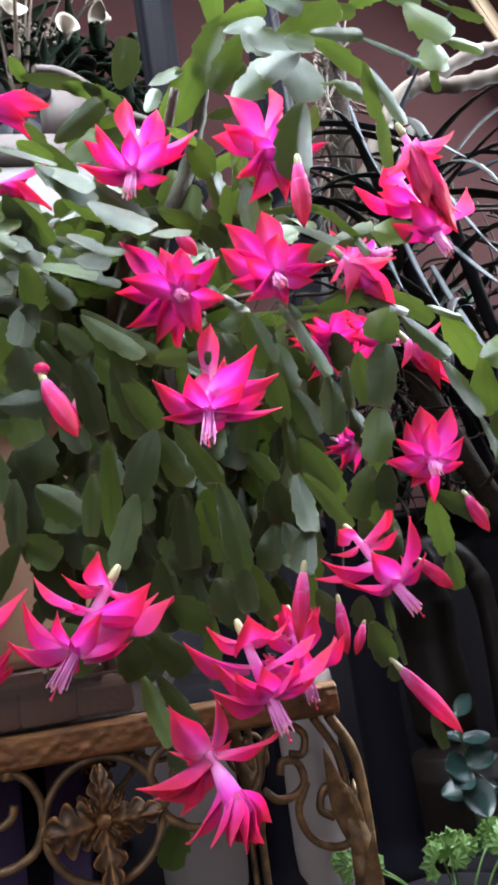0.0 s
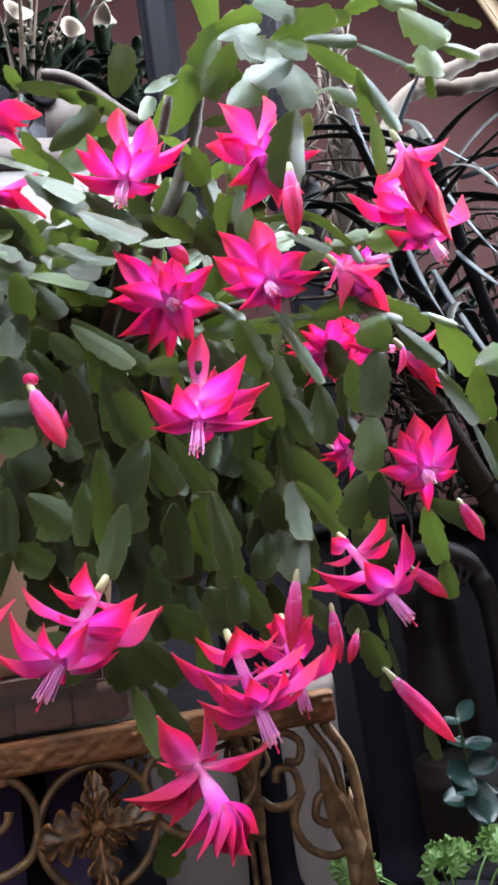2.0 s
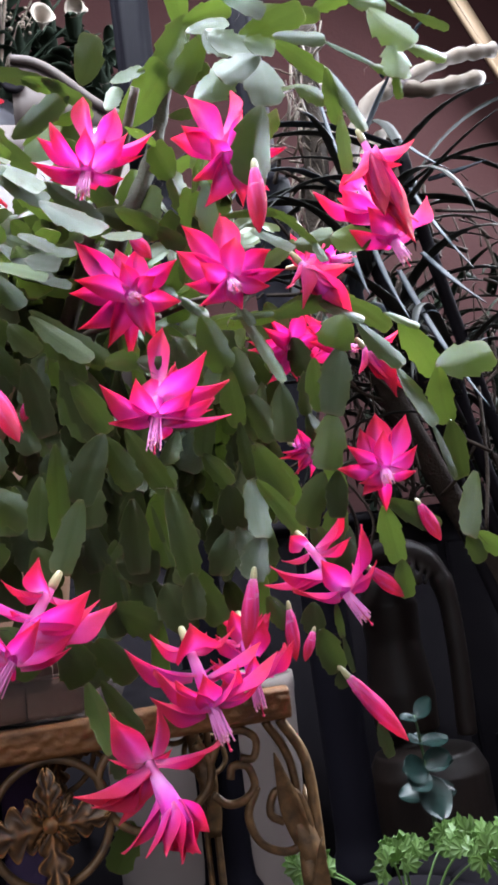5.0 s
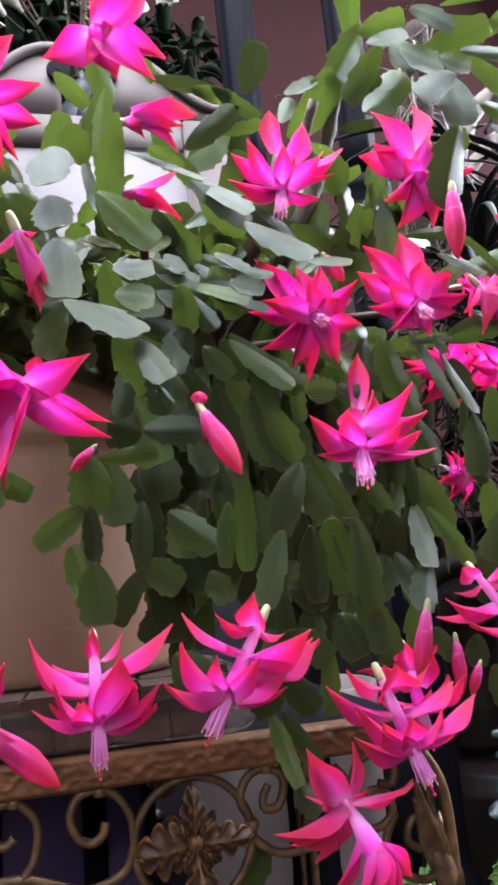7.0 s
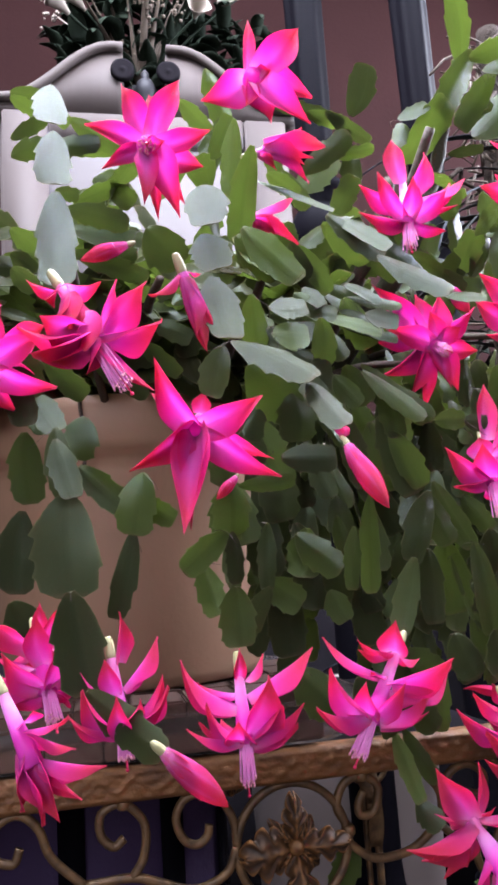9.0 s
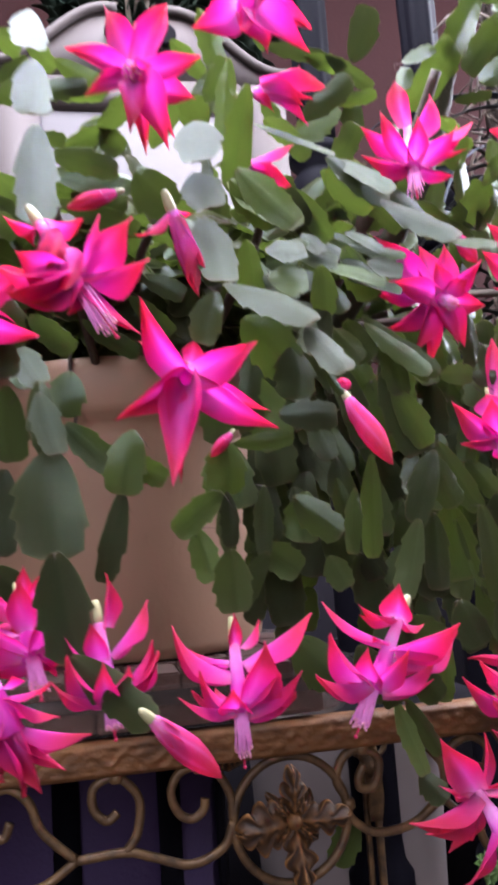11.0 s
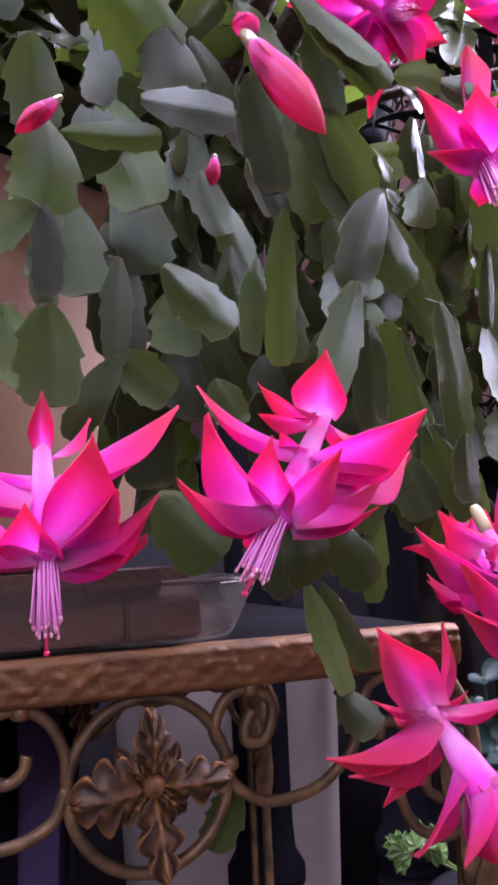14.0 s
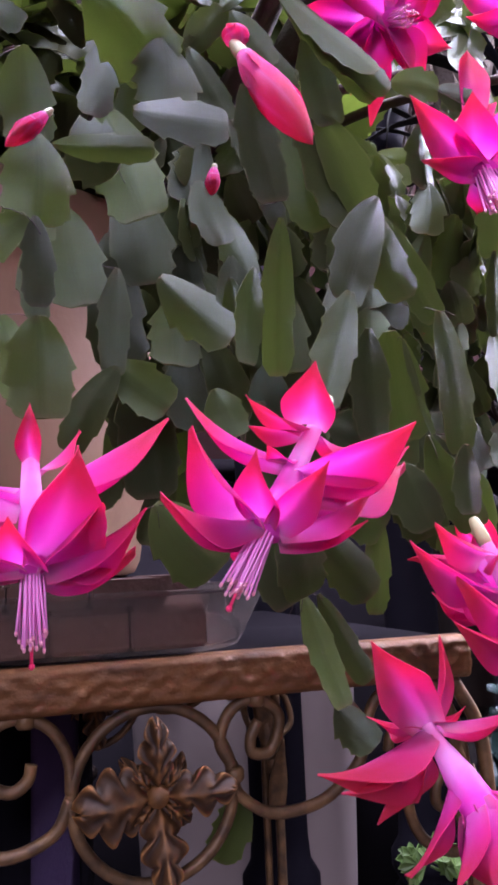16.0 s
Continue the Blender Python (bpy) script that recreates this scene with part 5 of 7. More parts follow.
leaf((-0.106, -0.080, 1.069), (-0.078, -0.080, 1.047), 0.0134, 0, -1)
leaf((0.028, -0.120, 1.122), (0.043, -0.120, 1.105), 0.0113, 0, -1)
leaf((0.064, -0.120, 1.149), (0.083, -0.120, 1.123), 0.0133, 0, -1)
leaf((0.079, -0.140, 1.114), (0.107, -0.140, 1.101), 0.0113, 0, -1)
leaf((0.108, -0.130, 1.105), (0.128, -0.130, 1.093), 0.0131, 0, -1)
leaf((-0.171, -0.200, 1.002), (-0.165, -0.200, 0.980), 0.0178, 0, 1)
leaf((-0.160, -0.220, 0.973), (-0.152, -0.220, 0.943), 0.0148, 0, 1)

# the crowded inner shoots, hanging behind the front ones over the planter's rim
inner_rng = random.Random(19)
inner = bmesh.new()
uvl = inner.loops.layers.uv.new("UVMap")


inner_count = [0]


def add_inner(a, b, width, face):
    d = b - a
    inner_count[0] += 1
    if inner_count[0] % 9 == 0 and inner_count[0] < 450:
        leaf(a, b, width)
        return
    m = Matrix.Translation(a) @ turn_along(d, face) @ Matrix.Diagonal((width, d.length * 1.05, width, 1))
    me = inner_rng.choice(LEAVES)
    vs = [inner.verts.new(m @ v.co) for v in me.vertices]
    src = me.uv_layers[0].data
    for p in me.polygons:
        f = inner.faces.new([vs[i] for i in p.vertices])
        f.smooth = True
        for lp, li in zip(f.loops, p.loop_indices):
            lp[uvl].uv = src[li].uv


for i in range(52):
    x = inner_rng.uniform(0.0, 0.21)
    top = Vector((x, inner_rng.uniform(-0.075, 0.0), inner_rng.uniform(1.03, 1.07)))
    p = top.copy()
    low = inner_rng.uniform(0.84, 0.94) if x > 0.0 else inner_rng.uniform(0.96, 1.01)
    while p.z > low:
        q = p + Vector((inner_rng.uniform(-0.017, 0.017), inner_rng.uniform(-0.014, 0.008), -inner_rng.uniform(0.026, 0.040)))
        add_inner(p, q, inner_rng.uniform(0.015, 0.023), Vector((inner_rng.uniform(-1.6, 1.6), -1, inner_rng.uniform(-0.2, 0.7))))
        p = q
for i in range(150):
    p = Vector((inner_rng.uniform(-0.29, 0.19), inner_rng.uniform(-0.14, 0.14), inner_rng.uniform(1.05, 1.13)))
    if p.x < 0.02:
        p.y, p.z = max(p.y, -0.09), max(p.z, 1.08)
    way = Vector((inner_rng.uniform(-1, 1), inner_rng.uniform(-0.9, 0.3), inner_rng.uniform(0.0, 1.0))).normalized()
    for k in range(inner_rng.choice((2, 3, 3))):
        q = p + (way + Vector((0, 0, -0.35 * k))).normalized() * inner_rng.uniform(0.028, 0.040)
        add_inner(p, q, inner_rng.uniform(0.015, 0.022), Vector((inner_rng.uniform(-0.7, 0.7), -1, inner_rng.uniform(-0.2, 1.2))))
        p = q
for i in range(130):
    p = Vector((inner_rng.uniform(-0.25, 0.06), inner_rng.uniform(-0.06, 0.14), inner_rng.uniform(1.08, 1.15)))
    for k in range(2):
        q = p + Vector((inner_rng.uniform(-1, 1), inner_rng.uniform(-1, 1), inner_rng.uniform(-0.3, 0.2))).normalized() * 0.036
        add_inner(p, q, inner_rng.uniform(0.018, 0.026), Vector((inner_rng.uniform(-0.3, 0.3), inner_rng.uniform(-0.5, 0.5), 1)))
        p = q
for i in range(150):
    p = Vector((inner_rng.uniform(-0.24, 0.10), inner_rng.uniform(-0.04, 0.14), inner_rng.uniform(1.04, 1.14)))
    for k in range(2):
        q = p + Vector((inner_rng.uniform(-0.02, 0.02), inner_rng.uniform(-0.02, 0.02), inner_rng.uniform(-0.01, 0.035))).normalized() * 0.036
        add_inner(p, q, inner_rng.uniform(0.018, 0.026), Vector((inner_rng.uniform(-0.6, 0.6), -1, inner_rng.uniform(-0.6, 0.4))))
        p = q
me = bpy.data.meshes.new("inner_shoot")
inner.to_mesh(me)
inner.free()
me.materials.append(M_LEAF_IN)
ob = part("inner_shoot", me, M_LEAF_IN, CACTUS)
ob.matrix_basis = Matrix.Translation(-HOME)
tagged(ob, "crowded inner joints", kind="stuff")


# ---- flowers ----
petal_cache = {}


def petal_mesh(bend, cup, seed, outer=False):
    """A petal one unit long and one wide, pointed, cupped along its middle and bent back by bend degrees; gives the mesh, and the length and slope of its chord."""
    key = (round(bend), round(cup, 2), seed, outer)
    if key not in petal_cache:
        rng = random.Random(hash(key) % 9999)
        wob, bow, turn, curl = rng.uniform(-0.06, 0.06), rng.uniform(-0.16, 0.16), rng.uniform(-0.35, 0.35), rng.uniform(-0.06, 0.12)
        widest, sharp = rng.uniform(0.38, 0.50), rng.uniform(1.35, 1.75)
        rows = 16
        line = [(0.0, 0.0)]
        for i in range(rows):
            a = radians(bend) * (((i + 0.5) / rows) ** 1.4)
            line.append((line[-1][0] + math.cos(a) / rows, line[-1][1] - math.sin(a) / rows))

        def place(u, v):
            y, z = line[round(v * rows)]
            w = 0.5 * (0.56 + 0.44 * math.sin(math.pi * min(1, 0.05 + 0.85 * v))) * (1 - max(0, (v - widest) / (1 - widest)) ** sharp) ** 1.12 * 1.05 + 0.006
            ruffle = wob * math.sin(7 * v + 2 * seed) * u * abs(u)
            return (u * w + bow * math.sin(math.pi * v), y, z + cup * w * abs(u) ** 1.6 + ruffle + turn * u * w * v - curl * max(0, v - 0.6) ** 2 * 4)

        tip = place(0, 1)
        me = sheet_mesh("petal", M_PETAL_OUT if outer else M_PETAL, rows, 8, place, lambda u, v: 0.012 * (1 - 0.6 * abs(u)))
        petal_cache[key] = (me, math.hypot(tip[1], tip[2]), math.degrees(math.atan2(tip[2], tip[1])))
    return petal_cache[key]


def filaments(bm, n, length, spread, rng, r=0.00035, start=0.0):
    tips = []
    for i in range(n):
        a = 2.39996 * i
        r0 = 0.0030 * math.sqrt((i + 0.5) / n)
        sp = spread * rng.uniform(0.2, 0.8)
        ln = length * rng.uniform(0.80, 1.0)
        x, y = r0 * math.cos(a), r0 * math.sin(a)
        p = [(x, y, start), (x * (1 + sp * 0.5), y * (1 + sp * 0.5), start + ln * 0.5), (x * (1 + sp) + rng.uniform(-0.0006, 0.0006), y * (1 + sp) + rng.uniform(-0.0006, 0.0006), start + ln)]
        tube_bm(p, r, 5, bm)
        tips.append(p[-1])
    return tips


def flower(mouth, aim, size, tiers, roll=0, stamens=0.026, tube=0.036):
    """mouth: where the outer petals spring; aim: the way that the flower looks. tiers: (place along the tube, petals, length, width, angle from aim, bend back)."""
    rng = random.Random(round(1000 * abs(mouth[0] + 3 * mouth[2])))
    f = part("flower", tube_bm([(0, 0, -tube), (0, 0, -tube * 0.93), (0, 0, -tube * 0.8), (0, 0, -tube * 0.5), (0, 0, -tube * 0.2), (0, 0, 0.001)], [0.0020, 0.0024, 0.0026, 0.0034, 0.0042, 0.0050], 12), M_TUBE, CACTUS)
    z = Vector(aim).normalized()
    q = z.to_track_quat("Z", "Y").to_matrix().to_4x4()
    f.matrix_basis = Matrix.Translation(Vector(mouth) - HOME) @ q @ Matrix.Rotation(radians(roll), 4, "Z") @ Matrix.Diagonal((size, size, size, 1))
    ov = part("ovary", lathe_bm([(0.0015, -0.0095), (0.0021, -0.0085), (0.0025, -0.004), (0.0028, 0.000), (0.0025, 0.003)], 14), M_OVARY, f, "pale green ovary")
    ov.matrix_basis = pose(0, 0, -tube)
    for row, (along, n, ln, wd, ang, bend) in enumerate(tiers):
        a0 = 0 if along > 0.9 else 180 / n + 67 * row
        for k in range(n):
            me = petal_mesh(bend + rng.choice((-12, 0, 12)), rng.choice((0.28, 0.42)), rng.randrange(4), along < 0.5 and ang > 60)[0]
            p = part("petal", me, M_PETAL, f)
            a = a0 + 360 * k / n + rng.uniform(-11, 11)
            g = ang + rng.uniform(-14, 14)
            l2 = ln * rng.uniform(0.84, 1.12)
            p.matrix_basis = pose(0, 0, -tube * (1 - along)) @ Matrix.Rotation(radians(a), 4, "Z") @ pose(0, 0.0032, 0, 90 - g, 0, 0) @ Matrix.Diagonal((wd, l2, l2, 1))
    if stamens:
        stamen_parts(f, stamens, rng)
    return f


def bloom(mouth, aim, tube, stamens, petals, stout=1.0):
    """A flower petal by petal. mouth: the end of its tube; aim: the way it looks; petals: (place along the tube, turn round the axis,
    lean from the aim, length and width in mm, bend back)."""
    rng = random.Random(round(1000 * abs(mouth[0] + 3 * mouth[2])))
    f = part("flower", tube_bm([(0, 0, -tube), (0, 0, -tube * 0.93), (0, 0, -tube * 0.8), (0, 0, -tube * 0.5), (0, 0, -tube * 0.2), (0, 0, 0.001)], [0.0020, 0.0024, 0.0027, 0.0034 * stout, 0.0042 * stout, 0.0048 * stout], 14), M_TUBE, CACTUS)
    z = Vector(aim).normalized()
    x = (Vector((0, 0, 1)) if abs(z.z) < 0.95 else Vector((0, 1, 0))).cross(z).normalized()
    f.matrix_basis = Matrix.Translation(Vector(mouth) - HOME) @ Matrix((x, z.cross(x), z)).transposed().to_4x4()
    ov = part("ovary", lathe_bm([(0.0012, -0.0085), (0.0019, -0.0075), (0.0024, -0.004), (0.0026, 0.000), (0.0022, 0.003)], 14), M_OVARY, f, "pale green ovary")
    ov.matrix_basis = pose(0, 0, -tube)
    for along, az, lean, ln, wd, bend in petals:
        me, chord, slope = petal_mesh(bend + rng.choice((-5, 0, 5)), rng.choice((0.24, 0.36, 0.48)), rng.randrange(4), along < 0.33)
        size = ln / 1000 / chord
        p = part("petal", me, M_PETAL, f)
        p.matrix_basis = pose(0, 0, -tube * (1 - along)) @ Matrix.Rotation(radians(az), 4, "Z") @ pose(0, 0.003, 0, 90 - lean - slope, 0, 0) @ Matrix.Diagonal((wd / 1000, size, size, 1))
    if stamens:
        stamen_parts(f, stamens, rng)
    return f


def stamen_parts(f, stamens, rng):
    bm = bmesh.new()
    tips = filaments(bm, 30, stamens, 1.0, rng, 0.00036, -0.004)
    part("stamen_brush", bm, M_FILAMENT, f, "pink stamens")
    bm = bmesh.new()
    for tx, ty, tz in tips:
        bmesh.ops.create_icosphere(bm, subdivisions=1, radius=0.00055, matrix=Matrix.Translation((tx, ty, tz)) @ Matrix.Diagonal((1, 1, 1.7, 1)))
    part("anther_tuft", bm, M_ANTHER, f, "pale anthers")
    bm = tube_bm([(0, 0, 0), (0.0004, 0, stamens * 0.6), (0.0006, 0, stamens * 0.98)], 0.0005, 6)
    bmesh.ops.create_icosphere(bm, subdivisions=1, radius=0.0010, matrix=Matrix.Translation((0.0006, 0, stamens * 1.0)))
    part("pistil", bm, M_STIGMA, f, "red pistil")


def bud(base, tip, width=0.011, petals=3, loose=0):
    """A closed bud: wrapped petals in a spindle, with short loose ones at its foot."""
    base, tip = Vector(base), Vector(tip)
    d = tip - base
    ln = d.length
    rng = random.Random(round(5000 * abs(base.x + base.z)))
    bm = lathe_bm([(0.18, 0.0), (0.26, 0.06), (0.35, 0.18), (0.45, 0.34), (0.50, 0.48), (0.47, 0.62), (0.38, 0.75), (0.25, 0.87), (0.12, 0.95), (0.02, 1.0)], 24)
    b = part("bud", mesh_with_uv(bm, M_PETAL_OUT), M_PETAL, CACTUS, "closed magenta bud")
    b.matrix_basis = Matrix.Translation(base - HOME) @ d.to_track_quat("Z", "Y").to_matrix().to_4x4() @ Matrix.Diagonal((width * 1.08, width * 1.08, ln, 1))
    part("ovary", lathe_bm([(0.05, -0.17), (0.12, -0.15), (0.18, -0.09), (0.20, -0.02), (0.17, 0.05)], 14), M_OVARY, b, "pale ovary")
    for k in range(5):
        p = part("petal", petal_mesh(-14, 0.75, k % 3, True)[0], M_PETAL, b)
        p.matrix_basis = Matrix.Rotation(k * 1.2566 + rng.uniform(-0.2, 0.2), 4, "Z") @ Matrix.Translation((0, (0.25, 0.29, 0.33, 0.39, 0.43)[k], (0.03, 0.07, 0.12, 0.20, 0.28)[k])) @ pose(0, 0, 0, (72, 76, 79, 84, 91)[k], 0, 0) @ Matrix.Diagonal((0.72, (0.40, 0.46, 0.50, 0.56, 0.60)[k], 0.30, 1))
    for k in range(loose):
        p = part("petal", petal_mesh(62, 0.42, k % 3, True)[0], M_PETAL, b)
        p.matrix_basis = Matrix.Rotation(k * 6.283 / loose + rng.uniform(-0.3, 0.3), 4, "Z") @ Matrix.Translation((0, 0.12, 0.03 + 0.04 * (k % 2))) @ pose(0, 0, 0, rng.uniform(38, 62), 0, 0) @ Matrix.Diagonal((0.62, 0.30 * (1 + 0.6 * (k % 2)), 0.30, 1))
    return b


def mesh_with_uv(bm, material):
    hi = max(v.co.z for v in bm.verts)
    uvs = [(0.5 + 0.42 * math.sin(3 * math.atan2(v.co.y, v.co.x) + 2.5 * v.co.z / hi), 0.04 + 0.90 * max(0.0, v.co.z / hi)) for v in bm.verts]
    me = mesh_of("bud", bm, material)
    set_uv(me, uvs)
    return me


HANG = ((0.10, 3, 0.017, 0.0080, 112, 10), (0.32, 4, 0.029, 0.0130, 130, -46), (0.62, 3, 0.029, 0.0135, 128, -20), (0.97, 7, 0.031, 0.0140, 104, 24))
STAR = ((0.4, 5, 0.031, 0.0115, 80, 26), (0.75, 6, 0.033, 0.0125, 72, 20), (0.97, 7, 0.035, 0.0125, 76, 14))

bloom((-0.0061, -0.2300, 0.8204), (-0.53, -0.24, -0.81), 0.0425, 0.025, [
    (0.97, -27, 113, 23.1, 14.2, 22), (0.97, -81, 143, 23.8, 12.7, 20), (0.97, -138, 141, 32.3, 9.4, 35), (0.97, -138, 123, 26.5, 6.3, 30),
    (0.97, 3, 103, 33.0, 14.6, 25), (0.97, 7, 67, 31.5, 8.1, 30), (0.97, 118, 74, 19.9, 9.5, 20), (0.97, 41, 96, 18.8, 8.3, 30),
    (0.97, 152, 149, 27.7, 11.6, 30), (0.5, -104, 123, 35.5, 17.0, 14), (0.5, -132, 130, 33.1, 11.6, 20), (0.6, -171, 136, 46.7, 10.5, 10),
    (0.45, 36, 98, 36.2, 10.9, 30), (0.45, -11, 70, 12.0, 7.5, 20), (0.12, -177, 116, 14.7, 8.1, 45), (0.12, -30, 122, 19.5, 16.4, 40),
    (0.15, 12, 79, 21.5, 8.5, 30), (0.15, 54, 78, 17.1, 6.0, 10),
])
bloom((-0.0683, -0.2080, 0.8122), (0.01, -0.16, -0.99), 0.0373, 0.026, [
    (0.97, -121, 133, 28.3, 11.5, 30), (0.97, -104, 106, 29.9, 8.9, 25), (0.97, -84, 118, 23.0, 7.5, 25), (0.97, -165, 113, 23.5, 15.8, 30),
    (0.97, 127, 124, 25.2, 14.1, 25), (0.97, 101, 116, 33.2, 9.6, 25), (0.97, 85, 98, 27.1, 8.6, 25), (0.97, 36, 128, 24.0, 16.5, 25),
    (0.97, -30, 124, 19.3, 16.4, 25), (0.92, 147, 145, 34.0, 21.9, 14), (0.4, 98, 119, 43.7, 19.1, 10), (0.2, 75, 137, 18.3, 12.1, 35),
    (0.5, -101, 131, 38.2, 10.7, 55), (0.35, -73, 111, 21.4, 12.6, 30), (0.12, -179, 152, 15.8, 7.0, 70),
])
bloom((0.0952, -0.2080, 0.7806), (0.21, -0.35, -0.91), 0.0395, 0.025, [
    (0.97, 106, 115, 31.7, 13.4, 25), (0.97, 97, 137, 34.8, 13.4, 25), (0.97, 73, 122, 26.3, 16.1, 30), (0.97, -17, 116, 24.2, 18.2, 30),
    (0.97, -44, 88, 25.2, 11.6, 25), (0.97, -51, 105, 43.8, 16.6, 15), (0.97, -103, 128, 21.4, 16.8, 25), (0.97, -168, 135, 17.8, 16.7, 25),
    (0.97, 37, 122, 21.7, 15.2, 30), (0.5, 101, 124, 41.4, 10.6, 35), (0.6, -65, 102, 38.7, 17.8, 10), (0.5, -98, 105, 12.0, 17.8, 25),
    (0.15, 106, 132, 21.8, 16.7, 30), (0.2, 30, 108, 24.8, 25.9, 35), (0.15, -49, 94, 25.5, 17.8, 25), (0.15, -72, 124, 13.1, 11.9, 25),
])
bloom((0.0712, -0.2120, 0.7246), (0.31, -0.50, -0.81), 0.0404, 0.000, [
    (0.05, 59, 149, 32.8, 17.5, 15), (0.05, -19, 139, 27.7, 13.0, 10), (0.08, -65, 79, 38.4, 15.4, 20), (0.08, 119, 95, 39.8, 16.7, 10),
    (0.1, 130, 85, 33.5, 9.9, 15), (0.12, 152, 63, 31.4, 5.8, 10), (0.12, 134, 43, 20.9, 10.7, 20), (0.04, 110, 122, 19.2, 6.1, 20),
    (0.04, -39, 80, 11.9, 6.1, 30), (0.05, 166, 134, 11.5, 15.5, 40), (0.5, 127, 61, 32.9, 6.8, 24), (0.7, 112, 49, 26.6, 15.6, 6),
    (0.74, 95, 31, 25.0, 22.2, 2), (0.72, 110, 11, 28.3, 23.8, 0), (0.74, -107, 3, 26.3, 22.5, 2), (0.7, -84, 27, 23.0, 20.4, 8),
    (0.72, 150, 20, 20.0, 21.0, 0), (0.72, -148, 14, 24.8, 20.4, 0),
], 1.55)
bloom((0.0567, -0.2000, 1.1072), (-0.20, -0.46, -0.86), 0.0475, 0.029, [
    (0.15, 14, 154, 33.9, 13.0, 20), (0.35, -61, 155, 35.5, 15.9, 20), (0.5, -98, 122, 44.1, 11.4, 20), (0.7, -102, 103, 31.5, 9.0, 25),
    (0.95, -72, 126, 33.0, 13.7, 20), (0.95, -15, 123, 24.1, 11.3, 25), (0.97, 28, 120, 33.8, 10.5, 25), (0.7, 53, 100, 31.7, 10.3, 20),
    (0.97, 58, 78, 31.5, 9.2, 25), (0.97, 82, 76, 20.5, 8.0, 25), (0.97, -105, 73, 21.5, 9.6, 25), (0.97, -173, 78, 9.2, 11.3, 20),
    (0.8, -81, 168, 27.5, 14.1, 10),
])
bloom((0.0800, -0.1720, 1.0364), (0.09, -0.86, -0.50), 0.0348, 0.019, [
    (0.5, 44, 123, 48.1, 17.1, 20), (0.6, 9, 123, 30.0, 14.1, 20), (0.7, -16, 114, 31.7, 14.9, 20), (0.7, -56, 100, 38.9, 14.0, 18),
    (0.6, -96, 75, 33.5, 15.8, 20), (0.8, -154, 51, 34.2, 14.5, 20), (0.4, 180, 63, 43.9, 11.1, 20), (0.7, 153, 63, 37.4, 15.5, 20),
    (0.6, 124, 80, 38.2, 15.6, 20), (0.4, 93, 103, 34.1, 15.0, 20), (0.95, 76, 94, 34.3, 14.9, 20), (0.95, 15, 101, 19.4, 12.7, 20),
    (0.95, -50, 82, 17.5, 11.8, 15), (0.95, -169, 43, 29.8, 11.6, 15),
])
bloom((0.1441, -0.1860, 1.0387), (-0.12, -0.78, -0.61), 0.0332, 0.026, [
    (0.4, 42, 121, 43.9, 15.2, 20), (0.3, -1, 135, 44.0, 17.4, 15), (0.9, -15, 124, 27.2, 15.6, 20), (0.7, -68, 117, 33.9, 15.0, 18),
    (0.7, -89, 99, 36.8, 11.2, 20), (0.9, -102, 77, 23.5, 10.9, 25), (0.95, -165, 35, 22.9, 12.1, 20), (0.95, 113, 50, 29.6, 13.4, 20),
    (0.6, 93, 82, 27.8, 12.9, 20), (0.4, 64, 108, 35.3, 17.0, 18), (0.95, 54, 88, 21.7, 13.6, 20), (0.6, 131, 65, 17.9, 12.9, 20),
])
bloom((0.1497, -0.2000, 1.1196), (0.20, -0.61, -0.77), 0.0297, 0.000, [
    (0.4, 38, 148, 43.4, 17.5, 20), (0.5, 95, 114, 30.2, 17.0, 20), (0.7, 74, 121, 29.5, 13.7, 20), (0.9, 122, 62, 31.0, 14.4, 20),
    (0.9, 144, 48, 41.4, 15.3, 20), (0.9, -165, 34, 36.1, 14.4, 20), (0.2, -35, 139, 51.5, 11.2, 20), (0.7, -33, 130, 35.7, 15.1, 20),
    (0.8, -71, 85, 41.4, 10.7, 20), (0.8, -112, 52, 35.2, 14.7, 20), (0.95, 60, 102, 14.3, 13.5, 25),
])
bloom((0.2037, -0.1470, 0.8315), (0.45, -0.27, -0.85), 0.0444, 0.027, [
    (0.95, 77, 149, 25.6, 16.8, 25), (0.97, 132, 123, 35.7, 13.6, 25), (0.6, 134, 127, 39.2, 11.5, 25), (0.5, 154, 110, 40.0, 10.6, 15),
    (0.95, -10, 127, 43.0, 11.7, 20), (0.97, -18, 94, 26.9, 9.6, 30), (0.95, -52, 122, 22.0, 12.9, 25), (0.97, -142, 95, 14.9, 14.0, 20),
    (0.97, -76, 86, 22.4, 14.1, 20), (0.08, 114, 148, 12.3, 16.0, 25), (0.2, -12, 107, 32.9, 18.3, 15), (0.3, -23, 80, 24.5, 10.8, 20),
    (0.2, 148, 108, 19.5, 8.5, 20),
])
bloom((0.2374, -0.1650, 0.9067), (-0.23, -0.81, -0.53), 0.0270, 0.019, [
    (0.3, -7, 130, 33.2, 17.3, 15), (0.5, -44, 127, 40.0, 14.2, 15), (0.95, -8, 112, 26.1, 11.7, 20), (0.9, -69, 114, 27.5, 10.4, 20),
    (0.8, -104, 95, 20.5, 10.4, 20), (0.4, -180, 66, 31.9, 9.0, 15), (0.8, 122, 49, 22.8, 10.7, 20), (0.7, 79, 77, 29.3, 12.7, 20),
    (0.8, 48, 94, 28.1, 12.7, 20), (0.95, 90, 49, 21.1, 9.7, 20), (0.6, 23, 126, 28.0, 13.0, 15),
])
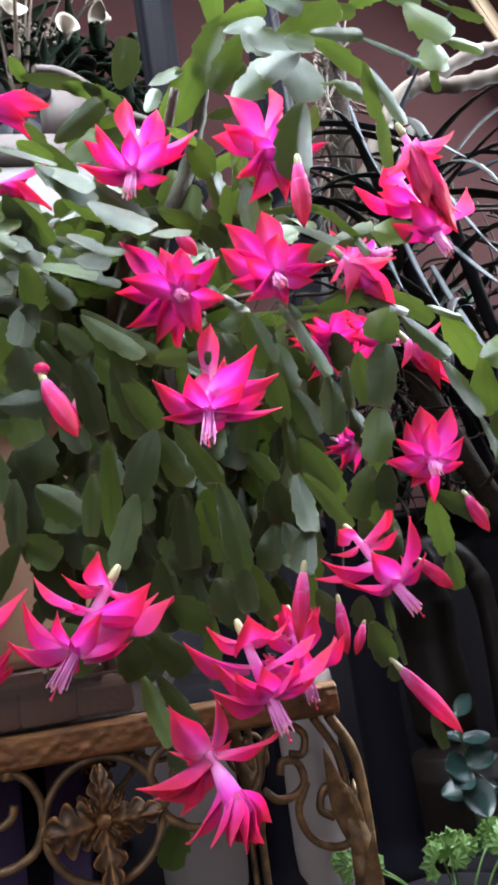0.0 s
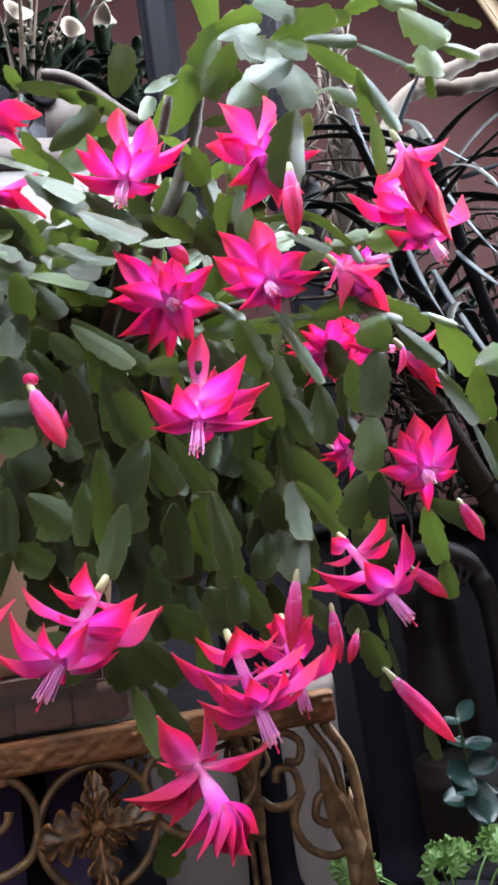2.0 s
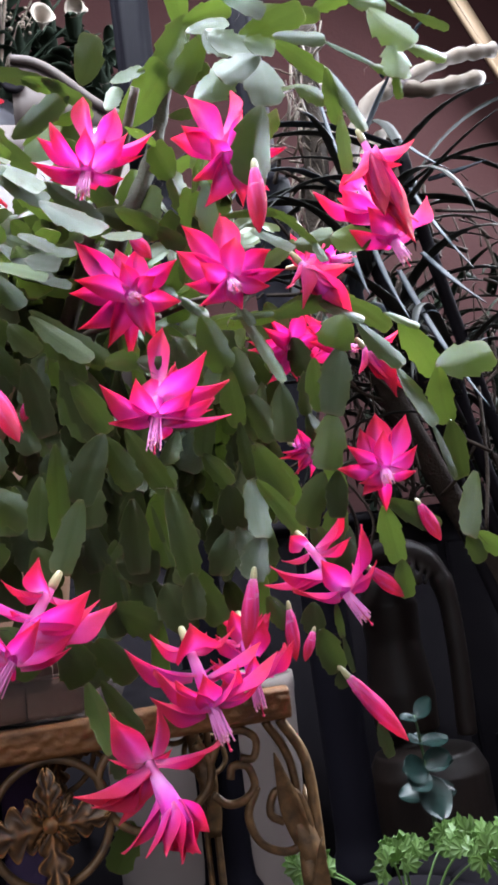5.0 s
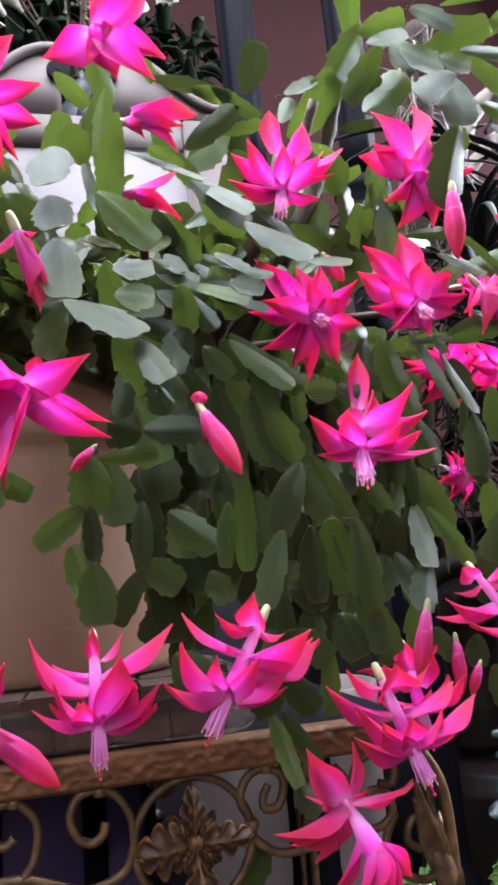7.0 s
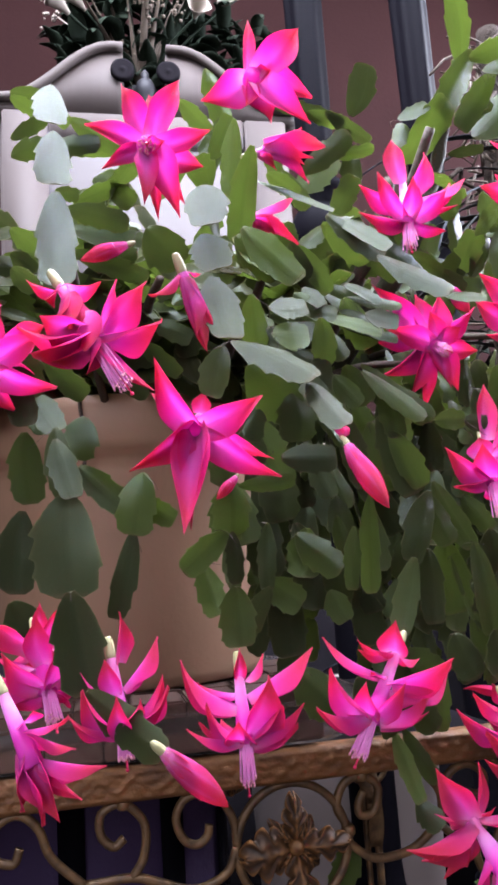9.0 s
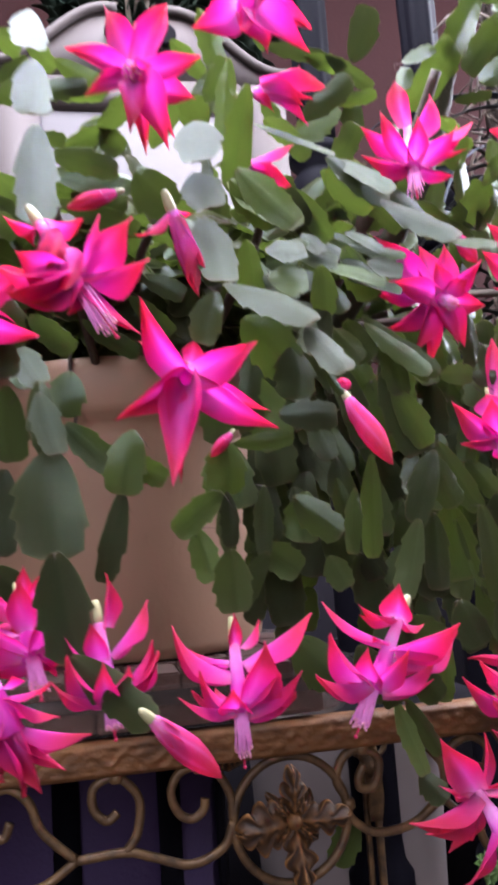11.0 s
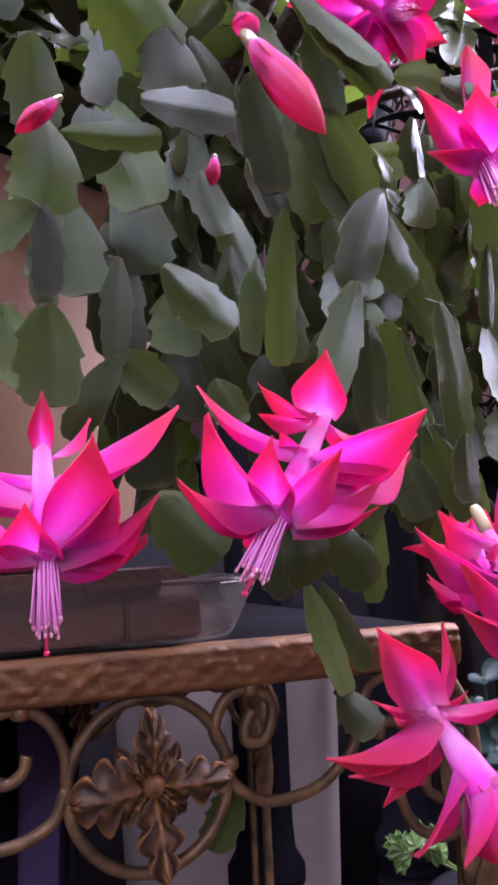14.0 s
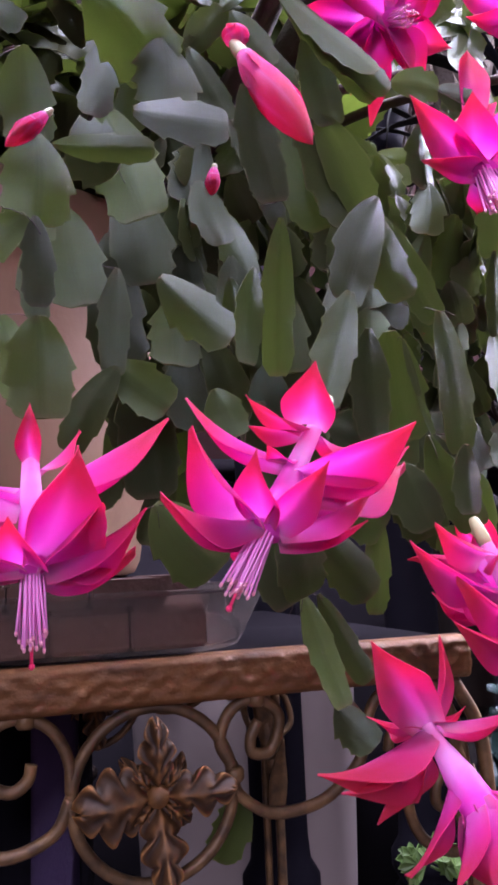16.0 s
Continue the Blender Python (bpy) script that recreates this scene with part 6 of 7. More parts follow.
bloom((0.2675, -0.1800, 1.0688), (0.29, -0.18, -0.94), 0.0553, 0.023, [
    (0.5, 140, 124, 44.6, 11.6, 30), (0.15, 106, 156, 17.0, 17.9, 20), (0.6, 123, 140, 30.9, 19.8, 20), (0.95, 104, 144, 26.2, 19.5, 25),
    (0.97, 135, 112, 32.2, 15.9, 25), (0.95, -30, 118, 46.8, 13.1, 20), (0.95, 14, 157, 20.1, 14.0, 15), (0.97, -159, 101, 9.7, 15.1, 20),
    (0.3, 156, 119, 19.1, 10.6, 20), (0.4, -43, 114, 19.6, 16.8, 20), (0.2, -51, 107, 18.0, 12.1, 30),
])
bloom((-0.0947, -0.2800, 0.9637), (-0.22, -0.87, -0.44), 0.0253, 0.000, [
    (0.9, 17, 60, 42.8, 14.2, 18), (0.2, -15, 104, 10.4, 9.1, 25), (0.9, -67, 85, 31.8, 14.0, 20), (0.5, -122, 96, 37.8, 10.2, 15),
    (0.95, -120, 74, 42.4, 14.5, 20), (0.97, 174, 27, 58.2, 16.4, 22), (0.9, 178, 32, 53.4, 13.0, 22), (0.95, 105, 35, 41.1, 14.7, 20),
    (0.3, 58, 107, 24.4, 5.2, 40), (0.6, -112, 59, 15.2, 6.1, 50),
])
bloom((-0.1115, -0.2920, 1.0979), (-0.12, -0.92, -0.38), 0.0284, 0.009, [
    (0.5, 19, 114, 35.2, 12.5, 20), (0.6, -26, 115, 38.9, 13.0, 20), (0.8, -76, 94, 27.9, 10.7, 25), (0.4, -105, 102, 25.2, 12.3, 20),
    (0.9, -158, 61, 38.3, 14.5, 20), (0.95, 176, 49, 33.0, 10.8, 20), (0.3, -175, 77, 30.9, 7.0, 15), (0.8, 116, 60, 23.7, 8.6, 25),
    (0.7, 68, 85, 28.1, 10.1, 20), (0.3, -2, 128, 35.4, 7.4, 15), (0.5, -148, 77, 28.7, 11.4, 20), (0.95, -87, 21, 14.9, 7.9, -20),
])
bloom((-0.1380, -0.2950, 1.0022), (0.45, -0.28, -0.85), 0.0353, 0.031, [
    (0.95, -3, 127, 25.1, 12.8, 12), (0.95, -16, 107, 31.3, 15.2, 12), (0.97, -21, 70, 27.5, 11.0, 22), (0.97, -50, 12, 34.6, 6.8, 8),
    (0.97, 135, 31, 18.6, 11.4, 15), (0.95, 130, 120, 30.1, 18.5, 12), (0.95, 133, 90, 26.4, 21.1, 16), (0.97, 143, 83, 19.5, 15.5, 20),
    (0.8, 108, 106, 21.4, 15.0, 10), (0.12, 129, 135, 14.1, 7.3, 40), (0.1, -24, 64, 14.8, 13.9, 25), (0.1, 119, 58, 10.7, 13.2, 20),
    (0.25, 105, 22, 22.7, 16.4, -4), (0.3, 38, 11, 21.0, 15.3, -2), (0.3, 124, 49, 16.4, 14.2, 5), (0.6, 102, 24, 24.5, 17.2, 8),
])
bloom((-0.0526, -0.2700, 1.1533), (0.06, -0.97, -0.25), 0.0207, 0.000, [
    (0.8, -42, 95, 37.9, 17.6, 20), (0.3, -6, 108, 39.7, 7.1, 25), (0.6, 117, 77, 28.5, 18.5, 15), (0.97, -136, 64, 39.0, 16.0, 20),
    (0.5, -95, 94, 34.3, 17.6, 25), (0.7, -161, 64, 25.2, 17.7, 20), (0.9, 159, 48, 26.1, 8.7, -10), (0.9, -83, 22, 11.4, 9.6, -10),
])
bloom((-0.0178, -0.1900, 1.1619), (0.96, 0.00, 0.28), 0.0192, 0.000, [
    (0.36, 164, 6, 39.5, 14.8, -6), (0.36, 174, 53, 32.1, 7.7, 25), (0.34, 13, 12, 29.8, 13.9, 15), (0.36, -46, 2, 37.8, 14.9, -4),
    (0.34, 167, 20, 30.3, 12.9, 4), (0.1, -180, 52, 13.5, 10.3, 20), (0.4, 166, 35, 24.2, 12.0, 8),
])
bloom((-0.0183, -0.1300, 1.1428), (1.00, 0.00, 0.07), 0.0169, 0.000, [
    (0.36, 7, 19, 37.4, 12.3, 10), (0.3, -180, 27, 38.4, 14.0, 10), (0.36, 12, 15, 24.9, 15.0, 10), (0.36, 167, 32, 19.5, 14.9, 10),
    (0.2, 176, 58, 13.6, 11.1, 30),
])
bloom((-0.1312, -0.2360, 0.8259), (0.12, -0.16, -0.98), 0.0386, 0.015, [
    (0.12, 137, 162, 24.1, 9.8, 15), (0.45, 103, 134, 29.4, 7.2, 20), (0.9, 105, 134, 28.4, 9.8, 20), (0.95, 101, 126, 27.1, 9.1, 20),
    (0.5, -159, 159, 17.8, 11.7, 10), (0.9, 139, 130, 16.6, 12.3, 20), (0.95, -122, 145, 27.0, 13.0, 25), (0.95, -107, 120, 25.0, 11.1, 25),
    (0.5, -101, 145, 24.1, 11.1, 20), (0.97, -178, 141, 21.9, 10.9, 25),
])
bloom((-0.1698, -0.2750, 0.8255), (0.39, -0.24, -0.89), 0.0333, 0.000, [
    (0.97, -24, 55, 28.9, 4.7, 15), (0.9, -49, 20, 27.1, 6.6, 10), (0.8, -100, -2, 32.1, 12.5, 0), (0.8, 152, 20, 22.7, 11.9, 0),
    (0.6, -17, 77, 18.7, 11.3, 20), (0.6, -54, 45, 22.5, 10.8, 15), (0.5, 7, 102, 8.6, 14.8, 10), (0.9, -173, 10, 27.1, 10.8, 0),
])
bloom((0.0793, -0.2260, 0.9388), (-0.20, -0.57, -0.80), 0.0353, 0.028, [
    (0.97, 46, 100, 33.6, 11.2, 25), (0.97, 13, 107, 23.3, 13.3, 25), (0.5, -61, 113, 37.0, 18.0, 14), (0.3, -66, 158, 22.9, 10.6, 20),
    (0.4, -101, 112, 41.7, 10.5, 20), (0.97, -65, 107, 24.5, 14.2, 20), (0.97, -89, 108, 32.3, 10.1, 20), (0.97, -104, 99, 40.0, 9.3, 25),
    (0.8, -115, 112, 32.2, 9.5, 20), (0.97, 67, 65, 24.8, 9.9, 25), (0.5, 25, 164, 14.2, 14.8, 15), (0.1, -16, 155, 37.2, 12.6, 15),
    (0.97, 179, 89, 12.8, 12.7, 20),
])
bloom((0.2617, -0.2000, 1.0917), (0.32, 0.00, -0.95), 0.0452, 0.000, [
    (0.2, 127, 1, 74.1, 17.9, -6), (0.2, -59, 1, 70.2, 18.1, -6), (0.3, 126, 3, 62.7, 16.0, -6), (0.3, -10, 8, 55.4, 14.3, -2),
    (0.35, -180, 0, 60.7, 17.0, -6), (0.22, 7, 84, 31.9, 11.7, 25), (0.25, 31, 34, 21.8, 10.6, 20), (0.2, 171, 58, 36.0, 11.3, 20),
    (0.3, 159, 17, 47.6, 16.9, -12),
])
bloom((0.2175, -0.1650, 1.0387), (0.57, -0.07, -0.82), 0.0292, 0.000, [
    (0.3, -170, -2, 50.5, 15.8, -6), (0.4, -6, 13, 31.4, 15.9, 4), (0.3, -71, 8, 45.1, 15.9, -6), (0.35, 118, 2, 37.1, 15.8, -10),
    (0.35, -25, 6, 28.9, 15.9, -6), (0.12, 1, 47, 35.2, 10.4, 10), (0.15, 167, 42, 33.3, 10.1, 15), (0.1, 171, 70, 21.1, 11.1, 25),
    (0.1, -16, 99, 28.4, 10.5, 15), (0.1, -22, 125, 11.4, 9.5, 25),
])
bloom((0.2671, -0.1250, 0.9938), (0.53, -0.10, -0.84), 0.0198, 0.000, [
    (0.3, 171, 6, 40.2, 16.9, -4), (0.3, -47, 6, 48.6, 16.0, 6), (0.3, 39, 0, 39.2, 16.9, -8), (0.3, -56, 12, 33.4, 17.1, -6),
    (0.1, -5, 83, 34.5, 11.1, 10), (0.1, 163, 53, 21.9, 10.9, 20), (0.2, -25, 71, 14.4, 11.1, 25),
])
bloom((-0.0885, -0.2660, 1.0261), (0.34, 0.19, -0.92), 0.0215, 0.000, [
    (0.2, 144, 14, 39.3, 10.7, -5), (0.2, 167, 4, 36.2, 10.2, -5), (0.36, 95, 12, 23.4, 8.3, 4), (0.36, 154, 20, 27.5, 9.5, -6),
    (0.36, 131, 5, 29.5, 10.2, -4), (0.1, -164, 74, 18.5, 7.7, 25), (0.1, 45, 60, 6.4, 5.8, 30),
])
flower((0.140, -0.120, 0.785), (0.05, -0.30, -0.95), 1.0, HANG, 10)
flower((0.239, -0.130, 1.078), (0.7, -0.5, -0.1), 0.8, HANG, 0, 0.024)
flower((0.212, -0.080, 1.027), (0.1, -0.8, -0.4), 0.9, STAR, 50, 0.012)
flower((0.251, -0.090, 1.024), (0.6, -0.6, -0.4), 0.85, HANG, 0, 0.024)
flower((0.216, -0.080, 0.943), (0.3, -0.8, -0.4), 0.6, STAR, 0, 0.01)
flower((-0.168, -0.200, 0.846), (0.2, -0.6, -0.8), 1.0, HANG, 50, 0.024)
flower((-0.192, -0.250, 1.004), (-0.2, -0.7, -0.5), 1.0, HANG, 90, 0.024)
bud((-0.008, -0.236, 0.962), (0.006, -0.252, 0.926), 0.011)
bud((-0.115, -0.260, 0.822), (-0.086, -0.255, 0.794), 0.0115)
bud((-0.115, -0.150, 1.113), (-0.145, -0.150, 1.102), 0.01)
bud((-0.064, -0.210, 0.951), (-0.076, -0.210, 0.939), 0.006)
bud((0.144, -0.140, 0.848), (0.133, -0.140, 0.803), 0.011)
bud((0.171, -0.120, 0.825), (0.171, -0.120, 0.790), 0.009)
bud((0.186, -0.120, 0.808), (0.177, -0.120, 0.789), 0.007)
bud((0.199, -0.140, 0.777), (0.234, -0.140, 0.731), 0.0115)
bud((0.271, -0.140, 0.885), (0.283, -0.140, 0.858), 0.01)
bud((0.160, -0.220, 1.099), (0.157, -0.220, 1.055), 0.012)
bud((0.080, -0.200, 1.065), (0.091, -0.200, 1.049), 0.009)
bud((0.226, -0.140, 0.845), (0.248, -0.140, 0.823), 0.01)
bud((0.008, -0.140, 0.978), (0.006, -0.140, 0.965), 0.006)
bud((-0.009, -0.233, 0.967), (-0.009, -0.233, 0.974), 0.008)


# fine dry roots at the joints
root_rng = random.Random(9)
bm = bmesh.new()
for ob in [o for o in CACTUS.children if o.name.startswith("leaf")][:250]:
    if root_rng.random() < 0.3:
        p = HOME + ob.matrix_basis.translation
        for k in range(root_rng.choice((1, 2, 3))):
            q = p + Vector((root_rng.gauss(0, 0.006), root_rng.gauss(-0.002, 0.004), root_rng.uniform(-0.012, 0.003)))
            tube_bm([p - HOME, (p + q) / 2 - HOME + Vector((root_rng.gauss(0, 0.002), 0, 0.001)), q - HOME], 0.00013, 4, bm)
tagged(part("root_hair", bm, M_DRIED, CACTUS, "fine dry roots"), kind="stuff")
# the row along the front of the tray
for row, end in ((0, 0.010), (1, -0.012)):
    for k in range(6):
        part("brick", brick_me, M_BRICK, bricks).matrix_basis = pose(end - 0.0432 * k, 0.0315, 0.7771 + 0.0197 * row, 0, 0, 0.5 * math.sin(5 * k + row))


# ---- plants and things beside the stand ----
def strap_plant():
    rng = random.Random(21)
    t = thing("spiky_houseplant", "spiky houseplant with long arching dark strap leaves on bare twisted stems", "houseplant", at=(0.50, 0.24, 0.0))
    pot = part("pot", lathe_bm([(0.09, 0), (0.10, 0.01), (0.125, 0.22), (0.13, 0.25), (0.12, 0.25), (0.115, 0.22), (0.001, 0.215)], 40), M_SOOT, t, "dark pot")
    pot.matrix_basis = pose(0.18, 0.10, 0)
    for k in range(5):
        a = k * 1.25
        top = Vector((-0.02 + 0.06 * math.cos(a), 0.05 * math.sin(a), 1.10 + 0.07 * k))
        part("stem", tube_bm(smooth_path([(0.18 + 0.03 * math.cos(a), 0.10 + 0.03 * math.sin(a), 0.2), (0.17 + 0.04 * math.cos(a + 1), 0.10, 0.65), tuple(top * 0.9 + Vector((0.03, 0.02, 0))), tuple(top)], 8), 0.009, 8), M_SOOT, t, "dark bare stem")
        for i in range(14):
            m = Matrix.Translation(top + Vector((0, 0, rng.uniform(-0.10, 0.03)))) @ Matrix.Rotation(rng.uniform(0, 6.28), 4, "Z") @ Matrix.Rotation(rng.uniform(0.2, 1.2), 4, "X")
            part("strap_leaf", blade_bm(rng.uniform(0.20, 0.36), rng.uniform(0.009, 0.018), rng.uniform(0.8, 2.2), 0.0008, 12, 0.25, m=m), M_STRAP if rng.random() < 0.12 else M_SHADESTRAP, t)
    for a, b, wide in (
        ((0.382, 0.160, 1.422), (0.384, 0.140, 1.296), 0.0062),
        ((0.469, 0.140, 1.364), (0.508, 0.120, 1.304), 0.0091),
        ((0.476, 0.150, 1.305), (0.513, 0.130, 1.178), 0.0097),
        ((0.373, 0.130, 1.243), (0.369, 0.110, 1.143), 0.0110),
        ((0.407, 0.140, 1.230), (0.416, 0.120, 1.115), 0.0105),
        ((0.441, 0.150, 1.197), (0.489, 0.130, 1.009), 0.0134),
        ((0.487, 0.170, 1.229), (0.538, 0.150, 1.142), 0.0118),
        ((0.493, 0.200, 1.500), (0.563, 0.180, 1.585), 0.0085),
        ((0.448, 0.180, 1.408), (0.491, 0.160, 1.495), 0.0071),
        ((0.533, 0.200, 1.347), (0.608, 0.180, 1.359), 0.0065),
        ((0.367, 0.180, 1.162), (0.383, 0.160, 1.211), 0.0062),
    ):
        a, d = Vector(a) - Vector((0.50, 0.24, 0.0)), Vector(b) - Vector(a)
        m = Matrix.Translation(a) @ turn_along(d, (0.5, -1, 0.1)) @ Matrix.Rotation(radians(-90), 4, "X")
        part("strap_leaf", blade_bm(d.length * 1.02, wide, 0.22, 0.0010, 14, 0.2, m=m), M_STRAP, t)
    # the old trunk in its dry fibres, and thick twisted branches
    def here(p):
        return tuple(Vector(p) - Vector((0.50, 0.24, 0.0)))

    part("trunk", tube_bm([here(p) for p in smooth_path([(0.67, 0.34, 0.22), (0.64, 0.34, 0.70), (0.47, 0.29, 1.08), (0.405, 0.28, 1.28), (0.413, 0.28, 1.41), (0.423, 0.28, 1.55), (0.43, 0.28, 1.64)], 6)], 0.017, 10), M_BARK, t)
    for ctrl, r in ((((0.42, 0.28, 1.30), (0.507, 0.30, 1.512), (0.571, 0.30, 1.562), (0.667, 0.30, 1.616), (0.751, 0.30, 1.636)), 0.011), (((0.42, 0.28, 1.36), (0.532, 0.30, 1.545), (0.624, 0.30, 1.560), (0.72, 0.30, 1.585)), 0.012), (((0.41, 0.28, 1.25), (0.47, 0.27, 1.40), (0.53, 0.28, 1.47), (0.56, 0.30, 1.44)), 0.009)):
        path = smooth_path(ctrl, 7)
        part("branch", tube_bm([here(p) for p in path], [r * (1 + 0.18 * math.sin(2.3 * i)) for i in range(len(path))], 9), M_DRIED, t, "twisted pale brown branch")
    fibre = bmesh.new()
    for i in range(220):
        z = rng.uniform(1.12, 1.62)
        p0 = Vector((0.41 + rng.gauss(0, 0.012), 0.28 + rng.gauss(0, 0.012), z))
        p1 = p0 + Vector((rng.gauss(0, 0.025), rng.gauss(-0.01, 0.02), rng.gauss(-0.03, 0.04)))
        tube_bm([here(p0), here((p0 + p1) / 2 + Vector((rng.gauss(0, 0.006), 0, 0.004))), here(p1)], rng.uniform(0.0008, 0.0022), 4, fibre)
    tagged(part("dry_fibre", fibre, M_TWIG, t, "dry brown fibre"), kind="stuff")
    bm = bmesh.new()
    for i in range(300):
        p0 = Vector((rng.uniform(-0.16, 0.30), rng.uniform(-0.02, 0.3), rng.uniform(0.97, 1.42)))
        p1 = p0 + Vector((rng.gauss(0, 0.05), rng.gauss(0, 0.04), rng.gauss(-0.05, 0.06)))
        tube_bm(smooth_path([tuple(p0), tuple((p0 + p1) / 2 + Vector((rng.gauss(0, 0.015), 0, rng.gauss(0, 0.015)))), tuple(p1)], 4), rng.uniform(0.001, 0.0035), 5, bm)
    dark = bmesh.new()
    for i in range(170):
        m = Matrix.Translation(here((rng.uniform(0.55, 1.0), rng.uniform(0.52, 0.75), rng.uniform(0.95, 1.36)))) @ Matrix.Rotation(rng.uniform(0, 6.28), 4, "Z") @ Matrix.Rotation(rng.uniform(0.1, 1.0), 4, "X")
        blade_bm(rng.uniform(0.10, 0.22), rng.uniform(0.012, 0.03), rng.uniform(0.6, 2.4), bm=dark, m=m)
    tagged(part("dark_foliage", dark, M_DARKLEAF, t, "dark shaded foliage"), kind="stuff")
    tagged(part("dry_twig", bm, M_BARK, t, "dry brown twigs"), kind="stuff")
    return t


strap_plant()


def wall_stick():
    t = thing("picture_frame", "pale wooden picture frame hung askew on the red wall", "picture frame", at=(1.05, 0.62, 1.72))
    for name, b in (("rail", (-0.02, -0.012, -0.22, 0.02, 0.012, 0.32)), ("rail", (0.36, -0.012, -0.22, 0.40, 0.012, 0.32)), ("crosspiece", (0.021, -0.012, 0.28, 0.359, 0.012, 0.32)), ("crosspiece", (0.021, -0.012, -0.22, 0.359, 0.012, -0.18))):
        part(name, box_bm(*b, 0.003), M_PINE, t)
    part("backing", box_bm(0.021, 0.0, -0.179, 0.359, 0.008, 0.279), M_WALL, t)
    t.matrix_basis = pose(1.265, 1.0065, 2.27, 0, -22.6, 0)
    return t


wall_stick()


def zigzag_vase():
    t = thing("patterned_vase", "tall pale vase with brown zigzag lines", "vase", at=(0.94, 0.48, 0.0))
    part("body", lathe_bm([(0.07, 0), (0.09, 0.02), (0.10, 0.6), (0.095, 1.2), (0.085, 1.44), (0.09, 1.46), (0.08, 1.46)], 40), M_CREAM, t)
    for k in range(5):
        z = 1.28 + 0.03 * k
        pts = [(0.0995 * math.cos(a), 0.0995 * math.sin(a), z + 0.012 * (1 if i % 2 else -1)) for i, a in enumerate(2 * math.pi * q / 36 for q in range(36))]
        part("zigzag", tube_bm(pts, 0.003, 6, close=True), M_TWIG, t, "brown zigzag line")
    return t


zigzag_vase()


def sculpture():
    """A dark bronze draped figure, kept as one plain shape."""
    bm = bmesh.new()
    lathe_bm([(0.030, 0.575), (0.052, 0.60), (0.055, 0.66), (0.046, 0.74), (0.050, 0.80), (0.036, 0.84), (0.003, 0.860)], 32, bm, (0.0, 0.06, 0))
    arch = smooth_path([(-0.10, 0.01, 0.845), (-0.06, 0.0, 0.878), (-0.01, -0.01, 0.886), (0.04, -0.02, 0.868), (0.066, -0.025, 0.82), (0.070, -0.025, 0.72), (0.064, -0.02, 0.59)], 6)
    tube_bm(arch, [0.012 + 0.011 * math.sin(math.pi * min(1, i / 26)) + (0.004 if i > 22 else 0) for i in range(len(arch))], 12, bm)
    for k in range(5):
        tube_bm(smooth_path([(-0.02 + 0.013 * k, -0.026, 0.896 - 0.005 * k), (-0.012 + 0.013 * k, -0.036, 0.868 - 0.005 * k), (-0.016 + 0.011 * k, -0.034, 0.826)], 5), 0.0040, 6, bm)
    lathe_bm([(0.095, 0.0), (0.095, 0.54), (0.08, 0.57), (0.02, 0.580)], 32, bm, (0.01, 0.03, 0))
    ob = part("sculpture", bm, M_BRONZE)
    ob.location = (0.555, 0.56, 0)
    fuse = ob.modifiers.new("fuse", "REMESH")
    fuse.mode, fuse.voxel_size, fuse.use_smooth_shade = "VOXEL", 0.004, True
    return tagged(ob, "dark bronze draped sculpture standing in shade", "sculpture")


sculpture()


def round_leaf(parent, m, size):
    me = sheet_mesh("leaf", M_JADE, 12, 6, lambda u, v: (u * 0.42 * max(0.05, math.sin(math.pi * (0.04 + 0.93 * v)) ** 0.6), v, 0.10 * u * u + 0.1 * v * v), lambda u, v: 0.045 * (1 - 0.75 * abs(u)) * (0.4 + 0.6 * math.sin(math.pi * (0.1 + 0.85 * v))))
    ob = part("leaf", me, M_JADE, parent)
    ob.matrix_basis = m @ Matrix.Diagonal((size, size, size, 1))


def jade_plant():
    t = thing("jade_plant", "small jade plant with glossy rounded blue-green leaves", "houseplant", at=(0.462, 0.365, 0.55))
    part("stem", tube_bm(smooth_path([(0, 0, -0.06), (0.003, 0, 0.02), (0.001, 0, 0.06), (-0.002, 0, 0.112)], 5), [0.0034 - 0.00012 * i for i in range(16)], 8), M_STRAPG, t)
    part("pot", lathe_bm([(0.030, -0.55), (0.034, -0.54), (0.040, -0.09), (0.044, -0.07), (0.040, -0.062), (0.001, -0.06)], 28), M_SOOT, t, "dark pot")
    for z, axis, face, size in (
        (0.108, (0.6, -0.2, 0.6), (-0.3, -0.6, 0.7), 0.031), (0.108, (-1, -0.2, 0.0), (0, -0.5, 1), 0.026),
        (0.076, (1, -0.3, -0.1), (0, -0.5, 1), 0.036), (0.078, (-1, -0.2, 0.2), (0, -0.5, 1), 0.026), (0.074, (0.1, 1, 0.2), (0, -0.5, 1), 0.030),
        (0.044, (-1, -0.4, 0.15), (0.1, -1, 0.4), 0.044), (0.038, (-0.8, -0.5, -0.35), (0, -0.8, 0.6), 0.040),
        (0.044, (1, -0.3, 0.1), (0, -0.5, 0.9), 0.038), (0.050, (0.9, -0.4, 0.3), (0, -1, 0.2), 0.036),
        (0.034, (0.1, -0.3, -1), (0, -1, 0.3), 0.052), (0.020, (0.9, 0.2, -0.3), (0, -0.6, 0.8), 0.040), (0.018, (-0.9, 0.3, -0.2), (0, -0.6, 0.8), 0.038),
    ):
        round_leaf(t, Matrix.Translation((0, 0, z)) @ turn_along(axis, face), size)
    return t


jade_plant()


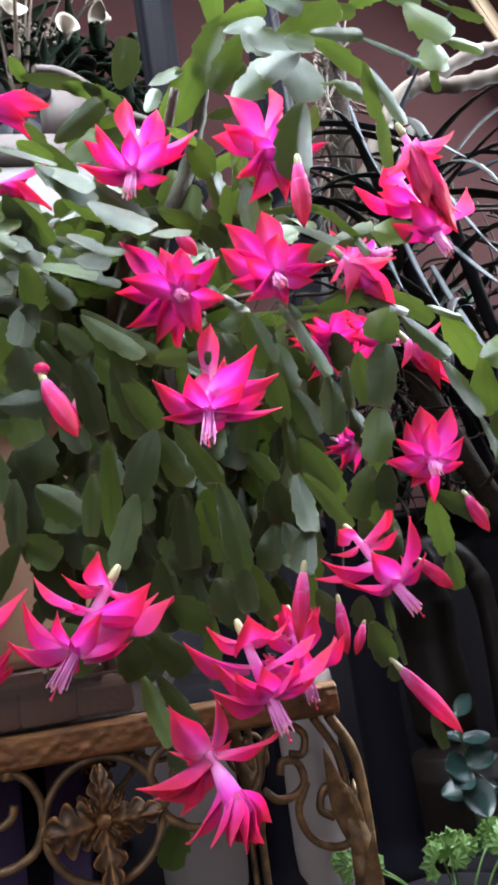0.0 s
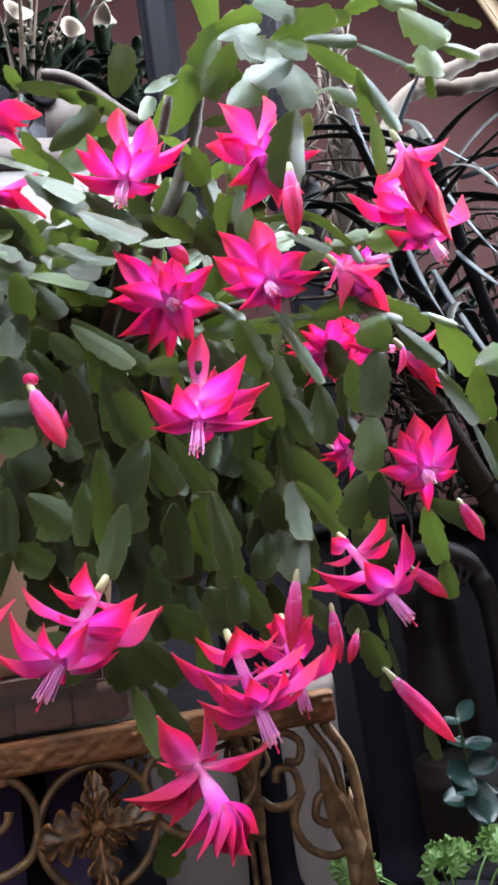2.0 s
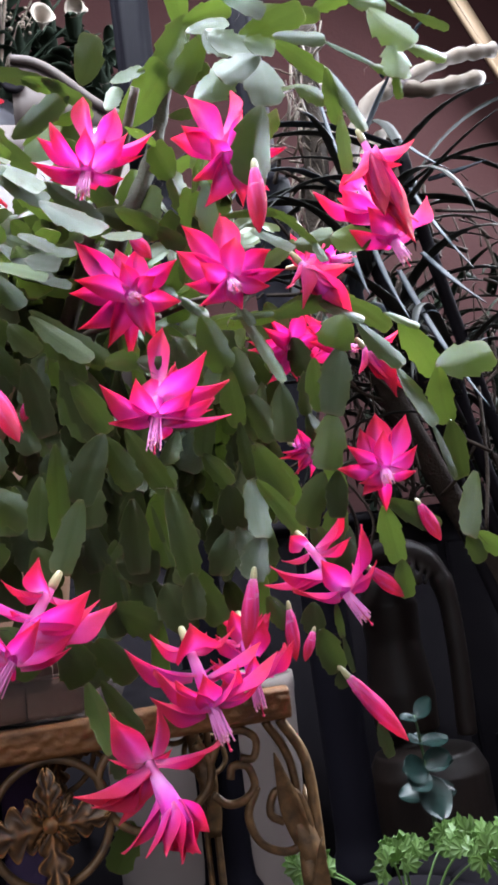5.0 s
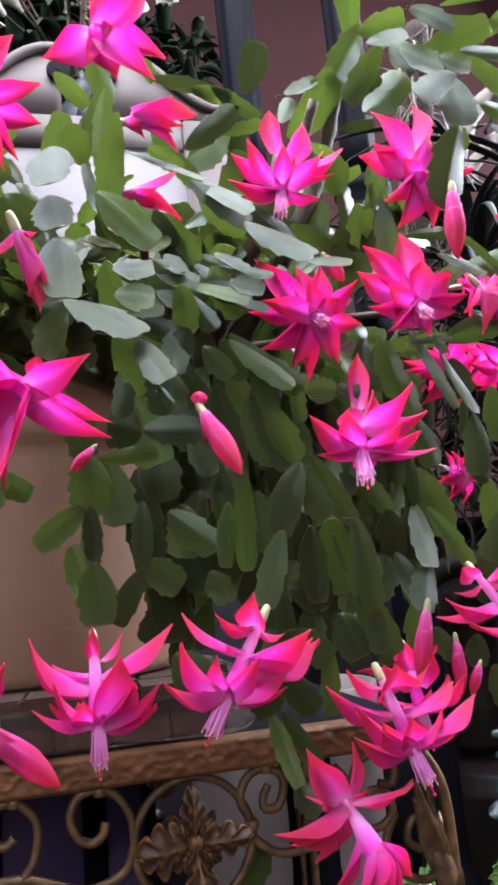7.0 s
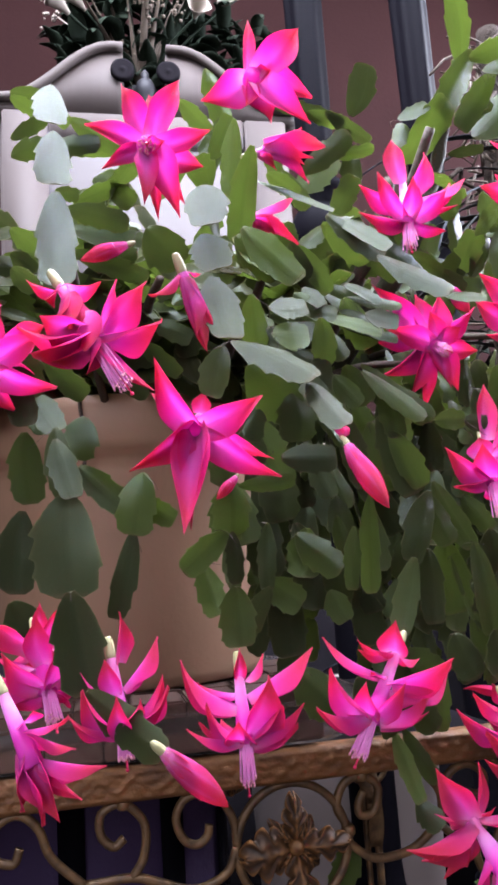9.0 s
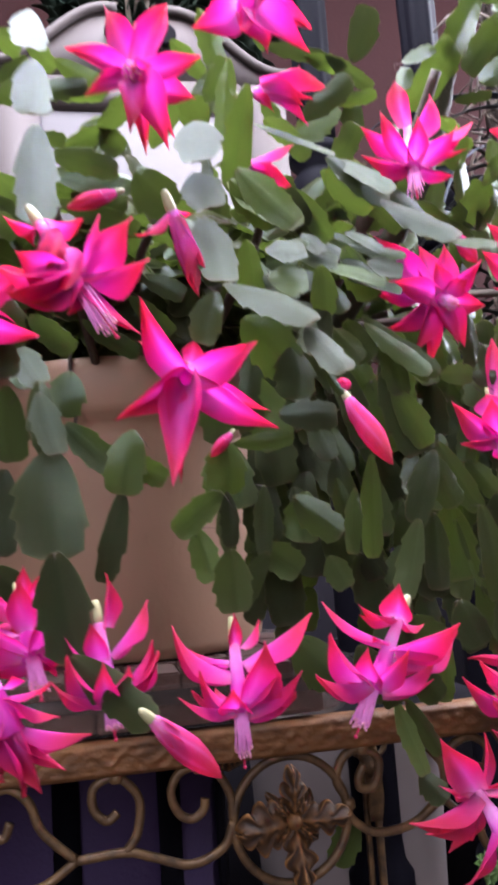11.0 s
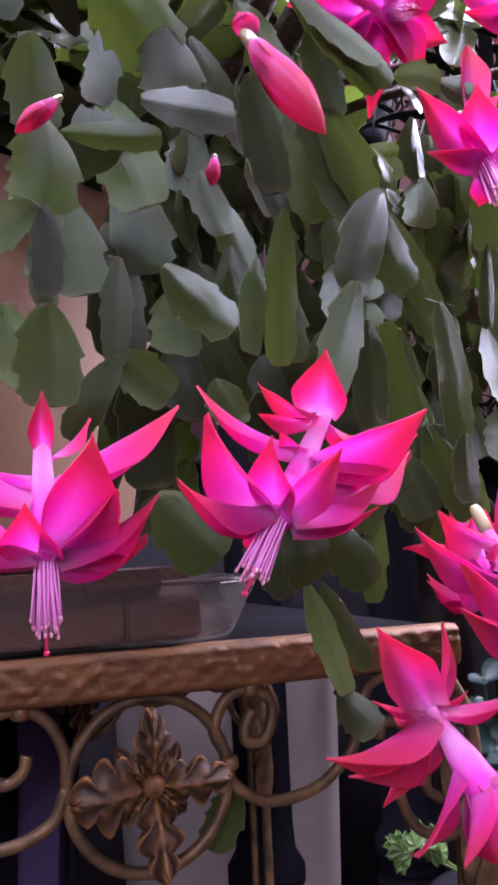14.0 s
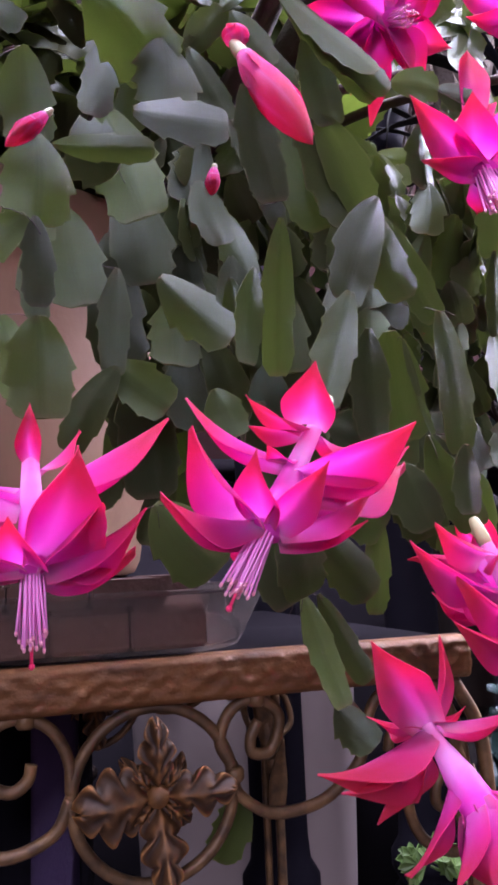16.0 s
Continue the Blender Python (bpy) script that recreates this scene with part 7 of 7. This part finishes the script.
def leaflet_mesh():
    """One lobed parsley leaflet, slightly crisped."""
    bm = bmesh.new()
    mid = [bm.verts.new((0, s * 0.0005, -0.006)) for s in (-1, 1)]
    rim = []
    for q in range(13):
        th = radians(-120 + 20 * q)
        r = 0.0095 * (1.0, 0.86, 0.66)[q % 3] * (1.15 if q == 6 else 1.0)
        rim.append([bm.verts.new((r * math.sin(th), s * 0.0004 + 0.0007 * math.sin(2.2 * q), -0.002 + r * math.cos(th))) for s in (-1, 1)])
    for q in range(12):
        bm.faces.new((mid[0], rim[q][0], rim[q + 1][0]))
        bm.faces.new((mid[1], rim[q + 1][1], rim[q][1]))
        bm.faces.new((rim[q][0], rim[q][1], rim[q + 1][1], rim[q + 1][0]))
    return mesh_of("leaflet", bm, M_PARSLEY, False)


LEAFLET = leaflet_mesh()


def parsley(at, seed, sprigs, height):
    rng = random.Random(seed)
    t = thing("parsley", "bright green curly parsley growing in a dark pot", "herb", "parsley pots", at)
    part("pot", lathe_bm([(0.05, 0.0), (0.055, 0.01), (0.07, 0.12), (0.074, 0.13), (0.068, 0.13), (0.001, 0.12)], 32), M_SOOT, t, "dark pot")
    for i in range(sprigs):
        a, out = rng.uniform(0, 6.28), rng.uniform(0.01, 0.10)
        top = Vector((out * math.cos(a), out * math.sin(a) * 0.7, 0.13 + height * rng.uniform(0.6, 1.0)))
        bm = tube_bm(smooth_path([(0.02 * math.cos(a), 0.02 * math.sin(a), 0.12), tuple(top * 0.6 + Vector((0, 0, 0.05))), tuple(top)], 5), 0.0011, 5)
        stalk = part("stalk", bm, M_PARSLEY, t)
        for k in range(9):
            ang = (k - 4) * 0.5 + rng.uniform(-0.2, 0.2)
            c = top + Vector((0.017 * math.sin(ang), rng.uniform(-0.012, 0.006), 0.015 * math.cos(ang) * rng.uniform(0.3, 1.0)))
            part("leaflet", LEAFLET, M_PARSLEY, stalk).matrix_basis = Matrix.Translation(c) @ Matrix.Rotation(ang, 4, "Y") @ Matrix.Rotation(rng.uniform(-0.7, 0.7), 4, "X")
    return t


parsley((0.325, 0.140, 0.400), 2, 8, 0.058)
parsley((0.450, 0.135, 0.400), 6, 12, 0.050)
structure("side_shelf", box_bm(0.235, -0.05, 0.37, 0.62, 0.225, 0.40), M_FLOOR)
